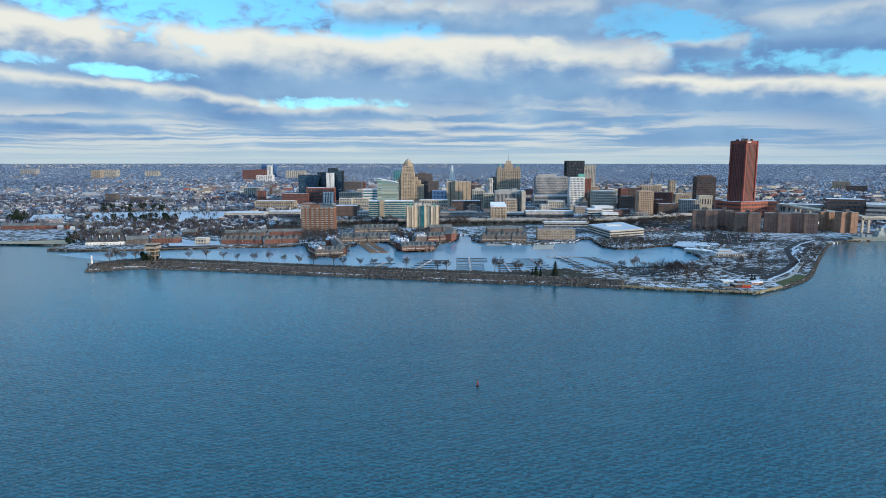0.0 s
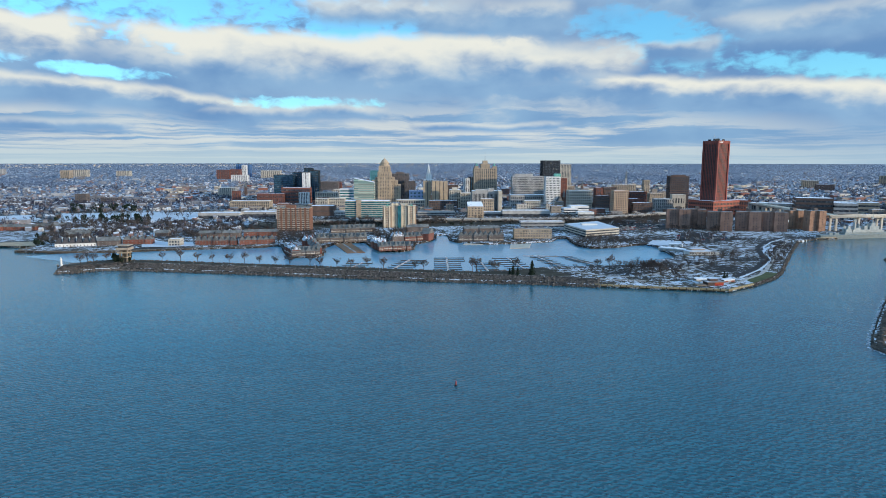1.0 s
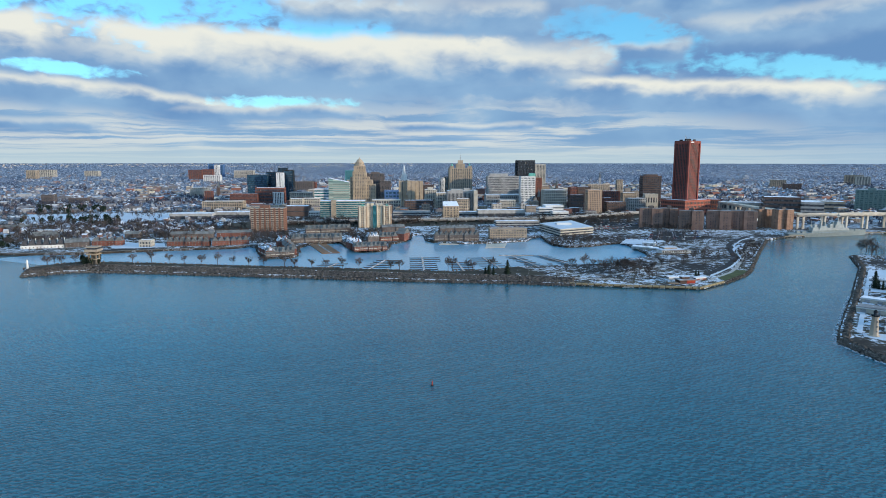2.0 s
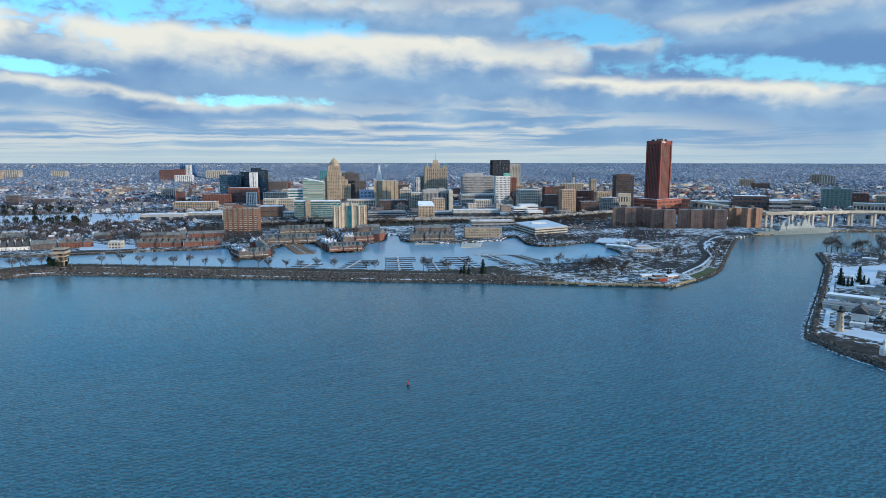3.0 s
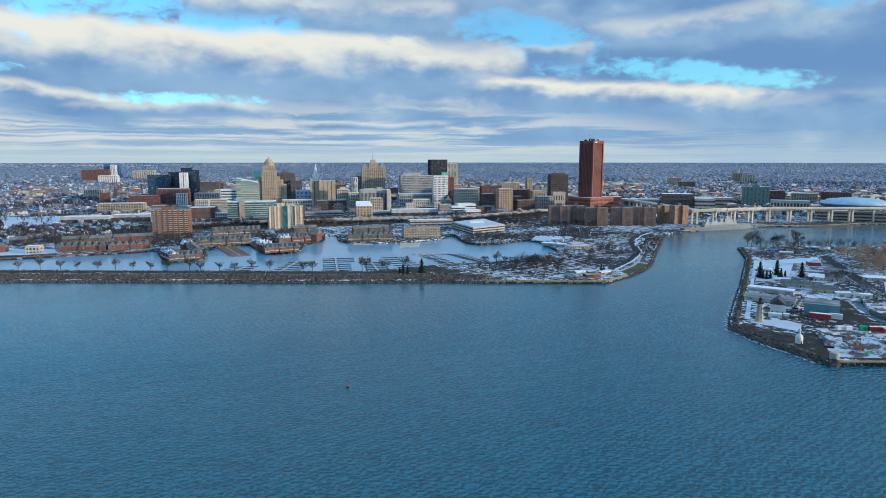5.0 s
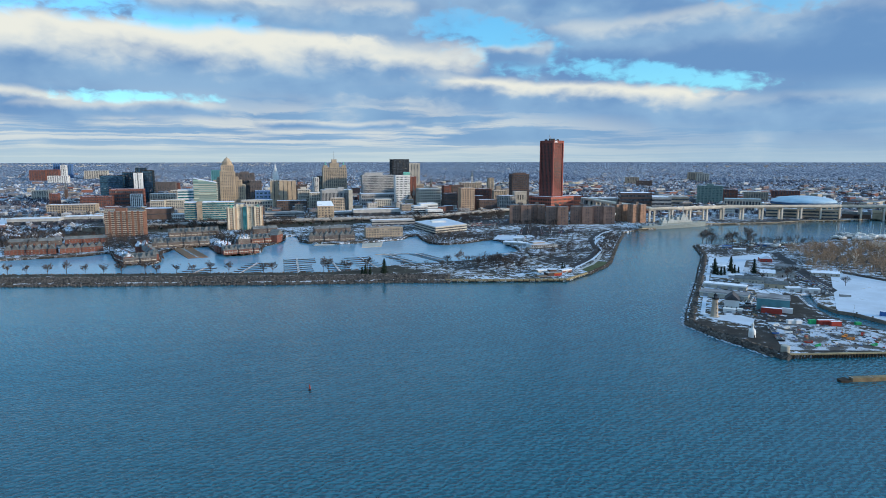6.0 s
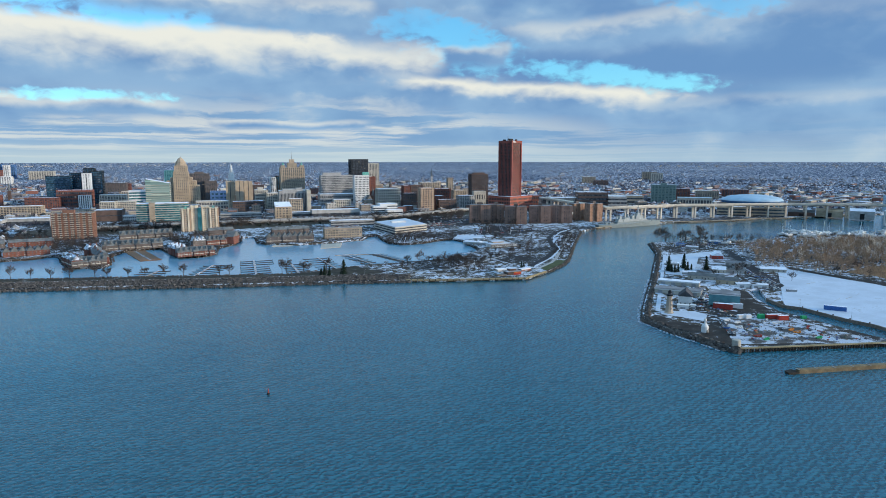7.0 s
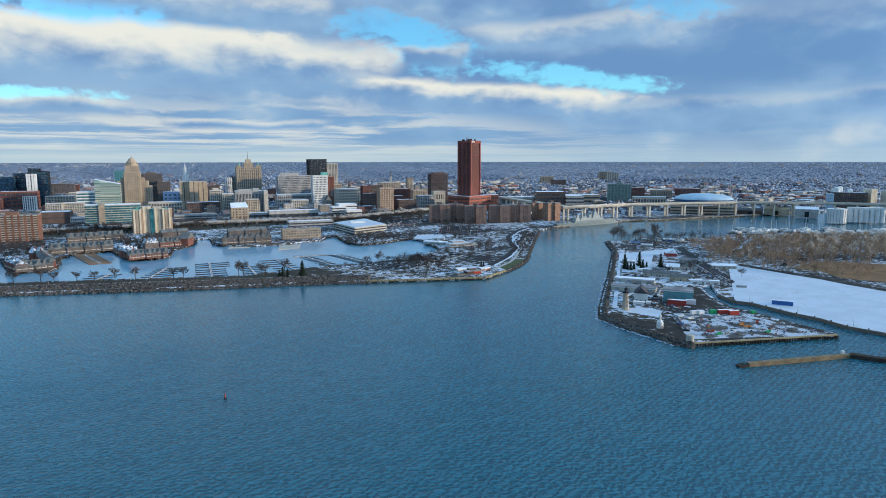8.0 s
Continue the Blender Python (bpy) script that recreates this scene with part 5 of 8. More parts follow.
CREST = [(x + 2, y + 14) for x, y in LAKE_SIDE[2:10]]
patch("breakwater_top", [(x, y + 4) for x, y in LAKE_SIDE[1:10]] + [(x + 1, y - 2) for x, y in MARINA_SIDE[3:]], 2.5, DARK_GRASS, "dark trampled winter grass on the breakwater", thick=.3)
laid("breakwater_bank", CREST, 8.0, 2.3, 4.0, DARK_GRASS, "grassed bank behind the breakwater stones", "ground")
laid("promenade", [(x + 2, y + 26) for x, y in LAKE_SIDE[2:11]], 7.0, 2.4, 2.95, SNOWY_TIMBER, "grey snow-dusted promenade along the breakwater", "path")
laid("quay_wall", LAKE_SIDE[9:13], 2.4, -2.0, 2.6, SHEET, "dark piled quay wall of the park corner", "quay")
cap = thing("quay_cap", 0, 0, 0, 0, "yellowish concrete capping blocks along the quay wall", "quay edge")
me = mesh_of(boxed(-2.7, 2.7, -0.25, 2.0, 1.3, 2.95), CAP)
for px, py, a in along_line(LAKE_SIDE[9:13], 6.2):
    part("block", me, None, cap).matrix_basis = pose(px, py, 0, 0, 0, math.degrees(a))
laid("island_wall", NORTH_SHORE[9:], 1.0, -2.0, 2.8, SHEET, "dark wet timber wall round the house islands", "quay")
laid("quay_wall_river", LAKE_SIDE[12:], 1.2, -2.0, 2.7, SHEET, "dark sheet pile quay along the river", "quay")
laid("river_quay", FAR_QUAY[1:], 3.0, -2.0, 3.2, SANDY, "pale stone quay of the far river bank, sunlight in its colour", "quay")
laid("basin_wall", EAST_SHORE[6:], 1.0, -2.0, 2.8, SHEET, "dark timber and steel basin wall", "quay")


def piles(line, step, z0, z1, r, material, name, label):
    b = thing(name, 0, 0, 0, 0, label, "fender piles")
    bm = bmesh.new()
    lathe(bm, ((r, z0), (r, z1)), 6)
    me = mesh_of(bm, material)
    for px, py, a in along_line(line, step):
        part("fender_post", me, None, b).location = (px, py, 0)


PIER = COAST_SIDE[9:11]
laid("pier_cap", PIER, 2.0, 1.2, 2.9, CAP, "yellowish concrete cap of the harbour pier", "quay")
piles([(x, y - 0.5) for x, y in PIER], 2.0, -2.0, 2.3, 0.35, SHEET, "pier_fender", "dark timber fender piles along the pier")
laid("channel_wall", CHANNEL_SIDE[1:], -1.2, -2.0, 2.6, TIMBER, "dark stained timber and stone channel wall", "quay")
piles(CHANNEL_SIDE[2:], 14.0, -2.0, 3.4, 0.5, SHEET, "channel_fender", "dark mooring piles along the channel wall")


def jetty():
    p = [(316, 269), (389, 257), (399, 241)]
    b = thing("jetty", 0, 0, 0, 0, "low stone jetty with tan concrete top", "jetty")
    part("concrete_section", strip_prism(p[:2], 3.4, -2.0, 2.4), STAINED, b, "tan weathered concrete section")
    me = mesh_of(boxed(-0.25, 0.25, -0.05, 3.45, 0, 0.2), CONCRETE)
    for px, py, a in along_line(p[:2], 12.0):
        part("joint_strip", me, None, b).matrix_basis = pose(px, py, 2.4, 0, 0, math.degrees(a))
    q = [p[1], p[2], (p[2][0] + 90, p[2][1] - 70)]
    part("timber_section", strip_prism(q, 6.5, -2.0, 2.2), SHEET, b, "dark timber crib section")
    part("timber_top", strip_prism([(x, y + .8) for x, y in q], 5.0, 2.1, 2.5), SHEET, b)
    bm = bmesh.new()
    prism(bm, [(p[0][0] - 7, p[0][1] + 1), (p[0][0], p[0][1]), (p[0][0], p[0][1] + 6), (p[0][0] - 6, p[0][1] + 5)], -2.0, 1.2)
    part("toe", bm, SHEET, b)
    bm = bmesh.new()
    lathe(bm, ((1.1, 2.2), (1.1, 4.0), (0.5, 4.3)), 10, p[1][0] - 2, p[1][1] + 4)
    part("beacon_base", bm, WHITE, b)


jetty()


def buoy(x, y):
    b = thing("channel_buoy", x, y, 0, 0, "red and dark channel buoy with cage top", "buoy")
    bm = bmesh.new()
    lathe(bm, ((0.3, -0.8), (0.75, -0.4), (0.8, 0.5), (0.6, 0.8)), 12)
    part("float", bm, BLACK_METAL, b)
    bm = bmesh.new()
    lathe(bm, ((0.4, 0.8), (0.28, 2.6), (0.32, 2.8), (0.1, 3.2)), 8)
    part("cage", bm, RED_PAINT, b)
    bm = bmesh.new()
    lathe(bm, ((0.14, 3.1), (0.14, 3.6)), 8)
    part("lantern", bm, BLACK_METAL, b)


buoy(*(19.5, 339.2))


def finger_dock(p0, p1, fingers, reach_l, reach_r, label):
    """A floating dock: a spine with mooring fingers on both sides and guide piles."""
    b = thing("floating_dock", 0, 0, 0, 0, label, "dock", "marina docks")
    (x0, y0), (x1, y1) = p0, p1
    ln, a = math.hypot(x1 - x0, y1 - y0), math.atan2(y1 - y0, x1 - x0)
    part("spine", boxed(0, ln, -1.2, 1.2, 0.1, 0.75, m=pose(x0, y0, 0, 0, 0, math.degrees(a))), SNOWY_TIMBER, b)
    bm = bmesh.new()
    lathe(bm, ((0.2, -2), (0.2, 1.7)), 6)
    pile = mesh_of(bm, SHEET)
    for k, reach in ((-1, reach_l), (1, reach_r)):
        if not reach:
            continue
        me = mesh_of(boxed(0, reach * k, -0.6, 0.6, 0.1, 0.6), SHEET)
        for i in range(fingers):
            t = (i + 0.6) / fingers
            px, py = x0 + (x1 - x0) * t, y0 + (y1 - y0) * t
            part("finger", me, None, b).location = (px, py, 0)
            part("guide_post", pile, None, b).location = (px + reach * k, py, 0)


DL = "grey timber floating dock with empty mooring fingers"
finger_dock((-86, 721), (-71, 770), 4, 18, 14, DL)
finger_dock((-33, 717), (-13, 792), 6, 10, 22, DL)
finger_dock((32, 709), (33, 765), 4, 16, 16, DL)
finger_dock((33, 769), (34, 811), 3, 16, 22, DL)
finger_dock((77, 709), (75, 769), 5, 12, 14, DL)
finger_dock((122, 712), (112, 806), 6, 20, 10, DL)
finger_dock((171, 716), (152, 810), 8, 10, 9, DL)
finger_dock((214, 727), (189, 815), 9, 10, 9, DL)
finger_dock((181, 815), (136, 820), 4, 4, 4, DL)


def raft(pts, bars, material, label):
    b = thing("floating_raft", 0, 0, 0, 0, label, "dock")
    bm = bmesh.new()
    prism(bm, pts, 0.1, 0.6)
    part("deck", bm, material, b)
    (ax, ay), (bx, by), (cx, cy), (dx, dy) = pts
    for i in range(bars):
        t0, t1 = (i + .1) / bars, (i + .9) / bars
        bm = bmesh.new()
        prism(bm, [(ax + (bx - ax) * t0, ay + (by - ay) * t0), (ax + (bx - ax) * t1, ay + (by - ay) * t1), (dx + (cx - dx) * t1, dy + (cy - dy) * t1), (dx + (cx - dx) * t0, dy + (cy - dy) * t0)], 0.55, 0.8)
        part("dock_section", bm, SNOWY_TIMBER if i == 3 and material is BROWN_DECK else material, b)


raft([(-99, 852), (-75, 857), (-106, 960), (-129, 947)], 7, BROWN_DECK, "brown timber floating docks moored together")
raft([(128, 890), (157, 895), (167, 938), (135, 932)], 7, PALE, "pale floating dock sections moored together")
raft([(64, 933), (94, 932), (96, 945), (69, 952)], 4, PALE, "pale floating dock sections moored together")


def watch_tower(x, y):
    b = thing("observation_tower", x, y, LAND - 0.2, 0, "concrete observation tower with two wide cream decks", "tower")
    me = mesh_of(boxed(-.8, .8, -.8, .8, 0, 19), TIMBER)
    for sx in (-1, 1):
        for sy in (-1, 1):
            part("post", me, None, b).location = (sx * 4, sy * 4, 0)
    part("stair_core", boxed(-2.2, 2.2, -2.2, 2.2, 0, 18), TIMBER, b)
    part("landing", boxed(-5, 5, -5, 5, 6.0, 6.8), SANDY, b)
    part("lower_deck", boxed(-6.2, 6.2, -6.2, 6.2, 11.5, 12.8), SANDY, b)
    part("upper_deck", boxed(-7.4, 7.4, -7.4, 7.4, 15.6, 18.2), LIMESTONE, b)
    part("lookout", boxed(-5.6, 5.6, -5.6, 5.6, 18.2, 20.4), GLASS_DARK, b)
    part("roof", boxed(-6.8, 6.8, -6.8, 6.8, 20.4, 21.3), LIMESTONE, b)


watch_tower(*(-358.2, 772.4))


def pier_light(x, y):
    b = thing("pier_light", x, y, LAND - 0.2, 0, "small white lighthouse on the breakwater end", "lighthouse")
    bm = bmesh.new()
    lathe(bm, ((2.0, 0), (2.0, 1.4), (1.25, 1.6), (1.0, 8.5), (1.5, 8.8), (1.5, 9.2), (0.8, 9.3), (0.8, 11), (0.1, 12)), 14)
    part("tower", bm, WHITE, b)


pier_light(*(-413.6, 734.6))


# ---- trees ----
def branches(rng, base, tip, r, depth, out):
    """Forking limbs as tapered four-sided sticks, from base to tip and on."""
    out.append((base, tip, r, r * 0.62))
    if depth == 0:
        return
    way = tip - base
    for _ in range(3 if depth > 1 else 5):
        turn = Vector((rng.uniform(-1, 1), rng.uniform(-1, 1), rng.uniform(-.25, .9)))
        child = way.normalized() * 0.75 + turn * 0.75
        start = base + way * rng.uniform(.55, 1.0)
        branches(rng, start, start + child.normalized() * way.length * rng.uniform(.5, .8), r * 0.5, depth - 1, out)


def sticks(segments, material):
    verts, faces = [], []
    for p, q, r0, r1 in segments:
        d = (q - p).normalized()
        a = d.orthogonal().normalized()
        c = d.cross(a)
        n = len(verts)
        for o, r in ((p, r0), (q, r1)):
            for k in range(3):
                t = 2.0944 * k
                verts.append(o + (a * math.cos(t) + c * math.sin(t)) * r)
        faces += [(n, n + 1, n + 4, n + 3), (n + 1, n + 2, n + 5, n + 4), (n + 2, n, n + 3, n + 5)]
    me = bpy.data.meshes.new("sticks")
    me.from_pydata([tuple(v) for v in verts], [], faces)
    me.materials.append(material)
    return me


def bare_tree(seed, h, label, group):
    """A leafless tree: tapered trunk, forking limbs and a haze of twigs."""
    rng = random.Random(seed)
    b = new("bare_tree")
    tagged(b, label, "tree", group)
    bm = bmesh.new()
    lathe(bm, ((0.34, -0.3), (0.24, 0.6), (0.2, h * .32), (0.1, h * .62), (0.04, h * .9)), 7)
    part("trunk", bm, BARK, b)
    limbs = []
    for i in range(11):
        a, z = i * 2.4, h * rng.uniform(.24, .62)
        reach = h * rng.uniform(.2, .3)
        p = Vector((0, 0, z))
        branches(rng, p, p + Vector((math.cos(a) * reach * .75, math.sin(a) * reach * .75, reach * .8)), 0.10, 3, limbs)
    part("crown", sticks([(p, q, max(r, 0.07), max(s, 0.045)) for p, q, r, s in limbs], TWIG), None, b)
    return b


def conifer(seed, h, r):
    rng = random.Random(seed)
    b = new("conifer")
    tagged(b, "dark green columnar conifer", "tree", "conifers")
    bm = bmesh.new()
    lathe(bm, ((0.25, -0.3), (0.18, h * .3), (0.05, h * .9)), 6)
    part("trunk", bm, BARK, b)
    verts, faces = [], []
    for i in range(520):
        z = h * (0.05 + 0.95 * rng.random() ** 1.3)
        rr = r * (1 - (z / h)) ** 0.6 * rng.uniform(.5, 1.1)
        a = rng.uniform(0, 6.283)
        c = Vector((math.cos(a) * rr, math.sin(a) * rr, z))
        n = len(verts)
        s = rng.uniform(.35, .7)
        for k in range(3):
            verts.append(tuple(c + Vector((rng.uniform(-s, s), rng.uniform(-s, s), rng.uniform(-s * .4, s * 1.2)))))
        faces.append((n, n + 1, n + 2))
    for i in range(10):
        n, z0, z1 = len(verts), h * (.04 + .09 * i), h * (.04 + .09 * (i + 1.6))
        for k in range(7):
            rr = r * .8 * (1 - z0 / h) ** .6 * rng.uniform(.75, 1.1)
            verts.append((math.cos(k * .8976) * rr, math.sin(k * .8976) * rr, z0))
        verts.append((0, 0, min(z1, h)))
        faces += [(n + k, n + (k + 1) % 7, n + 7) for k in range(7)]
    me = bpy.data.meshes.new("needles")
    me.from_pydata(verts, [], faces)
    me.materials.append(NEEDLE)
    part("crown", me, None, b)
    return b


def plant(models, places, seed, lo=.8, hi=1.2, z=LAND):
    rng = random.Random(seed)
    for i, (x, y) in enumerate(places):
        s = rng.uniform(lo, hi)
        m = pose(x, y, z, 0, 0, rng.uniform(0, 360)) @ Matrix.Diagonal((s, s, s, 1))
        k = i % len(models)
        if models[k][1]:
            copy_thing(models[k][0], m)
        else:
            models[k][0].matrix_basis = m
            models[k][1] = True


RT = "leafless rounded park tree with fine dark twigs"
PARK = [[bare_tree(s, 11, RT, "breakwater trees"), False] for s in (1, 2, 3, 4)]
plant(PARK, [(-316, 777), (-292, 772), (-270, 767), (-251, 763), (-228, 754), (-210, 754), (-190, 746), (-170, 737), (-152, 733), (-128, 729), (-116, 725), (-96, 721), (-80, 721), (-61, 717), (-42, 713), (-6, 705), (4, 701), (58, 694), (63, 697), (81, 694), (85, 690), (106, 694), (-399, 764), (-389, 759), (-401, 751), (-378, 768)], 11, .9, 1.25)
plant(PARK, [(202, 704), (214, 697), (227, 704), (245, 682), (254, 689), (255, 675), (265, 682), (264, 707), (265, 662), (229, 672), (265, 639), (304, 696), (317, 703), (337, 711), (268, 645), (293, 689), (380, 768), (373, 734)], 12, .8, 1.3)
plant(PARK, [(617, 788), (614, 775), (629, 783), (654, 780), (656, 772), (685, 775), (675, 757)], 13, 1.3, 1.8, 2.2)
plant(PARK, [(543, 480), (652, 494), (612, 487), (637, 469), (520, 541), (513, 521), (534, 535), (480, 520), (531, 544)], 16, .7, 1.05, 2.2)
EVER = [[conifer(s, 11, 2.9), False] for s in (1, 2, 3)]
plant(EVER, [(120, 666)], 14, 1.45, 1.5)
plant(EVER, [(99, 662), (104, 662), (96, 666)], 14, .7, .95)
plant(EVER, [(463, 569), (464, 560), (470, 562), (491, 578), (487, 567), (493, 568), (508, 562), (475, 556), (463, 564)], 15, .7, 1.05, 2.2)


def twig_mass(name, places, h_lo, h_hi, spread, tufts, material, label, seed, category="trees", size=1.0):
    """Many leafless trees as one mass: short stems under tangled upright sprays. places: (x, y, z, scale)."""
    rng = np.random.default_rng(seed)
    verts, faces = [], []
    n = 0
    for x, y, z, s in places:
        h = rng.uniform(h_lo, h_hi) * s
        w = spread * h
        t0 = rng.normal(0, 1, (tufts, 3))
        t0 /= np.linalg.norm(t0, axis=1)[:, None] + 1e-6
        t0 *= rng.uniform(.45, 1, (tufts, 1)) ** .5
        c = np.stack([x + t0[:, 0] * w * .5, y + t0[:, 1] * w * .5, z + h * (.6 + t0[:, 2] * .4)], 1)
        root = np.stack([x + t0[:, 0] * w * .12, y + t0[:, 1] * w * .12, np.full(tufts, z - .2)], 1)
        root = c + (root - c) * rng.uniform(.25, .8, (tufts, 1))
        side = rng.normal(0, 1, (tufts, 3)) * h * .055 * size
        tri = np.stack([root, c + side, c - side * .6], 1).reshape(-1, 3)
        stem = np.array([(x - h * .02, y, z - .3), (x + h * .02, y, z - .3), (x, y, z + h * .75)])
        verts.append(np.concatenate([tri, stem]))
        k = tufts + 1
        faces.append(np.arange(n, n + 3 * k).reshape(-1, 3))
        n += 3 * k
    v, f = np.concatenate(verts), np.concatenate(faces)
    me = bpy.data.meshes.new(name)
    me.from_pydata(v.tolist(), [], f.tolist())
    me.materials.append(material)
    return tagged(part(name, me, None), label, category, kind="stuff")


def tree_shape(seed, limbs, forks, twigs, spread, thick):
    """The corners and triangles of one leafless tree a metre high: stem and limbs three-sided, twigs as thin tapering spikes."""
    rng = random.Random(seed)
    verts, faces = [], []

    def stick(p, q, r0, r1):
        d = (q - p).normalized()
        a = d.orthogonal().normalized()
        c = d.cross(a)
        n = len(verts)
        for o, r in ((p, r0), (q, r1)):
            verts.extend(tuple(o + (a * math.cos(2.0944 * k) + c * math.sin(2.0944 * k)) * r) for k in range(3))
        for k in range(3):
            l = (k + 1) % 3
            faces.extend(((n + k, n + l, n + 3 + l), (n + k, n + 3 + l, n + 3 + k)))

    def spike(p, q, r):
        a = (q - p).normalized().orthogonal().normalized()
        a.rotate(Matrix.Rotation(rng.uniform(0, 6.28), 3, (q - p).normalized()))
        n = len(verts)
        verts.extend((tuple(p - a * r), tuple(p + a * r), tuple(q)))
        faces.append((n, n + 1, n + 2))

    lean = Vector((rng.uniform(-.06, .06), rng.uniform(-.06, .06), .8))
    stick(Vector((0, 0, -.03)), lean, .013 * thick, .005 * thick)
    for i in range(limbs):
        u = rng.uniform(.22, .95)
        p = lean * u
        turn = i * 2.4 + rng.uniform(-.5, .5)
        reach = spread * (1.15 - .6 * abs(u - .45)) * rng.uniform(.75, 1.15)
        q = p + Vector((math.cos(turn) * reach * .75, math.sin(turn) * reach * .75, reach * rng.uniform(.5, 1.0)))
        stick(p, q, .0065 * thick, .0035 * thick)
        for _ in range(forks):
            p2 = p + (q - p) * rng.uniform(.35, 1.0)
            d = (q - p).normalized() * .7 + Vector((rng.uniform(-1, 1), rng.uniform(-1, 1), rng.uniform(-.2, .9))) * .7
            q2 = p2 + d.normalized() * reach * rng.uniform(.4, .7)
            spike(p2, q2, .005 * thick)
            for _ in range(twigs):
                p3 = p2 + (q2 - p2) * rng.uniform(.2, 1.0)
                d = (q2 - p2).normalized() * .5 + Vector((rng.uniform(-1, 1), rng.uniform(-1, 1), rng.uniform(-.2, .9))) * .8
                spike(p3, p3 + d.normalized() * reach * rng.uniform(.2, .45), .0038 * thick)
    return np.array(verts), np.array(faces)


def grove(name, places, h_lo, h_hi, material, label, seed, category="trees", limbs=10, forks=4, twigs=5, spread=.34, thick=1.0):
    """Many leafless trees, each a stem with limbs and twigs. places: (x, y, z, scale)."""
    rng = np.random.default_rng(seed)
    shapes = [tree_shape(seed * 10 + k, limbs, forks, twigs, spread, thick) for k in range(6)]
    verts, faces, n = [], [], 0
    for i, (x, y, z, k) in enumerate(places):
        v, f = shapes[i % 6]
        h, a = rng.uniform(h_lo, h_hi) * k, rng.uniform(0, 6.28)
        w = h * rng.uniform(.85, 1.2)
        ca, sa = math.cos(a) * w, math.sin(a) * w
        verts.append(np.stack([x + v[:, 0] * ca - v[:, 1] * sa, y + v[:, 0] * sa + v[:, 1] * ca, z + v[:, 2] * h], 1))
        faces.append(f + n)
        n += len(v)
    me = bpy.data.meshes.new(name)
    me.from_pydata(np.concatenate(verts).tolist(), [], np.concatenate(faces).tolist())
    me.materials.append(material)
    return tagged(part(name, me, None), label, category, kind="stuff")


def inside(poly, x, y):
    hit = False
    for (x0, y0), (x1, y1) in zip(poly, poly[1:] + poly[:1]):
        if (y0 > y) != (y1 > y) and x < (x1 - x0) * (y - y0) / (y1 - y0) + x0:
            hit = not hit
    return hit


def scatter(poly, count, seed, z=LAND, scale=1.0, gap=0.0):
    rng = random.Random(seed)
    xs, ys = [p[0] for p in poly], [p[1] for p in poly]
    out = []
    while len(out) < count:
        x, y = rng.uniform(min(xs), max(xs)), rng.uniform(min(ys), max(ys))
        if inside(poly, x, y) and (not gap or noise.noise((x * gap, y * gap, seed)) > -0.1):
            out.append((x, y, z, scale))
    return out


WOOD = [(665, 686), (616, 589), (625, 548), (647, 505), (700, 517), (790, 489), (835, 470), (1066, 603), (1015, 632), (902, 678), (779, 707)]
grove("bare_wood", scatter(WOOD, 1050, 21, 2.2), 7, 14, WOOD_TWIG, "dense leafless brown wood on the point", 22, "wood", 11, 4, 5, .34, 1.5)
grove("pale_trunks", scatter([(760, 690), (740, 520), (835, 470), (1066, 603), (1015, 632), (902, 678)], 150, 23, 2.2) + scatter(WOOD, 30, 29, 2.2), 12, 18, PALE_BARK, "pale sycamores standing in the wood", 24, "wood", 8, 3, 2, .28, 2.2)
grove("brush", scatter([(621, 794), (607, 743), (685, 724), (780, 729), (763, 758), (664, 799)], 70, 25, 2.2), 6, 13, TWIG, "leafless brush along the river bank", 26, "shrubs", thick=1.6)
grove("wood_edge", scatter([(606, 490), (640, 430), (690, 440), (745, 480), (700, 515), (640, 505)], 90, 156, 2.2) + scatter([(560, 560), (610, 480), (640, 500), (620, 590)], 40, 157, 2.2), 5, 11, WOOD_TWIG, "brown leafless saplings at the edge of the wood", 158, "wood", 9, 4, 4, .4, 1.5)
twig_mass("bank_shrubs", scatter([(396, 703), (446, 750), (532, 878), (554, 927), (497, 879), (400, 734)], 110, 27), 2.5, 5, .9, 26, TWIG, "dark leafless shrubs on the river bank", 28, "shrubs")
for k, (seed, count, poly) in enumerate((
        (31, 150, [(-194, 1175), (-69, 1195), (50, 1215), (54, 1296), (-74, 1285), (-209, 1263)]), (32, 200, [(157, 1193), (284, 1235), (348, 1150), (469, 1211), (535, 1384), (253, 1307)]),
        (33, 60, [(223, 910), (243, 880), (313, 910), (353, 941), (324, 983), (259, 969)]), (34, 120, [(-545, 909), (-629, 1085), (-541, 1148), (-481, 1019), (-529, 909)]),
        (35, 140, [(-402, 981), (-344, 981), (-242, 1082), (-263, 1176), (-458, 1148)]), (36, 60, [(-207, 920), (-150, 932), (-179, 1081), (-242, 1082)]),
        (37, 60, [(-67, 944), (-21, 957), (-23, 1080), (-82, 1080)]), (38, 90, [(427, 1076), (644, 1075), (699, 1167), (464, 1169)]))):
    grove("leafless_trees", scatter(poly, round(count * 1.25), seed), 5, 11, TWIG, "dark leafless trees and shrubs between the buildings", seed + 50, limbs=9, spread=.42, thick=2.6)


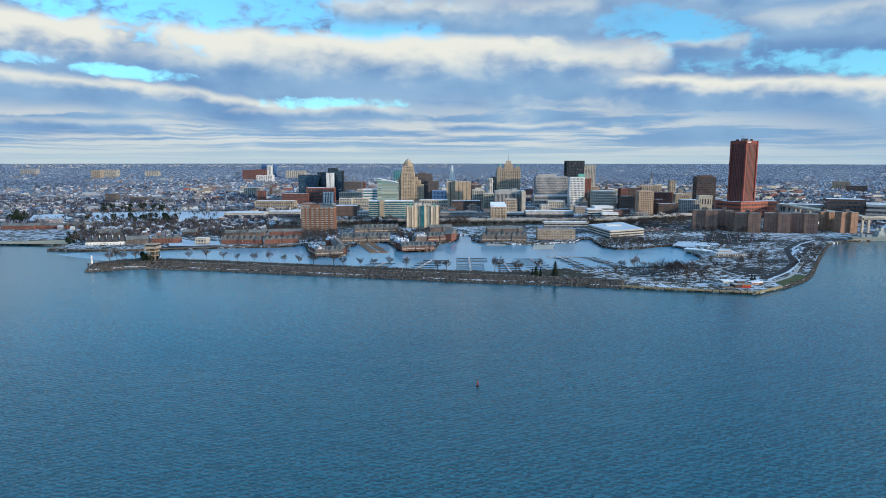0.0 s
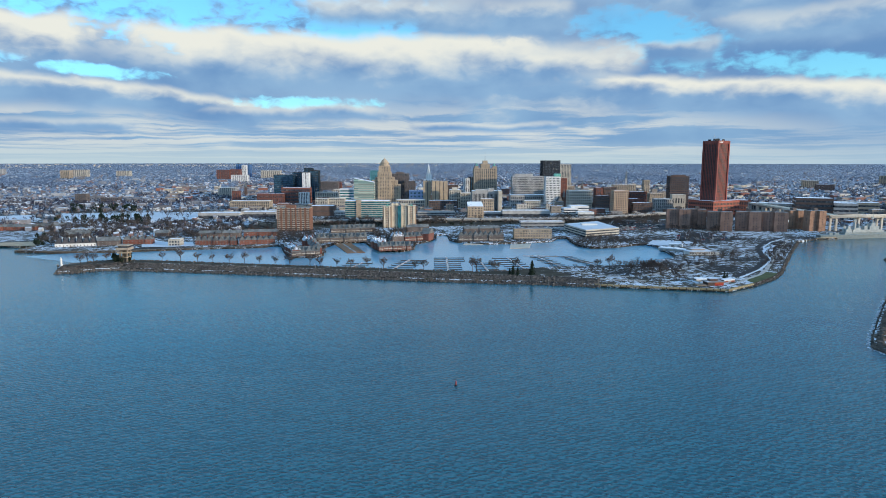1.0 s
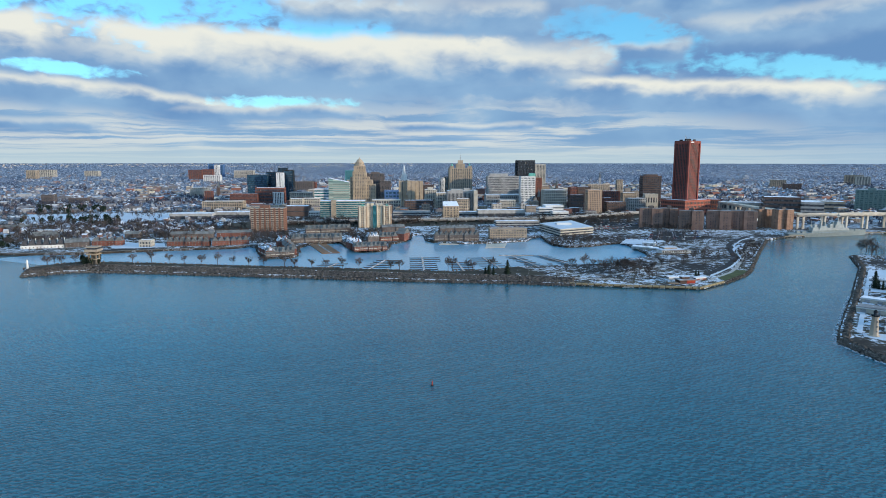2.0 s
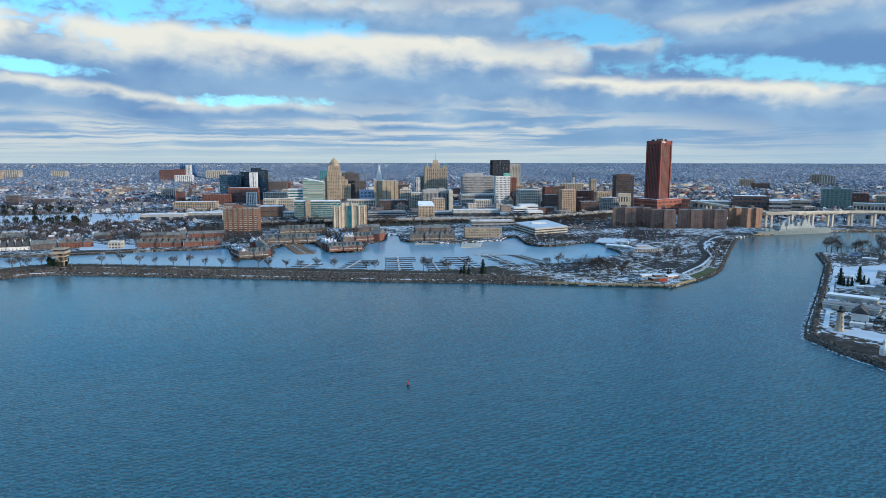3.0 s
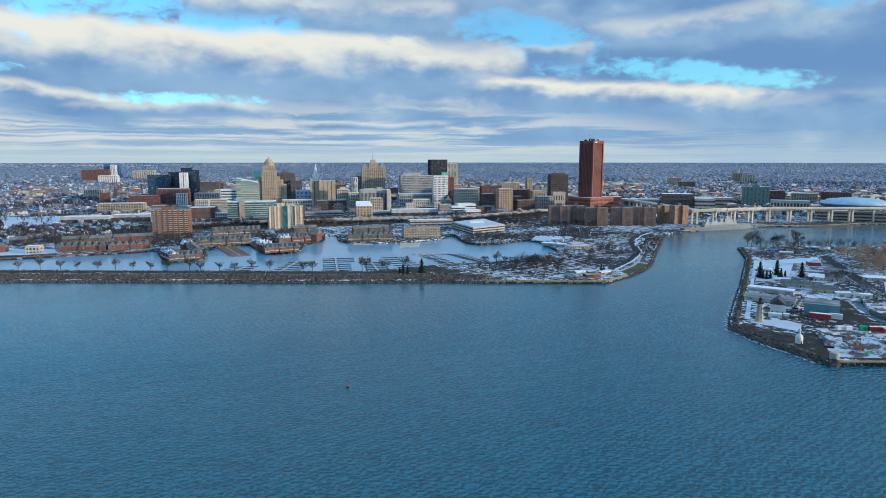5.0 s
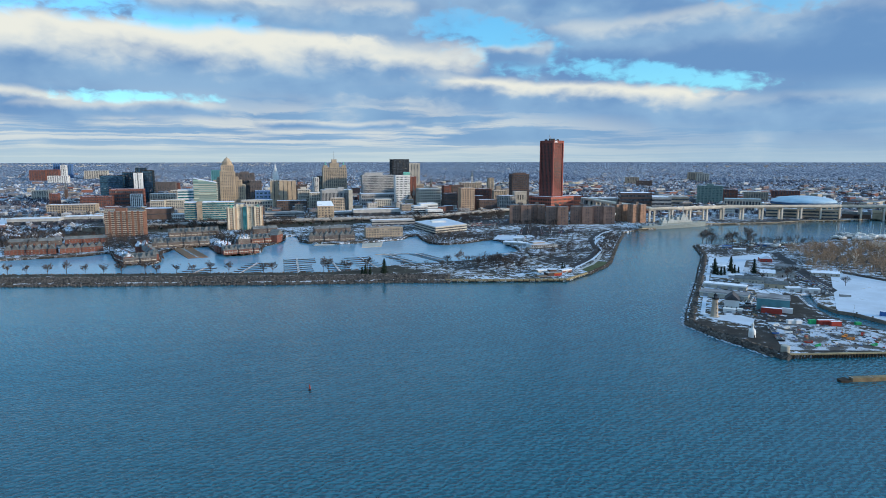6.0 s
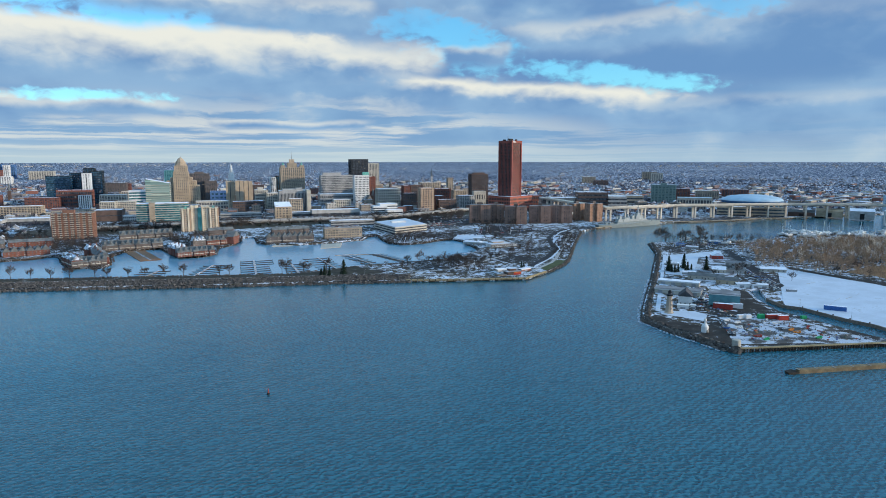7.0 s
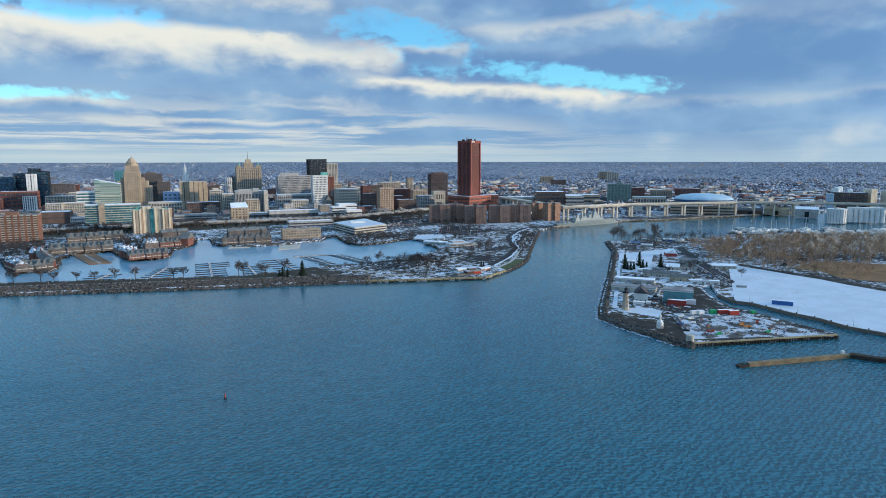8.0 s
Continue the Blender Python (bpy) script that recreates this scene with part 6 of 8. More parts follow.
# ---- the far city ----
def far_points(count, seed, r0, r1, a0, a1):
    """Random places over the plain, denser far out as streets crowd together in view."""
    rng = np.random.default_rng(seed)
    out = []
    while len(out) < count:
        r, a = r0 + (r1 - r0) * rng.random(), radians(rng.uniform(a0, a1))
        x, y = r * math.sin(a), r * math.cos(a)
        z = far_height(r)
        out.append((x, y, z, (125 - z) / 122.5, rng.random()))
    return out


FIELDS = [[(-703, 1244), (-826, 1489), (-659, 1520), (-466, 1535), (-430, 1394), (-550, 1266)], [(-852, 1293), (-927, 1428), (-881, 1458), (-788, 1343)], [(-653, 923), (-804, 1141), (-665, 1140), (-536, 922)]]
patch("snow_park", FIELDS[0], 2.5, SNOW, "open snow-covered park lawn")
patch("snow_park_small", FIELDS[1], 2.5, SNOW, "small snow-covered lawn")
patch("beach", [(-657, 929), (-554, 922), (-580, 975), (-628, 962), (-671, 949)], 2.5, SANDY, "tan sand and gravel beach", thick=.2)
patch("snow_shore", [(-671, 949), (-632, 969), (-588, 990), (-663, 1130), (-779, 1104)], 2.5, SLUSH, "snow-covered shore lawn")
patch("snow_quay", [(-397, 908), (-360, 908), (-327, 920), (-343, 960), (-380, 960), (-413, 988), (-419, 960)], 2.5, SNOW, "snow-covered quay lawn")


def far_houses(name, places, label, seed):
    rng = np.random.default_rng(seed)
    verts, faces, slot = [], [], []
    for x, y, z, s, u in places:
        big = u > 0.95
        w, d, h, rise = (rng.uniform(18, 45), rng.uniform(14, 26), rng.uniform(5, 11), 0.3) if big else (rng.uniform(4.5, 7), rng.uniform(6, 10), rng.uniform(3.5, 5.5), rng.uniform(1.8, 3))
        w, d, h, rise = w * s, d * s, h * s, rise * s
        a = rng.choice((0.12, 0.12 + math.pi / 2)) + rng.normal(0, .04)
        ca, sa = math.cos(a), math.sin(a)
        n = len(verts)
        for px, py, pz in ((-w, -d, -2), (w, -d, -2), (w, d, -2), (-w, d, -2), (-w, -d, h), (w, -d, h), (w, d, h), (-w, d, h), (0, -d, h + rise), (0, d, h + rise)):
            verts.append((x + (px * ca - py * sa) / 2, y + (px * sa + py * ca) / 2, z + pz))
        faces += [(n, n + 1, n + 5, n + 8, n + 4), (n + 1, n + 2, n + 6, n + 5), (n + 2, n + 3, n + 7, n + 9, n + 6), (n + 3, n, n + 4, n + 7), (n + 4, n + 8, n + 9, n + 7), (n + 8, n + 5, n + 6, n + 9)]
        slot += [0, 0, 0, 0, 1, 1]
    me = bpy.data.meshes.new(name)
    me.from_pydata(verts, [], faces)
    me.materials.append(HOUSE_WALLS)
    me.materials.append(HOUSE_ROOFS)
    me.polygons.foreach_set("material_index", slot)
    return tagged(part(name, me, None), label, "houses", kind="stuff")


def clear(p, downtown=True):
    x, y = p[0], p[1]
    if any(inside(f, x, y) for f in FIELDS):
        return False
    return not (downtown and -330 < x < 780 and 1080 < y < 1800) and not (x > 560 and y < 1120) and not (-330 < x < 780 and y < 1090)


near_town = [p for p in far_points(1000, 41, 1130, 1750, -42, 62) if clear(p)]
far_houses("town_houses", near_town, "small snow-roofed houses of the near streets", 42)
far_houses("inner_houses", [p for p in far_points(5200, 43, 1700, 3000, -42, 62) if clear(p)], "crowded houses and shops with patchy snowy roofs", 44)
far_houses("outer_houses", [p for p in far_points(6500, 45, 2900, 4780, -42, 62) if noise.noise((p[0] * .0026, p[1] * .0014, 5.0)) < 0.12], "far suburban houses with pale and dark roofs", 46)
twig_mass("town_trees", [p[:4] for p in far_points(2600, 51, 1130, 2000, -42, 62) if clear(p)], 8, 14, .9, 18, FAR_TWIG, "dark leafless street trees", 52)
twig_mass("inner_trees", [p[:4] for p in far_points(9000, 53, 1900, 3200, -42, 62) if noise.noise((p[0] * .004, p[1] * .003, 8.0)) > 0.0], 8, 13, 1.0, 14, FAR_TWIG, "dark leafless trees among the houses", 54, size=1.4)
twig_mass("horizon_woods", [p[:4] for p in far_points(3500, 151, 4350, 4840, -42, 62)], 12, 20, 1.6, 9, HAZY_WOODS, "far woods on the skyline with blue haze in their colour", 152, size=2.4)
twig_mass("outer_trees", [p[:4] for p in far_points(15000, 55, 3000, 4830, -42, 62) if noise.noise((p[0] * .0026, p[1] * .0014, 5.0)) > 0.02], 8, 13, 1.4, 10, HAZY_WOODS, "far leafless woods with blue haze in their colour", 56, size=2.4)
# the sunlit strip on the horizon is given by pale wall colour
far_houses("pale_far_blocks", [(x, y, z, s, 0.97) for x, y, z, s, _ in far_points(380, 57, 4400, 4820, -40, 2)], "far pale blocks near the horizon with sunlight in their colour", 58).data.materials[0] = SUNNY
# tan walls stand in for the sunlit strip on the right
far_houses("tan_far_blocks", [(x, y, z, s, 0.97) for x, y, z, s, _ in far_points(120, 59, 4300, 4650, 38, 62)], "far tan sheds coloured to stand for a sunlit horizon strip", 60).data.materials[0] = SANDSTONE


def fringe(name, poly, count, seed, label):
    """Low warehouses and shops with flat snowy roofs between the downtown and the far streets."""
    spots = [(x, y, far_height(math.hypot(x, y)), (125 - far_height(math.hypot(x, y))) / 122.5, 0.97) for x, y, _, _ in scatter(poly, count, seed)]
    ob = far_houses(name, spots, label, seed)
    ob.data.materials[0] = FRINGE_WALLS


FRINGE_WALLS = many("warehouse_walls", [(0.48, 0.41, 0.31), (0.26, 0.11, 0.08), (0.58, 0.56, 0.51), (0.26, 0.13, 0.10), (0.16, 0.16, 0.17), (0.62, 0.55, 0.43), (0.30, 0.25, 0.20)])
fringe("mill_town", [(1382, 1261), (1571, 1141), (2101, 1530), (1927, 1763)], 100, 121, "low tan and rust-red warehouses round the mills")
fringe("south_shops", [(1124, 1681), (1398, 1511), (1703, 1580), (2011, 1867), (1407, 2107)], 150, 122, "low brick shops and warehouses behind the arena")
fringe("east_shops", [(538, 2181), (840, 2109), (1111, 1954), (1462, 2577), (690, 2804)], 190, 123, "low brick shops with snowy flat roofs")
fringe("west_shops", [(-771, 1900), (-460, 1949), (-275, 2305), (-351, 2946), (-1105, 2729)], 80, 124, "low brick shops with snowy flat roofs")
fringe("mid_shops", [(-296, 2305), (574, 2329), (719, 2922), (-378, 2946)], 60, 125, "low brick shops with snowy flat roofs")


def infill(name, poly, count, seed, h_lo, h_hi, label):
    """Ordinary small town buildings packed between the large ones: walls with rows of windows, parapets and snowy roofs."""
    rng = random.Random(seed)
    bm = bmesh.new()
    taken, tries = list(FOOTPRINTS), 0
    xs, ys = [p[0] for p in poly], [p[1] for p in poly]
    while count and tries < 6000:
        tries += 1
        x, y = rng.uniform(min(xs), max(xs)), rng.uniform(min(ys), max(ys))
        w, d, h = rng.uniform(12, 34), rng.uniform(11, 22), h_lo + (h_hi - h_lo) * rng.random() ** 1.6
        if not inside(poly, x, y) or any(abs(x - a) < b + w / 2 and abs(y - c) < e + d / 2 for a, c, b, e in taken):
            continue
        taken.append((x, y, w / 2 + 1, d / 2 + 1))
        count -= 1
        z = far_height(math.hypot(x, y)) - .5
        m = pose(x, y, z, 0, 0, rng.choice((0, 0, -4, 6)))
        box(bm, -w / 2, w / 2, -d / 2, d / 2, 0, h, m, 0)
        box(bm, -w / 2 + .5, w / 2 - .5, -d / 2 + .5, d / 2 - .5, h - .1, h + .35, m, 1)
        if rng.random() < .6:
            a, b = rng.uniform(-w * .25, w * .2), rng.uniform(-d * .2, d * .2)
            box(bm, a - 2.5, a + 2.5, b - 2, b + 2, h + .3, h + rng.uniform(1.8, 3.5), m, 0)
        floors, cols, side = max(1, int(h / 3.6)), max(2, int(w / rng.uniform(2.8, 4.0))), max(2, int(d / 3.6))
        tall = rng.uniform(1.4, 2.3)
        for f in range(floors):
            z0 = 1.2 + f * (h - 1) / floors
            for i in range(cols):
                c = -w / 2 + w * (i + .5) / cols
                box(bm, c - .75, c + .75, -d / 2 - .06, -d / 2 + .1, z0, z0 + tall, m, 2)
            for i in range(side):
                c, e = -d / 2 + d * (i + .5) / side, -1 if x > 0 else 1
                box(bm, e * w / 2 - .08, e * w / 2 + .08, c - .7, c + .7, z0, z0 + tall, m, 2)
    tagged(part(name, bm, (TOWN_WALLS, HOUSE_ROOFS, GLASS_DARK)), label, "buildings", kind="stuff")


TOWN_WALLS = many("town_walls", [(0.40, 0.35, 0.28), (0.21, 0.10, 0.075), (0.50, 0.47, 0.42), (0.27, 0.14, 0.10), (0.17, 0.17, 0.18), (0.55, 0.48, 0.37), (0.30, 0.25, 0.20), (0.36, 0.36, 0.36), (0.14, 0.10, 0.09)])
infill("downtown_buildings", [(-430, 1420), (-330, 1330), (-60, 1420), (560, 1400), (760, 1480), (800, 1800), (-430, 1800)], 150, 131, 6, 21, "small stone and brick downtown buildings with snowy roofs")
infill("back_street_buildings", [(-500, 1800), (860, 1800), (860, 2300), (-560, 2300)], 150, 132, 8, 30, "mid-rise brick and stone buildings behind the downtown")
infill("riverside_buildings", [(760, 1230), (1080, 1130), (1400, 1450), (900, 1750), (800, 1560)], 60, 133, 5, 17, "low brick and concrete buildings near the river")
SHORE_TOWN = [(-700, 1130), (-470, 1035), (-440, 1060), (-300, 1060), (-310, 1230), (-560, 1235)]
far_houses("shore_houses", [(x, y, LAND, 1.0, .4) for x, y, _, _ in scatter(SHORE_TOWN, 150, 134)], "small snow-roofed houses behind the shore", 135)
grove("shore_trees", scatter(SHORE_TOWN, 190, 136), 6, 11, TWIG, "dark leafless trees among the shore houses", 137, limbs=9, spread=.42, thick=2.6)


VERGE = [(-330, 1130), (-200, 1160), (60, 1180), (160, 1215), (250, 1210), (345, 1165), (400, 1290), (520, 1310), (700, 1400), (700, 1490), (500, 1425), (240, 1325), (-260, 1300), (-340, 1260)]
patch("verge", VERGE, 2.5, DARK_GRASS, "dark rough grass with thin snow beside the expressway", thick=.1)
grove("verge_trees", scatter([(-320, 1150), (60, 1195), (160, 1222), (345, 1190), (500, 1340), (360, 1262), (98, 1245), (-150, 1226), (-245, 1204)], 170, 145) + scatter([(-260, 1240), (98, 1282), (365, 1306), (520, 1400), (240, 1330), (-260, 1300)], 150, 146), 5, 11, TWIG, "dark leafless thicket along the expressway", 147, limbs=9, spread=.45, thick=3.0)
twig_mass("verge_evergreens", scatter([(-300, 1170), (340, 1200), (480, 1340), (-250, 1215)], 60, 148), 4, 8, .8, 44, NEEDLE, "dark evergreen bushes along the expressway", 149, "shrubs")


grove("lawn_trees", scatter(FIELDS[0], 70, 153) + scatter([(-690, 1140), (-420, 1150), (-420, 1260), (-700, 1250)], 120, 154), 8, 14, TWIG, "leafless trees round the snowy park", 155, limbs=9, spread=.42, thick=2.4)


def car_park(name, rows, seed, label):
    """Rows of parked cars, each a rounded body under a narrower glass cabin."""
    rng = random.Random(seed)
    bm = bmesh.new()
    for p, q in rows:
        turn = math.degrees(math.atan2(q[1] - p[1], q[0] - p[0])) + 90
        for x, y, _ in along_line([p, q], 2.9):
            if rng.random() < .72:
                m = pose(x, y, LAND + .12, 0, 0, turn + rng.uniform(-4, 4))
                l = rng.uniform(2.1, 2.6)
                for slot, z0, z1, a0, a1, a2, a3, w0, w1 in ((0, .3, 1.0, -l, l, -l + .1, l - .15, .92, .88), (1, .98, 1.55, -l * .72, l * .45, -l * .5, l * .2, .84, .66)):
                    v = [bm.verts.new(m @ Vector(c)) for c in ((a0, -w0, z0), (a1, -w0, z0), (a1, w0, z0), (a0, w0, z0), (a2, -w1, z1), (a3, -w1, z1), (a3, w1, z1), (a2, w1, z1))]
                    for f in ((4, 5, 6, 7), (0, 1, 5, 4), (1, 2, 6, 5), (2, 3, 7, 6), (3, 0, 4, 7)):
                        bm.faces.new([v[i] for i in f]).material_index = slot
    tagged(part(name, bm, (CAR_PAINT, GLASS_DARK)), label, "parked cars", kind="stuff")


car_park("office_parked_cars", [((345, 1098), (420, 1126)), ((352, 1112), (440, 1146)), ((362, 1132), (455, 1168)), ((372, 1152), (465, 1188)), ((392, 1222), (492, 1258))], 141, "rows of parked cars behind the office")
car_park("park_parked_cars", [((400, 962), (440, 1050)), ((412, 956), (455, 1052)), ((434, 946), (478, 1052)), ((446, 944), (494, 1050)), ((466, 950), (512, 1040))], 142, "rows of parked cars in the park's parking lot")
car_park("street_parked_cars", [((-160, 1318), (-40, 1330)), ((-10, 1378), (90, 1384)), ((-130, 1300), (-20, 1312)), ((20, 1318), (110, 1324))], 143, "parked cars beside the expressway")


# ---- the river mouth and the coast station ----
patch("arena_lots", [(735, 1110), (1045, 1068), (1300, 1060), (1560, 1190), (1420, 1420), (1150, 1560), (820, 1330)], 2.5, SLUSH, "snowy parking lots and streets round the arena", "ground", .1)
def dome_arena():
    x, y, w, h = 1107, 1088, 127, 28
    b = thing("arena", x + 37, y + 47, LAND - 0.5, -45, "sports arena with shallow pale blue dome roof", "arena")
    r = w / 2
    bm = bmesh.new()
    lathe(bm, ((r * .96, 0), (r * .96, h), (r, h + .5), (r, h + 2)), 40)
    part("wall", bm, SANDY, b)
    bm = bmesh.new()
    lathe(bm, [(r * 1.02 * math.cos(t), h + 2 + 13 * math.sin(t)) for t in (0, .15, .35, .6, .85, 1.1, 1.3, 1.5)], 40)
    part("roof", bm, TIN_ROOF, b)
    bm = bmesh.new()
    lathe(bm, ((r * 1.0, h - 3), (r * 1.025, h - 2.5), (r * 1.025, h + 1.6), (r, h + 2)), 40)
    part("rim", bm, RIM_BLUE, b)
    me = mesh_of(boxed(-5, 5, -0.4, 0.4, 0, h * .55), GLASS_BLUE)
    for i in range(10):
        a = radians(-140 + 15 * i)
        part("window", me, None, b).matrix_basis = pose(r * .965 * math.cos(a), r * .965 * math.sin(a), h * .2, 0, 0, math.degrees(a) + 90)


dome_arena()
block(1180, 1489, 67, 50, 30, -38, "green glass hotel block with pale penthouse", HOTEL_GREEN, glazing("green_hotel_glass", (0.07, 0.115, 0.105), 0.01), floors=11, cols=7, spandrel=0.4, pier=0.35, tops=((0, 0, 18, 10, 5),), name="hotel", category="hotel")
block(1262, 1510, 42, 37, 26, -40, "red brick warehouse block", BRICK_RED, cols=6)
block(1113, 1285, 82, 26, 36, -40, "long hall with snowy pale blue roof", PALE, floors=2, cols=12, roof=TIN_ROOF)
block(1527, 1583, 77, 27, 26, -40, "red brick loft row downtown", BRICK_RED, cols=10)
block(1405, 1569, 67, 25, 26, -40, "tan brick low factory row", TAN_BRICK, cols=10)
block(1002, 1415, 91, 27, 40, -30, "long tan concrete ramp building", SANDSTONE, floors=3, cols=0, spandrel=0.55)
block(1914, 2521, 66, 35, 26, -30, "beige far factory block", TAN_BRICK, cols=6)
block(1895, 2442, 51, 34, 22, -30, "pale far tower block", PALE, cols=5)
block(1075, 1069, 132, 19, 20, -42, "low dark lobby building under the viaduct", SANDSTONE, GLASS_DARK, floors=3, cols=0, spandrel=0.5)


def long_shed(x, y, w, h, yaw, label, roof, wall):
    b = thing("harbour_shed", x, y, LAND - 0.5, yaw, label, "shed")
    part("wall", boxed(-w / 2, w / 2, -14, 14, 0, h), wall, b)
    bm = bmesh.new()
    gable(bm, -w / 2, w / 2, -14, 14, h - .05, h + 5, over=.6)
    part("roof", bm, roof, b)
    part("door", boxed(-4, 4, -14.15, -13.9, 0, h * .7), BLACK_METAL, b)


long_shed(1229, 1006, 49, 13, -50, "long pale-roofed shed on the river bank", SANDY, SANDY)
long_shed(1187, 1039, 51, 9, -50, "dark timber shed on the river bank", SLATE, BRICK_DARK)
long_shed(1241, 942, 42, 17, -50, "white-roofed harbour shed beside the river", ROOF_SNOW, CONCRETE)


def silo_group(x, y, w, h, n, label, material, name="grain_elevator", head=True):
    b = thing(name, x, y, LAND - 0.5, -45, label, "grain elevator")
    r = w / n / 2
    bm = bmesh.new()
    lathe(bm, ((r, 0), (r, h)), 14)
    me = mesh_of(bm, material)
    for i in range(n):
        for k in range(2):
            part("silo", me, None, b).location = (-w / 2 + r + i * 2 * r, k * 2 * r, 0)
    part("gallery", boxed(-w / 2, w / 2, -r * .6, r * 2.6, h - .1, h + 4), material, b)
    if head:
        part("head_house", boxed(-w / 2, -w / 2 + w * .3, -r, r * 3, h, h + 14), material, b)


def grain_store(x, y):
    """One wide whitewashed silo with casting ribs and a low cap."""
    b = thing("grain_store", x, y, LAND - .5, 0, "wide whitewashed concrete grain silo catching the sun", "grain elevator")
    bm = bmesh.new()
    lathe(bm, ((17, 0), (17, 27), (16.2, 27.6), (15.5, 27.6)), 28)
    part("shell", bm, WHITE, b)
    rib = mesh_of(boxed(-.4, .4, -.35, .35, 0, 26.5), CONCRETE)
    for i in range(20):
        t = 6.2832 * i / 20
        part("rib", rib, None, b).matrix_basis = pose(17 * math.cos(t), 17 * math.sin(t), 0, 0, 0, math.degrees(t) + 90)
    part("hatch_house", boxed(-5, 5, -3, 3, 27.5, 29.5), CONCRETE, b)


grain_store(1178, 830)
silo_group(1236, 811, 62, 25, 7, "row of whitewashed concrete grain silos", WHITE, head=False)
mill = block(1521, 1042, 72, 40, 40, -45, "dark brown brick flour mill with white roof tanks", BRICK_DARK, cols=14, name="mill", category="mill")
for px, py, r, h in ((-26, -6, 7, 13), (-18, 4, 6, 15), (-34, 2, 5, 9), (4, 6, 5, 8)):
    bm = bmesh.new()
    lathe(bm, ((r, 0), (r, h * .8), (r * .6, h), (.2, h * 1.05)), 12)
    part("roof_tank", bm, WHITE, mill, "white round tank").location = (px, py, 40)
block(1577, 1020, 18, 48, 24, -10, "tan concrete mill tower with sunlight in its colour", SUNNY, cols=3, spandrel=.8, pier=.75, name="mill_tower", category="mill")
silo_group(1645, 992, 90, 30, 8, "pale blue-grey grain silos", PALE)
block(1477, 1060, 14, 37, 20, -45, "pale blue mill annex", TIN_ROOF, cols=3, spandrel=.8, name="mill_annex", category="mill")


HAZE_GREY = surface("haze_grey_paint", (0.36, 0.39, 0.38), 0.6, 0.15, 0.2, 2.0, 0.08)


def warship():
    p, q = (640.9, 982.5), (798.5, 1006.7)
    ln, a = math.hypot(q[0] - p[0], q[1] - p[1]), math.atan2(q[1] - p[1], q[0] - p[0])
    b = thing("museum_ship", (p[0] + q[0]) / 2, (p[1] + q[1]) / 2 + 6, 0, math.degrees(a), "grey museum warship moored at the quay", "ship")
    half = [(-ln / 2, 5.5), (-ln * .4, 8), (0, 9), (ln * .25, 7.5), (ln * .4, 4.0), (ln / 2, 0.3)]
    bm = bmesh.new()
    deck = [bm.verts.new((x, s * w, 6.5 + max(0, x) * .03)) for s in (-1, 1) for x, w in (half if s < 0 else half[::-1])]
    keel = [bm.verts.new((x * .96, s * w * .8, -1.0)) for s in (-1, 1) for x, w in (half if s < 0 else half[::-1])]
    k = len(deck)
    for i in range(k):
        bm.faces.new((keel[i], keel[(i + 1) % k], deck[(i + 1) % k], deck[i]))
    bm.faces.new(deck)
    bm.faces.new(keel[::-1])
    part("hull", bm, NAVY_GREY, b)
    for x0, x1, w, z0, z1 in ((-ln * .22, ln * .26, 5.5, 6.5, 10), (-ln * .12, ln * .2, 4.5, 10, 14), (ln * .08, ln * .19, 4, 14, 19), (-ln * .1, -ln * .02, 3.5, 14, 17), (ln * .1, ln * .15, 3, 19, 24), (-ln * .2, -ln * .13, 4.5, 10, 15), (ln * .2, ln * .25, 4.5, 10, 13), (-ln * .17, -ln * .14, 2.5, 15, 20), (ln * .02, ln * .05, 3, 14, 20)):
        part("deckhouse", boxed(x0, x1, -w, w, z0, z1), NAVY_GREY if z0 < 10 else HAZE_GREY, b)
    for x in (-ln * .04, ln * .06):
        bm = bmesh.new()
        lathe(bm, ((2.6, 13), (2.3, 23), (2.5, 23.5)), 12, x, 0)
        part("funnel", bm, NAVY_GREY, b)
    for x, z, top in ((ln * .13, 22, 40), (-ln * .08, 16, 36), (-ln * .2, 10, 26)):
        bm = bmesh.new()
        lathe(bm, ((1.5, z), (0.5, top - 5), (0.2, top)), 6, x, 0)
        box(bm, x - .3, x + .3, -4, 4, top - 6, top - 5.4)
        box(bm, x - 2.5, x + 2.5, -.3, .3, top - 9, top - 6.5)
        part("mast", bm, HAZE_GREY, b)
    for x, z in ((ln * .3, 7.5), (ln * .36, 7.8), (-ln * .3, 6.5)):
        t = part("gun_turret", boxed(x - 4, x + 4, -3.5, 3.5, z - 1, z + 2.6), NAVY_GREY, b)
        for s in (-1, 0, 1):
            part("gun_barrel", boxed(x + 4, x + 12, s * 1.6 - .25, s * 1.6 + .25, z + 1, z + 1.5), NAVY_GREY, t)
    part("missile_launcher", boxed(-ln * .38, -ln * .34, -2, 2, 6.4, 10), NAVY_GREY, b)


warship()


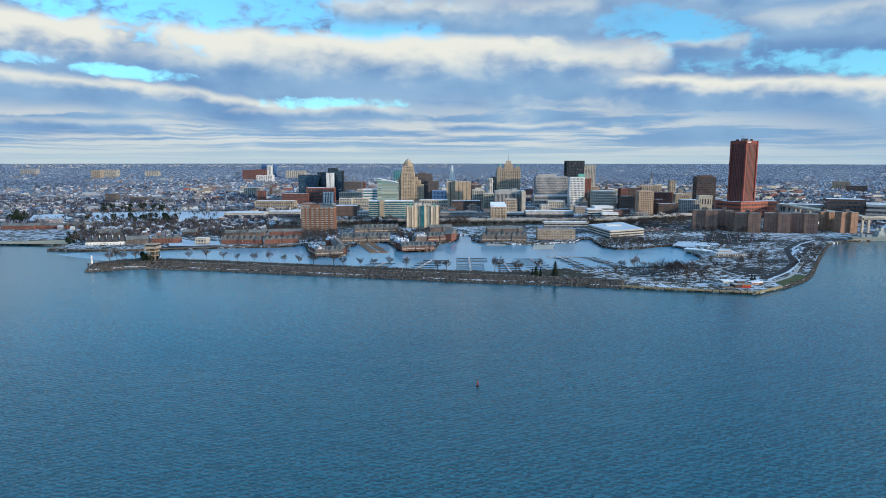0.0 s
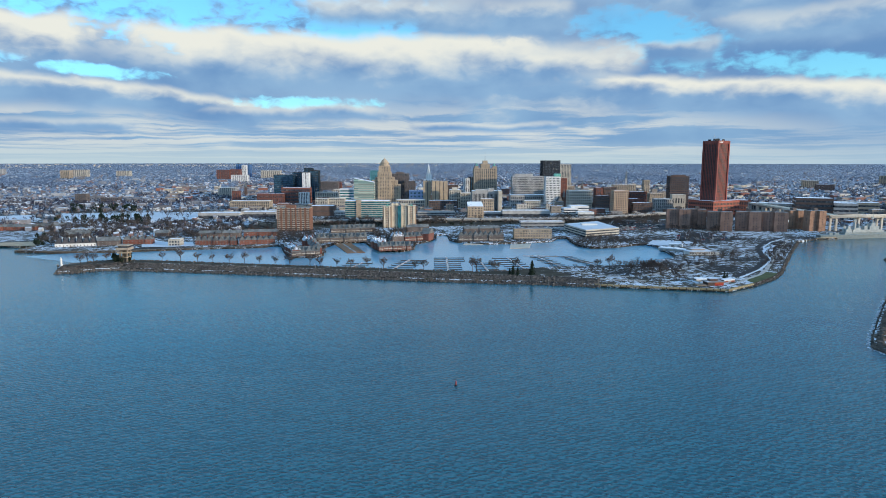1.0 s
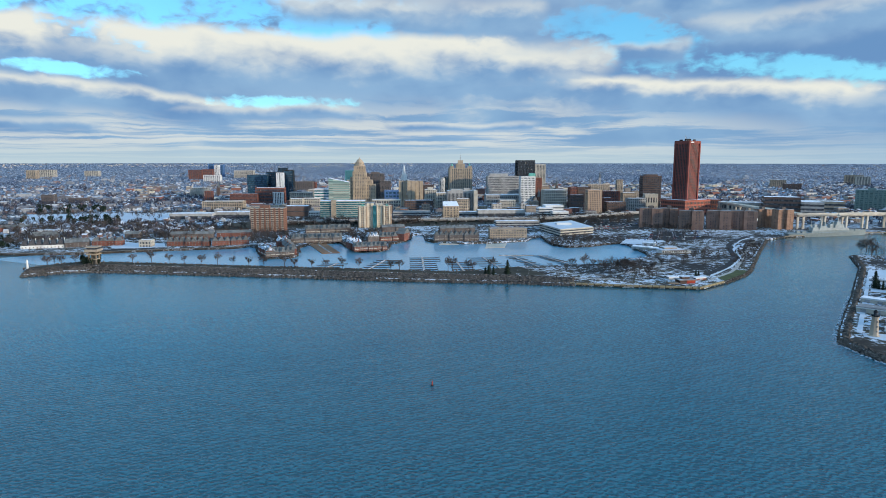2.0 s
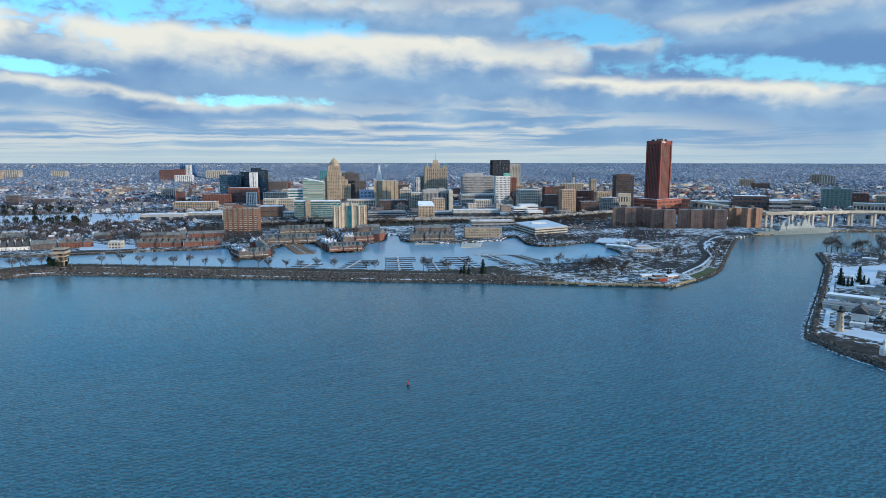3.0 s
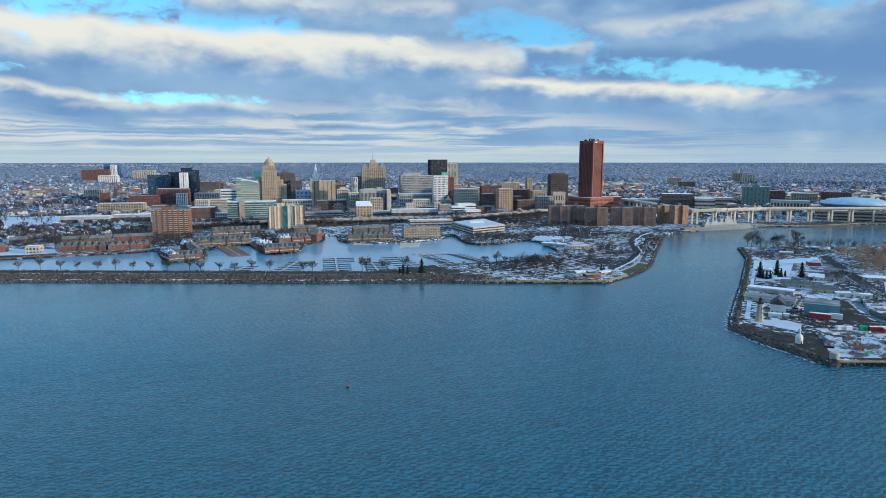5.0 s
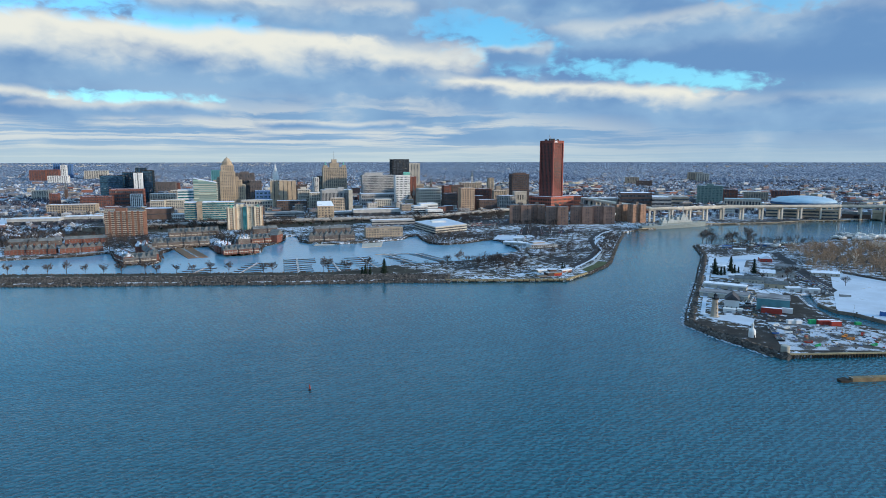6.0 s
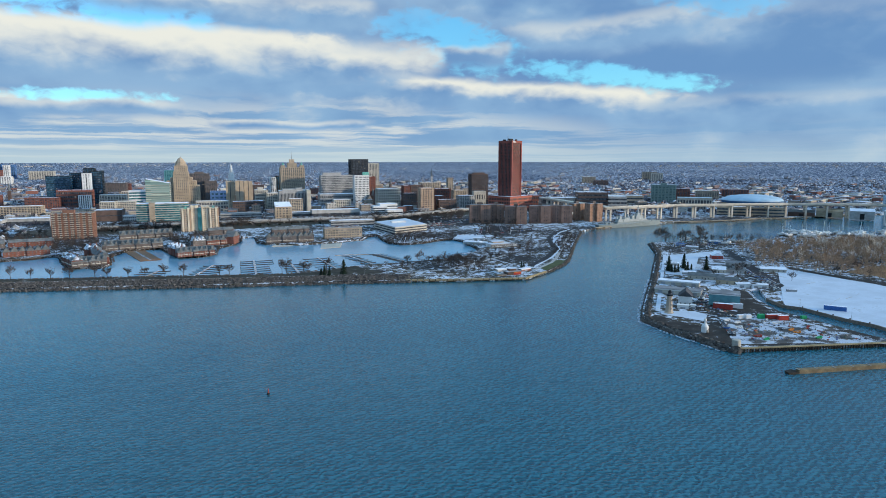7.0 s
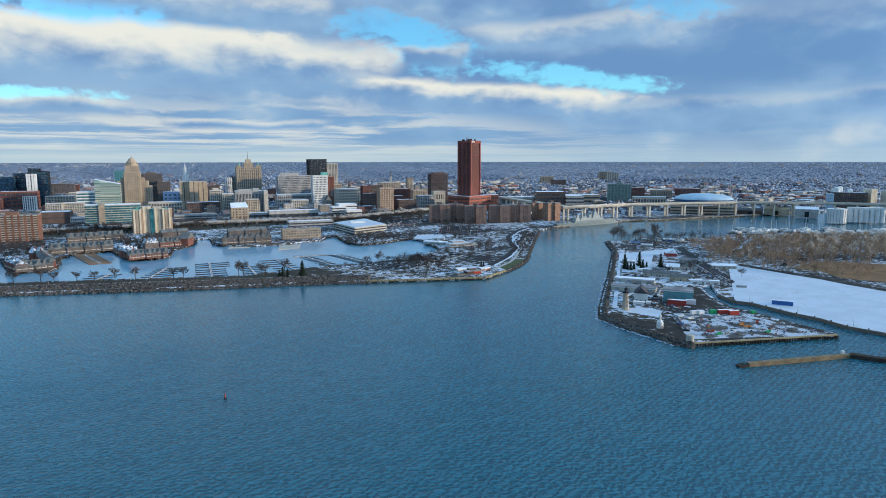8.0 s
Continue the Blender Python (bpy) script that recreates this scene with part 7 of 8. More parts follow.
def small_boat(name, label, ln, mast):
    b = new(name)
    tagged(b, label, "boat", "laid-up boats")
    bm = bmesh.new()
    half = [(-ln / 2, ln * .13), (0, ln * .16), (ln * .3, ln * .1), (ln / 2, .05)]
    deck = [bm.verts.new((x, s * w, 3.0)) for s in (-1, 1) for x, w in (half if s < 0 else half[::-1])]
    keel = [bm.verts.new((x * .85, s * w * .4, .9)) for s in (-1, 1) for x, w in (half if s < 0 else half[::-1])]
    k = len(deck)
    for i in range(k):
        bm.faces.new((keel[i], keel[(i + 1) % k], deck[(i + 1) % k], deck[i]))
    bm.faces.new(deck)
    bm.faces.new(keel[::-1])
    part("hull", bm, WHITE, b)
    part("cradle", boxed(-ln * .3, ln * .3, -.9, .9, 0, 1.2), TIMBER, b)
    part("cabin", boxed(-ln * .2, ln * .18, -ln * .09, ln * .09, 2.95, 3.9), WHITE, b)
    if mast:
        bm = bmesh.new()
        lathe(bm, ((.14, 3), (.09, mast)), 5)
        part("mast", bm, WHITE, b)
    return b


BOATS = [[small_boat("sailing_boat", "white sailing boat laid up on a cradle", 11, 15), False], [small_boat("motor_boat", "white motor boat laid up for winter", 9, 0), False]]
plant(BOATS, [(x, y) for x, y, _, _ in scatter([(844, 783), (857, 744), (934, 713), (1044, 651), (1105, 626), (1174, 666), (1002, 754), (898, 816)], 130, 62)], 63, 1.0, 1.4, 2.2)
plant(BOATS, [(x, y) for x, y, _, _ in scatter([(623, 750), (699, 705), (746, 758), (672, 796)], 16, 64)], 65, .6, .9, 2.2)


# the old stone lighthouse and the white bottle light
def old_lighthouse(x, y):
    b = thing("lighthouse", x, y, 2.1, 0, "old octagonal limestone lighthouse with dark lantern", "lighthouse")
    bm = bmesh.new()
    lathe(bm, ((4.0, 0), (4.0, .6), (2.9, .9), (2.0, 13.2), (2.7, 13.6), (2.7, 14.2)), 8)
    part("tower", bm, LIMESTONE, b)
    bm = bmesh.new()
    lathe(bm, ((1.3, 14.2), (1.3, 17.0)), 8)
    part("lantern", bm, GLASS_DARK, b)
    bm = bmesh.new()
    lathe(bm, ((1.7, 16.9), (1.0, 18.2), (.2, 19.0)), 8)
    part("lantern_roof", bm, BLACK_METAL, b)
    me = mesh_of(boxed(-.45, .45, -.1, .1, 0, 1.3), GLASS_DARK)
    for i in range(3):
        part("window", me, None, b).location = (0, -2.55 + i * .24, 3 + i * 3.4)
    bm = bmesh.new()
    lathe(bm, ((2.6, 14.2), (2.6, 15.2)), 8)
    part("gallery_rail", bm, BLACK_METAL, b)


old_lighthouse(*(336.9, 410.9))


def bottle_light(x, y):
    b = thing("bottle_light", x, y, 2.1, 0, "white bottle-shaped iron harbour light", "lighthouse")
    bm = bmesh.new()
    lathe(bm, ((2.2, 0), (2.4, .4), (2.4, 4.5), (1.9, 5.6), (.9, 6.6), (.7, 8.6), (1.0, 8.8), (.8, 9.9), (.1, 10.8)), 14)
    part("body", bm, WHITE, b)
    part("door", boxed(-.45, .45, -2.5, -2.3, .2, 2.2), BLACK_METAL, b)


bottle_light(*(322.6, 354.3))


def round_tank(x, y):
    b = thing("storage_tank", x, y, 2.1, 0, "cream cylindrical tank at the pier corner", "tank")
    bm = bmesh.new()
    lathe(bm, ((2.7, 0), (2.7, 4.6), (2.2, 5.0)), 16)
    part("shell", bm, PALE, b)
    bm = bmesh.new()
    lathe(bm, ((2.8, 2.2), (2.8, 2.5)), 16)
    part("band", bm, CONCRETE, b)


round_tank(*(317.1, 319.1))


def house(x, y, w, d, h, rise, yaw, wall, roof, label, along="x", name="station_house", windows=3):
    b = thing(name, x, y, 2.1, yaw, label, "house")
    part("wall", boxed(-w / 2, w / 2, -d / 2, d / 2, 0, h), wall, b)
    bm = bmesh.new()
    gable(bm, -w / 2, w / 2, -d / 2, d / 2, h - .05, h + rise, along=along, over=.5)
    part("roof", bm, roof, b)
    me = mesh_of(boxed(-.6, .6, -.08, .08, 0, 1.4), GLASS_WARM)
    for i in range(windows):
        part("window", me, None, b).location = (-w / 2 + w * (i + .5) / windows, -d / 2 - .02, 1.1)
        part("window", me, None, b).matrix_basis = pose(-w / 2 - .02, -d / 2 + d * (i + .5) / windows, 1.1, 0, 0, 90)
    part("door", boxed(-.5, .5, -d / 2 - .1, -d / 2 + .05, 0, 2.1), BLACK_METAL, b)


def shed(x, y, w, d, h, yaw, wall, label, roof=None, doors=2, name="station_shed"):
    """A flat-roofed work building with roller doors and window strips."""
    b = thing(name, x, y, 2.1, yaw, label, "shed")
    part("wall", boxed(-w / 2, w / 2, -d / 2, d / 2, 0, h), wall, b)
    part("roof", boxed(-w / 2 - .3, w / 2 + .3, -d / 2 - .3, d / 2 + .3, h - .02, h + .35), roof or ROOF_SNOW, b)
    part("eaves_band", boxed(-w / 2 - .1, w / 2 + .1, -d / 2 - .12, -d / 2 + .1, h - 1.0, h - .1), WHITE, b)
    me = mesh_of(boxed(-1.9, 1.9, -.1, .1, 0, min(h - 1.4, 4)), STEEL)
    for i in range(doors):
        part("roller_door", me, None, b).location = (-w / 2 + w * (i + .5) / doors, -d / 2 - .02, 0)
    me = mesh_of(boxed(-.1, .1, -.9, .9, 0, 1.0), GLASS_DARK)
    for i in range(3):
        for s in (-1, 1):
            part("window", me, None, b).location = (s * (w / 2 + .02), -d / 2 + d * (i + .5) / 3, h * .55)


YAW = -42
house(*(371.5, 432.8), 11, 15, 8, 5, YAW, WHITE, DARK_SLATE, "white weatherboard house with dark gable roof", "y")
shed(*(401.2, 420.4), 24, 17, 10.5, YAW, TEAL_CLAD, "teal-blue metal boat workshop with pale roof", ROOF_GREY)
shed(*(394.7, 469.9), 40, 14, 4.5, YAW - 6, PALE, "long low station building with slushy grey roof", ROOF_GREY, 4)
shed(*(422.7, 503.1), 38, 10, 4.0, YAW - 6, PALE, "low white station wing with snowy roof", ROOF_SNOW, 4)
house(*(579.5, 624.5), 13, 16, 4.5, 4.5, YAW + 10, RED_PAINT, ROOF_SNOW, "red timber house with snowy gable roof", "y")
house(*(468.2, 517.7), 34, 9, 4, 2.5, YAW - 4, PALE, SLATE, "long cream bungalow with mossy roof", "x", windows=6)
house(*(510.1, 545.1), 14, 11, 4, 3, YAW, PALE, ROOF_SNOW, "cream cottage with snow-covered roof")
house(*(524.2, 539.2), 22, 10, 4, 3, YAW, CONCRETE, SLATE, "grey house with brown shingled roof")
house(*(472.0, 492.4), 20, 10, 4, 3, YAW, SANDY, SLATE, "tan house with grey roof")
house(*(563.8, 573.4), 26, 8, 3.5, 2, YAW, CONCRETE, ROOF_GREY, "low grey garage row", windows=5)
house(*(568.9, 528.7), 26, 8, 3.5, 2, -36, PALE, ROOF_SNOW, "long white bungalow at the wood edge", windows=5)
shed(*(475.7, 471.7), 18, 6, 3.6, -30, WHITE, "white office trailer with snowy roof", ROOF_SNOW, 2, "office_trailer")
shed(*(485.0, 464.7), 15, 6, 3.6, -30, WHITE, "white office trailer with snowy roof", ROOF_SNOW, 2, "office_trailer")
shed(*(358.1, 419.7), 9, 5, 3, YAW, WHITE, "small white store hut near the house", WHITE, 1, "store_hut")
shed(*(365.6, 416.6), 4, 4, 3, YAW, WHITE, "small white store hut near the house", WHITE, 1, "store_hut")
shed(*(493.8, 602.3), 16, 8, 3, YAW, PALE, "low pale garage with snowy roof", ROOF_SNOW, 3, "garage")
shed(*(471.1, 545.7), 14, 7, 3, YAW, CONCRETE, "low grey garage with snowy roof", ROOF_SNOW, 2, "garage")
shed(*(613.2, 707.4), 16, 8, 3, YAW, CONCRETE, "low boat yard hut with snowy roof", ROOF_SNOW, 2, "yard_hut")
shed(*(683.0, 739.0), 18, 9, 3.5, YAW, BLUE_PAINT, "blue shed of the boat yard", ROOF_SNOW, 2, "yard_hut")
shed(*(618.5, 737.8), 12, 8, 3, YAW, BLUE_CLAD, "blue tarpaulin-covered boat shed", BLUE_PAINT, 1, "yard_hut")


def container(x, y, ln, yaw, material, label, name="shipping_container", h=2.7, w=2.6):
    b = thing(name, x, y, 2.25, yaw, label, "container")
    part("box", boxed(-ln / 2, ln / 2, -w / 2, w / 2, .1, h), material, b)
    rib = mesh_of(boxed(-.12, .12, -w / 2 - .07, w / 2 + .07, .12, h - .08), material)
    for i in range(max(3, int(ln / 1.6))):
        part("rib", rib, None, b).location = (-ln / 2 + .3 + i * (ln - .6) / (max(3, int(ln / 1.6)) - 1), 0, 0)
    part("roof", boxed(-ln / 2, ln / 2, -w / 2, w / 2, h, h + .12), ROOF_SNOW if material is not GREEN_PAINT else GREEN_PAINT, b)


container(*(387.8, 407.3), 15, YAW, RED_PAINT, "red container beside the workshop", h=4.5, w=4)
container(*(400.5, 404.4), 8, YAW, WHITE, "white container beside the workshop", h=4)
container(*(400.1, 428.2), 6, YAW, WHITE, "white box trailer beside the workshop", h=4)
container(*(411.7, 423.4), 6, YAW, WHITE, "white box trailer beside the workshop", h=4)
container(*(377.9, 377.3), 6, -12, WHITE, "white store container in the yard")
container(*(382.9, 375.3), 5, -12, WHITE, "white store container in the yard")
container(*(391.7, 371.6), 5, -12, GREEN_PAINT, "bright green store container", h=3.4)
container(*(400.9, 367.8), 13, -14, RED_PAINT, "rust-red container in the yard", h=3.6)
container(*(404.1, 362.4), 8, -14, RED_PAINT, "rust-red container in the yard", h=3.6)
container(*(422.9, 360.6), 4, -14, GREEN_PAINT, "bright green skip in the yard", h=2)
container(*(470.4, 372.5), 16, -50, BLUE_PAINT, "long dark blue trailer beside the channel", "box_trailer", 3.6, 3)
container(*(498.9, 440.4), 9, -30, CONCRETE, "grey covered boat trailer", "boat_trailer", 2.2, 2.4)


def vehicle(name, label, material, ln=4.6, van=False):
    b = new(name)
    tagged(b, label, "van" if van else "car", "parked vehicles")
    h = 1.9 if van else .95
    bm = bmesh.new()
    box(bm, -ln / 2, ln / 2, -.9, .9, .35, .35 + h)
    bmesh.ops.bevel(bm, geom=bm.edges[:], offset=.12, segments=1, affect="EDGES")
    part("body", bm, material, b)
    bm = bmesh.new()
    v = [bm.verts.new(p) for p in ((-ln * .34, -.8, .3 + h), (ln * .22, -.8, .3 + h), (ln * .22, .8, .3 + h), (-ln * .34, .8, .3 + h), (-ln * .26, -.65, .85 + h), (ln * .1, -.65, .85 + h), (ln * .1, .65, .85 + h), (-ln * .26, .65, .85 + h))]
    for f in ((4, 5, 6, 7), (0, 1, 5, 4), (1, 2, 6, 5), (2, 3, 7, 6), (3, 0, 4, 7), (3, 2, 1, 0)):
        bm.faces.new([v[i] for i in f])
    part("cabin", bm, GLASS_DARK, b)
    return b


PAINTS = ((WHITE, "white"), (BLACK_METAL, "black"), (STEEL, "grey"), (CONCRETE, "silver"), (BLACK_METAL, "black"), (PALE, "beige"), (STEEL, "grey"), (BLUE_PAINT, "blue"), (WHITE, "white"), (BRICK_RED, "dark red"))
CARS = [[vehicle("car", f"parked {c} car on slushy ground", m), False] for m, c in PAINTS]


def parked(lines, seed, step=3.2, fill=.75):
    rng = random.Random(seed)
    k = seed
    for p, q in lines:
        a = math.degrees(math.atan2(q[1] - p[1], q[0] - p[0]))
        for x, y, _ in along_line([p, q], step):
            if rng.random() < fill:
                k += rng.choice((1, 1, 2, 3))
                model = CARS[k % len(CARS)]
                m = pose(x, y, LAND if y > 560 or x < 290 else 2.25, 0, 0, a + 90 + rng.uniform(-4, 4))
                if model[1]:
                    copy_thing(model[0], m)
                else:
                    model[0].matrix_basis = m
                    model[1] = True


parked([((543, 540), (493, 449)), ((531, 506), (510, 467)), ((423, 467), (391, 437)), ((353, 370), (334, 340))], 71)
parked([((371, 1212), (486, 1256)), ((364, 1170), (473, 1200)), ((400, 1094), (445, 1085)), ((365, 961), (391, 941)), ((420, 982), (492, 982)), ((-5, 1433), (86, 1448)), ((482, 1059), (541, 1042))], 72, 4.2, .6)
parked([((-167, 1337), (-59, 1349)), ((172, 1152), (257, 1161))], 73, 6.0, .6)

# works plant and stores in the yard
def yard_machine(x, y, yaw, material, label):
    b = thing("crane_truck", x, y, 2.25, yaw, label, "work vehicle")
    b.scale = (.6, .6, .6)
    part("chassis", boxed(-4, 4, -1.2, 1.2, .5, 1.4), material, b)
    part("cab", boxed(2.4, 4, -1.1, 1.1, 1.4, 2.9), material, b)
    part("boom", boxed(-5, 3, -.35, .35, 2.2, 2.9, m=pose(0, 0, 0, 0, -8, 0)), material, b)
    bm = bmesh.new()
    lathe(bm, ((.5, -.2), (.5, .2)), 10)
    bmesh.ops.rotate(bm, verts=bm.verts[:], cent=(0, 0, 0), matrix=Euler((radians(90), 0, 0)).to_matrix())
    me = mesh_of(bm, BLACK_METAL)
    for px in (-2.6, 2.6):
        for s in (-1.1, 1.1):
            part("wheel", me, None, b).location = (px, s, .5)


yard_machine(*(383.2, 330.8), -20, ORANGE_PAINT, "orange mobile crane in the yard")
yard_machine(*(384.6, 337.1), 12, ORANGE_PAINT, "orange lift truck in the yard")
yard_machine(*(348.8, 331.9), -25, RED_PAINT, "red work truck in the yard")
yard_machine(*(348.3, 324.2), 10, GREEN_PAINT, "dark green tractor in the yard")
yard_machine(*(389.6, 355.0), -15, WHITE, "white lorry in the yard")
yard_machine(*(363.3, 365.9), 5, WHITE, "white lorry in the yard")
yard_machine(*(354.4, 355.0), -18, WHITE, "white lorry in the yard")
yard_machine(*(400.6, 337.5), 40, RED_PAINT, "red lift truck in the yard")
yard_machine(*(361.6, 374.3), 5, WHITE, "white lorry in the yard")
yard_machine(*(385.3, 315.1), 0, GREEN_PAINT, "dark green machine in the yard")


def clutter(name, poly, count, seed, label, z):
    """Loose stores: pallets, pipes, drums and crates of mixed colours, as one heap of small things."""
    rng = random.Random(seed)
    bm = bmesh.new()
    for x, y, _, _ in scatter(poly, count, seed):
        l, w, h = rng.uniform(.5, 2.4), rng.uniform(.4, 1.2), rng.uniform(.3, 1.1)
        box(bm, -l / 2, l / 2, -w / 2, w / 2, 0, h, pose(x, y, z, 0, 0, rng.uniform(0, 180)))
    return tagged(part(name, bm, STORES), label, "clutter", kind="stuff")


def shore_ice(name, line, reach, count, seed, label):
    """Thin broken ice drifted against a shore: flat uneven plates."""
    rng = random.Random(seed)
    bm = bmesh.new()
    spots = along_line(line, 0.7)
    for _ in range(count):
        x, y, a = rng.choice(spots)
        off, r = rng.random() ** 2 * reach, rng.uniform(.3, 1.5)
        x, y = x + math.sin(a) * off, y - math.cos(a) * off
        prism(bm, [(x + r * rng.uniform(.6, 1.2) * math.cos(t), y + r * rng.uniform(.6, 1.2) * math.sin(t)) for t in (0, 1.05, 2.09, 3.14, 4.19, 5.24)], -.03, .07)
    tagged(part(name, bm, SNOW), label, "ice", kind="stuff")


shore_ice("shore_ice", [(x - 5, y - 1) for x, y in reversed(COAST_SIDE[2:9])], 5.0, 420, 84, "thin broken ice along the sea wall of the point")
STORES = many("yard_stores", [(0.55, 0.55, 0.54), (0.09, 0.085, 0.08), (0.30, 0.09, 0.06), (0.16, 0.15, 0.14), (0.28, 0.19, 0.10), (0.08, 0.12, 0.10), (0.07, 0.07, 0.08), (0.30, 0.28, 0.25), (0.12, 0.16, 0.28)])
clutter("yard_stores", [(376, 368), (409, 366), (408, 333), (416, 302), (375, 310), (337, 324), (352, 354)], 150, 81, "scattered pipes, pallets and crates in the yard", 2.25)
clutter("station_stores", [(427, 486), (440, 480), (382, 390), (409, 383), (368, 384), (361, 409)], 120, 82, "scattered stores and small gear round the workshop", 2.25)
clutter("boat_yard_stores", [(569, 707), (653, 773), (726, 721), (780, 729), (708, 681), (643, 701)], 190, 83, "laid-up gear and tarpaulins of the boat yard", 2.25)


# ---- the marina park ----
patch("parking_lot", [(391, 954), (444, 1059), (525, 1067), (544, 1026), (499, 961), (435, 934)], 2.5, ASPHALT, "dark asphalt parking lot with slush", "parking lot")
patch("parking_lot_snowy", [(324, 1077), (416, 1112), (471, 1149), (507, 1280), (398, 1281)], 2.5, ASPHALT, "dark parking lot between bare trees", "parking lot")
patch("snow_terrace", [(333, 910), (369, 897), (411, 928), (414, 961), (361, 962)], 2.5, SNOW, "snow-covered terrace at the basin head")
patch("snow_bank_a", [(293, 769), (314, 743), (376, 759), (396, 786), (372, 796), (321, 777)], 2.5, SLUSH, "snow-covered park lawn")
patch("snow_bank_c", [(420, 835), (459, 846), (494, 902), (455, 891)], 2.5, SLUSH, "snow-covered park lawn")
patch("snow_bank_d", [(477, 1027), (518, 981), (593, 1003), (601, 1034), (520, 1059)], 2.62, SLUSH, "strip of snow beside the parking lot", thick=.1)
patch("snow_bank_e", [(442, 800), (486, 845), (522, 902), (497, 879), (456, 825)], 2.5, SNOW, "strip of snow beside the park road")
patch("green_corner", [(338, 636), (337, 615), (375, 648), (395, 674), (377, 675)], 2.5, surface("winter_turf", (0.085, 0.10, 0.05), 0.95, 0.3, 0.1, 2.0, 0.4), "dull green winter turf at the park corner")
laid("park_road", [(337, 648), (390, 703), (432, 759), (461, 825), (487, 879), (533, 940), (577, 981)], 7.0, 2.4, 2.66, ASPHALT, "curving asphalt park road edged with snow", "road")
laid("park_road_snow", [(337, 642), (389, 696), (437, 759), (466, 825), (493, 879), (535, 934), (578, 974)], 2.5, 2.4, 2.72, SNOW, "ploughed snow edge of the park road", "snow")
laid("quay_path", [(x - 9, y + 9) for x, y in LAKE_SIDE[12:]], 4.0, 2.4, 2.64, CONCRETE, "grey quay path along the river", "path")
laid("park_path", [(138, 690), (171, 683), (200, 655), (236, 655), (285, 689), (344, 734)], 4.0, 2.4, 2.66, CONCRETE, "pale park path through the snow", "path")
laid("house_quay", NORTH_SHORE[2:10], 5.0, -1.0, 2.75, TIMBER, "tan gravel walk along the shore", "path")


def restaurant():
    b = thing("restaurant", *(368.0, 815.2), LAND - .1, 4, "low white restaurant with snowy roofs on the quay", "restaurant")
    for x0, x1, y0, y1, h, mat in ((-16, 16, -8, 8, 4.2, WHITE), (-8, 10, 2, 12, 6.5, TAN_BRICK), (16, 26, -6, 6, 3.4, WHITE)):
        part("wall", boxed(x0, x1, y0, y1, 0, h), mat, b)
        part("roof", boxed(x0 - .8, x1 + .8, y0 - .8, y1 + .8, h, h + .6), ROOF_GREY if mat is WHITE and x0 > 0 else SNOW, b)
    me = mesh_of(boxed(-1.1, 1.1, -.1, .1, 0, 2.2), GLASS_WARM)
    for i in range(10):
        part("window", me, None, b).location = (-14.4 + i * 3.2, -8.05, 1.1)
    part("deck", boxed(-26, 28, -16, -8.3, -.2, .5), TIMBER, b)
    for i in range(9):
        part("umbrella_post", boxed(-24 + i * 6, -23.8 + i * 6, -12, -11.8, .5, 2.9), TIMBER, b)
    part("fascia", boxed(-16.2, 16.2, -8.25, -8.02, 3.5, 4.1), BRICK_DARK, b)


restaurant()
shed(*(343.3, 851.7), 26, 12, 4, -38, PALE, "long pavilion with snow-covered roof on the quay", ROOF_SNOW, 3, "pavilion")
shed(*(369.4, 891.2), 18, 10, 4, -30, WHITE, "white harbour office with snowy roof", ROOF_SNOW, 2, "harbour_office")
shed(*(355.8, 840.9), 12, 9, 3.4, -20, CONCRETE, "grey store hut with snowy roof", ROOF_SNOW, 1, "store_hut")


def snack_bar():
    b = thing("snack_bar", *(292.0, 609.5), LAND - .1, 4, "dark waterfront snack bar with red front and slushy roof", "kiosk")
    part("wall", boxed(-8, 8, -5, 5, 0, 3.4), BRICK_DARK, b)
    part("roof", boxed(-9.5, 9, -6, 6, 3.4, 3.9), ROOF_GREY, b)
    part("red_front", boxed(-1, 8.1, -5.2, -4.95, 0, 3.2), RED_PAINT, b)
    part("upper_room", boxed(-4, 4, -1, 4.5, 3.9, 6.0), BRICK_DARK, b)
    part("upper_roof", boxed(-4.6, 4.6, -1.6, 5, 6.0, 6.4), SNOW, b)
    part("deck", boxed(-20, -9.6, -6, 2, 0, 1.2), TIMBER, b)
    part("awning", boxed(-1, 8.1, -6.4, -5.2, 2.6, 2.9), ORANGE_PAINT, b)


snack_bar()
shed(*(291.8, 629.9), 20, 8, 3, 3, PALE, "low picnic shelter with snowy roof", ROOF_SNOW, 2, "picnic_shelter")
shed(*(313.5, 623.9), 14, 6, 3, 18, BRICK_RED, "low brick kiosk with snowy roof", ROOF_SNOW, 1, "kiosk")
plant(EVER, [(319, 642), (325, 648)], 91, .45, .6)


def flag_pole(x, y):
    b = thing("flag_pole", x, y, LAND, 0, "tall white pole with furled pale flag", "flag pole")
    bm = bmesh.new()
    lathe(bm, ((.22, 0), (.1, 22)), 8)
    part("pole", bm, WHITE, b)
    part("flag", boxed(0, 7, -.06, .06, 16.5, 21, m=pose(0, 0, 0, 0, 12, 20)), WHITE, b)


flag_pole(*(639.6, 1083.3))


def lamp_post():
    b = new("street_lamp")
    tagged(b, "tall grey street lamp on the quay", "street lamp", "quay lamps")
    bm = bmesh.new()
    lathe(bm, ((.16, 0), (.08, 8.2)), 6)
    part("pole", bm, STEEL, b)
    part("arm", boxed(0, 1.6, -.06, .06, 8.0, 8.15), STEEL, b)
    part("lamp_head", boxed(1.3, 2.1, -.18, .18, 7.9, 8.12), WHITE, b)
    return b


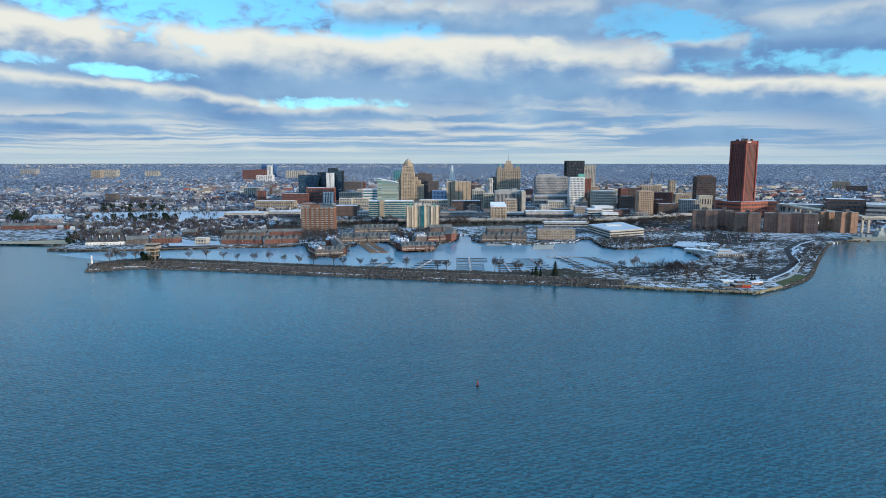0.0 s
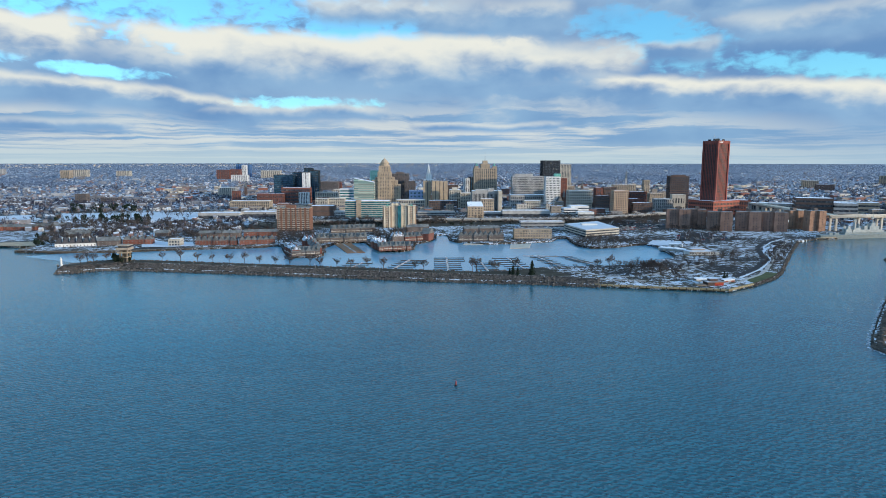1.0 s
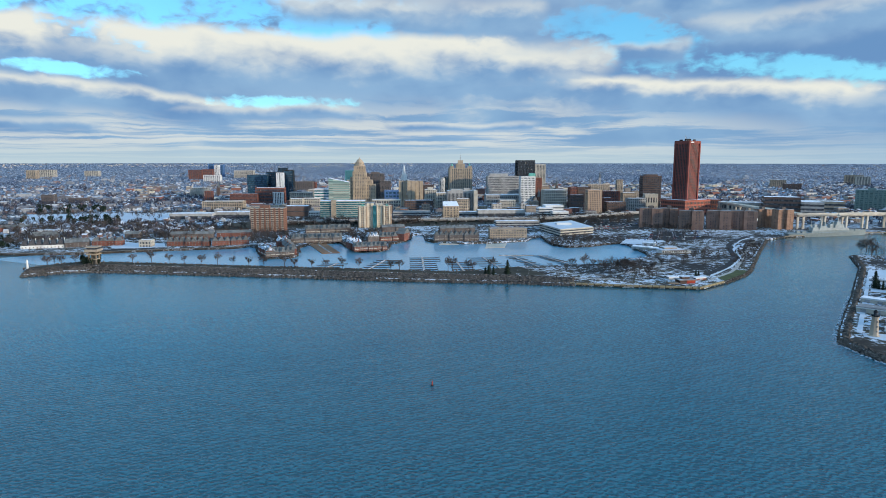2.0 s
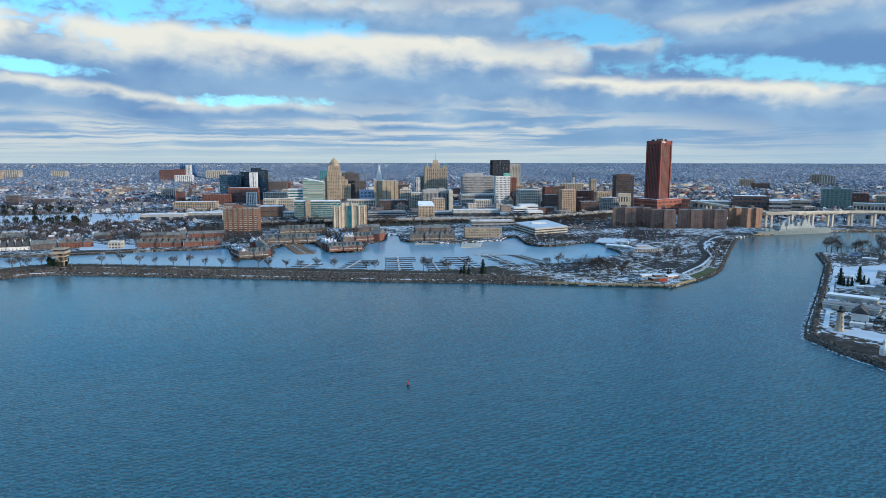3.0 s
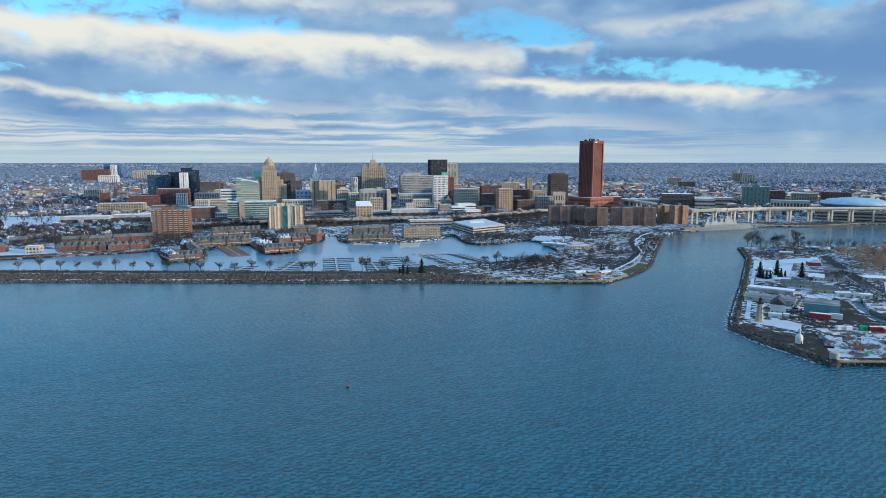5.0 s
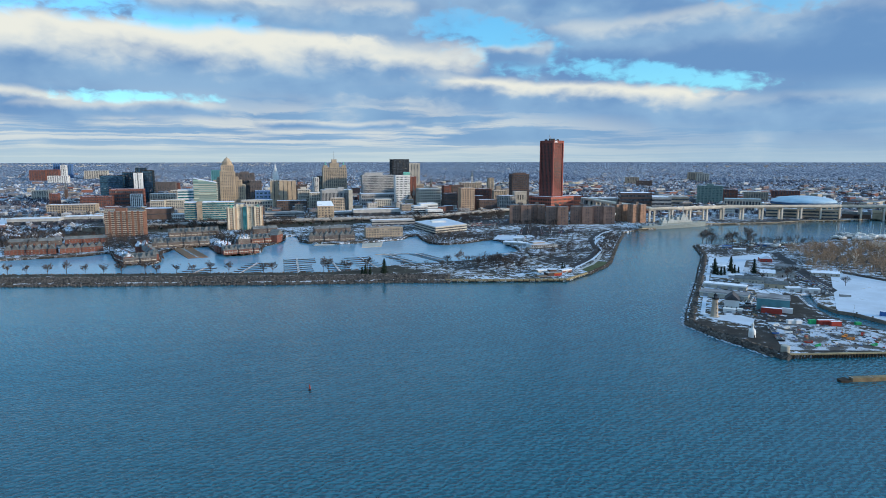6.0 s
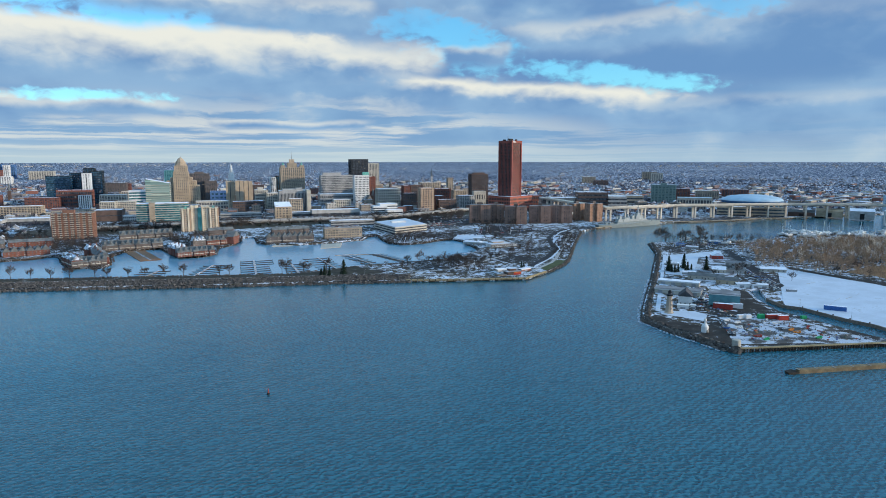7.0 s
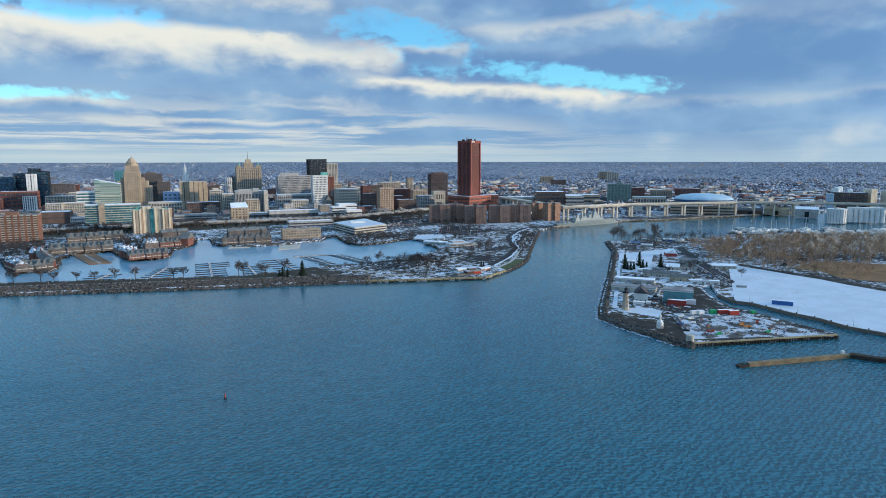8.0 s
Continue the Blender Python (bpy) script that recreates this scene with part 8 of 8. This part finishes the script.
LAMPS = [[lamp_post(), False]]
plant(LAMPS, [(x, y) for x, y, _ in along_line([(x + 3, y + 31) for x, y in LAKE_SIDE[3:10]], 38)], 92, .8, .9)
plant(LAMPS, [(x - 3, y) for x, y, _ in along_line(CHANNEL_SIDE[3:], 45)], 93, .9, 1.1, 2.25)
plant(LAMPS, [(558, 558), (622, 650), (524, 502)], 94, 1.0, 1.2, 2.25)


def hedge_row(name, line, label, seed, h=2.2):
    rng = random.Random(seed)
    pts = [(x + rng.uniform(-1, 1), y + rng.uniform(-1, 1), LAND, 1.0) for x, y, _ in along_line(line, 2.2)]
    twig_mass(name, pts, h * .7, h * 1.2, 1.3, 26, TWIG, label, seed, "shrubs")


hedge_row("shore_shrubs", [(x + 1, y + 6) for x, y in NORTH_SHORE[9:]], "dark leafless shrubs in front of the houses", 95)
hedge_row("basin_shrubs", [(x, y + 6) for x, y in EAST_SHORE[1:9]], "dark leafless shrubs along the basin", 96)
hedge_row("point_shrubs", [(x, y + 14) for x, y in LAKE_SIDE[:5]], "leafless shrubs behind the breakwater tip", 97, 4)
grove("park_shrubs", scatter([(218, 675), (257, 655), (288, 696), (274, 727), (236, 711)], 34, 98), 6, 11, TWIG, "leafless thicket in the marina park", 98, "shrubs", 10, spread=.42, thick=2.0)
grove("lot_trees", scatter([(370, 880), (456, 846), (543, 1011), (454, 1059)], 70, 99), 4, 8, TWIG, "small leafless trees round the parking lot", 99, limbs=9, spread=.42, thick=2.2)
twig_mass("dark_evergreens", scatter([(-547, 909), (-536, 922), (-589, 1019), (-610, 1020)], 14, 100) + scatter([(-369, 755), (-341, 755), (-363, 800), (-384, 791)], 16, 101), 6, 10, .7, 60, NEEDLE, "dark green evergreen trees on the shore", 102, "trees")
twig_mass("park_evergreens", scatter([(-735, 1291), (-575, 1221), (-518, 1242), (-569, 1367), (-766, 1369)], 40, 103) + scatter([(-876, 1269), (-827, 1245), (-921, 1399), (-979, 1429)], 24, 104) + scatter([(-819, 1489), (-665, 1504), (-756, 1711), (-903, 1671)], 40, 105), 9, 15, .8, 50, NEEDLE, "dark evergreen groups round the snowy park", 106, "trees")
grove("park_trees", scatter([(143, 697), (200, 697), (294, 711), (351, 696), (403, 734), (450, 815), (410, 815), (321, 760), (210, 689), (198, 630), (279, 618), (319, 630), (263, 649), (156, 669)], 75, 107), 5, 9, TWIG, "leafless young trees in the marina park", 108, limbs=9, spread=.42, thick=2.0)
twig_mass("quay_brush", scatter([(413, 734), (435, 734), (530, 878), (563, 940), (536, 927), (453, 800)], 90, 109), 2, 4.5, 1.2, 30, TWIG, "dark brush on the river quay slope", 110, "shrubs", .6)
grove("avenue_trees", scatter([(441, 1112), (500, 1076), (635, 1075), (687, 1148), (472, 1190)], 70, 111), 6, 11, TWIG, "leafless trees in front of the apartment blocks", 112, limbs=9, spread=.42, thick=2.4)
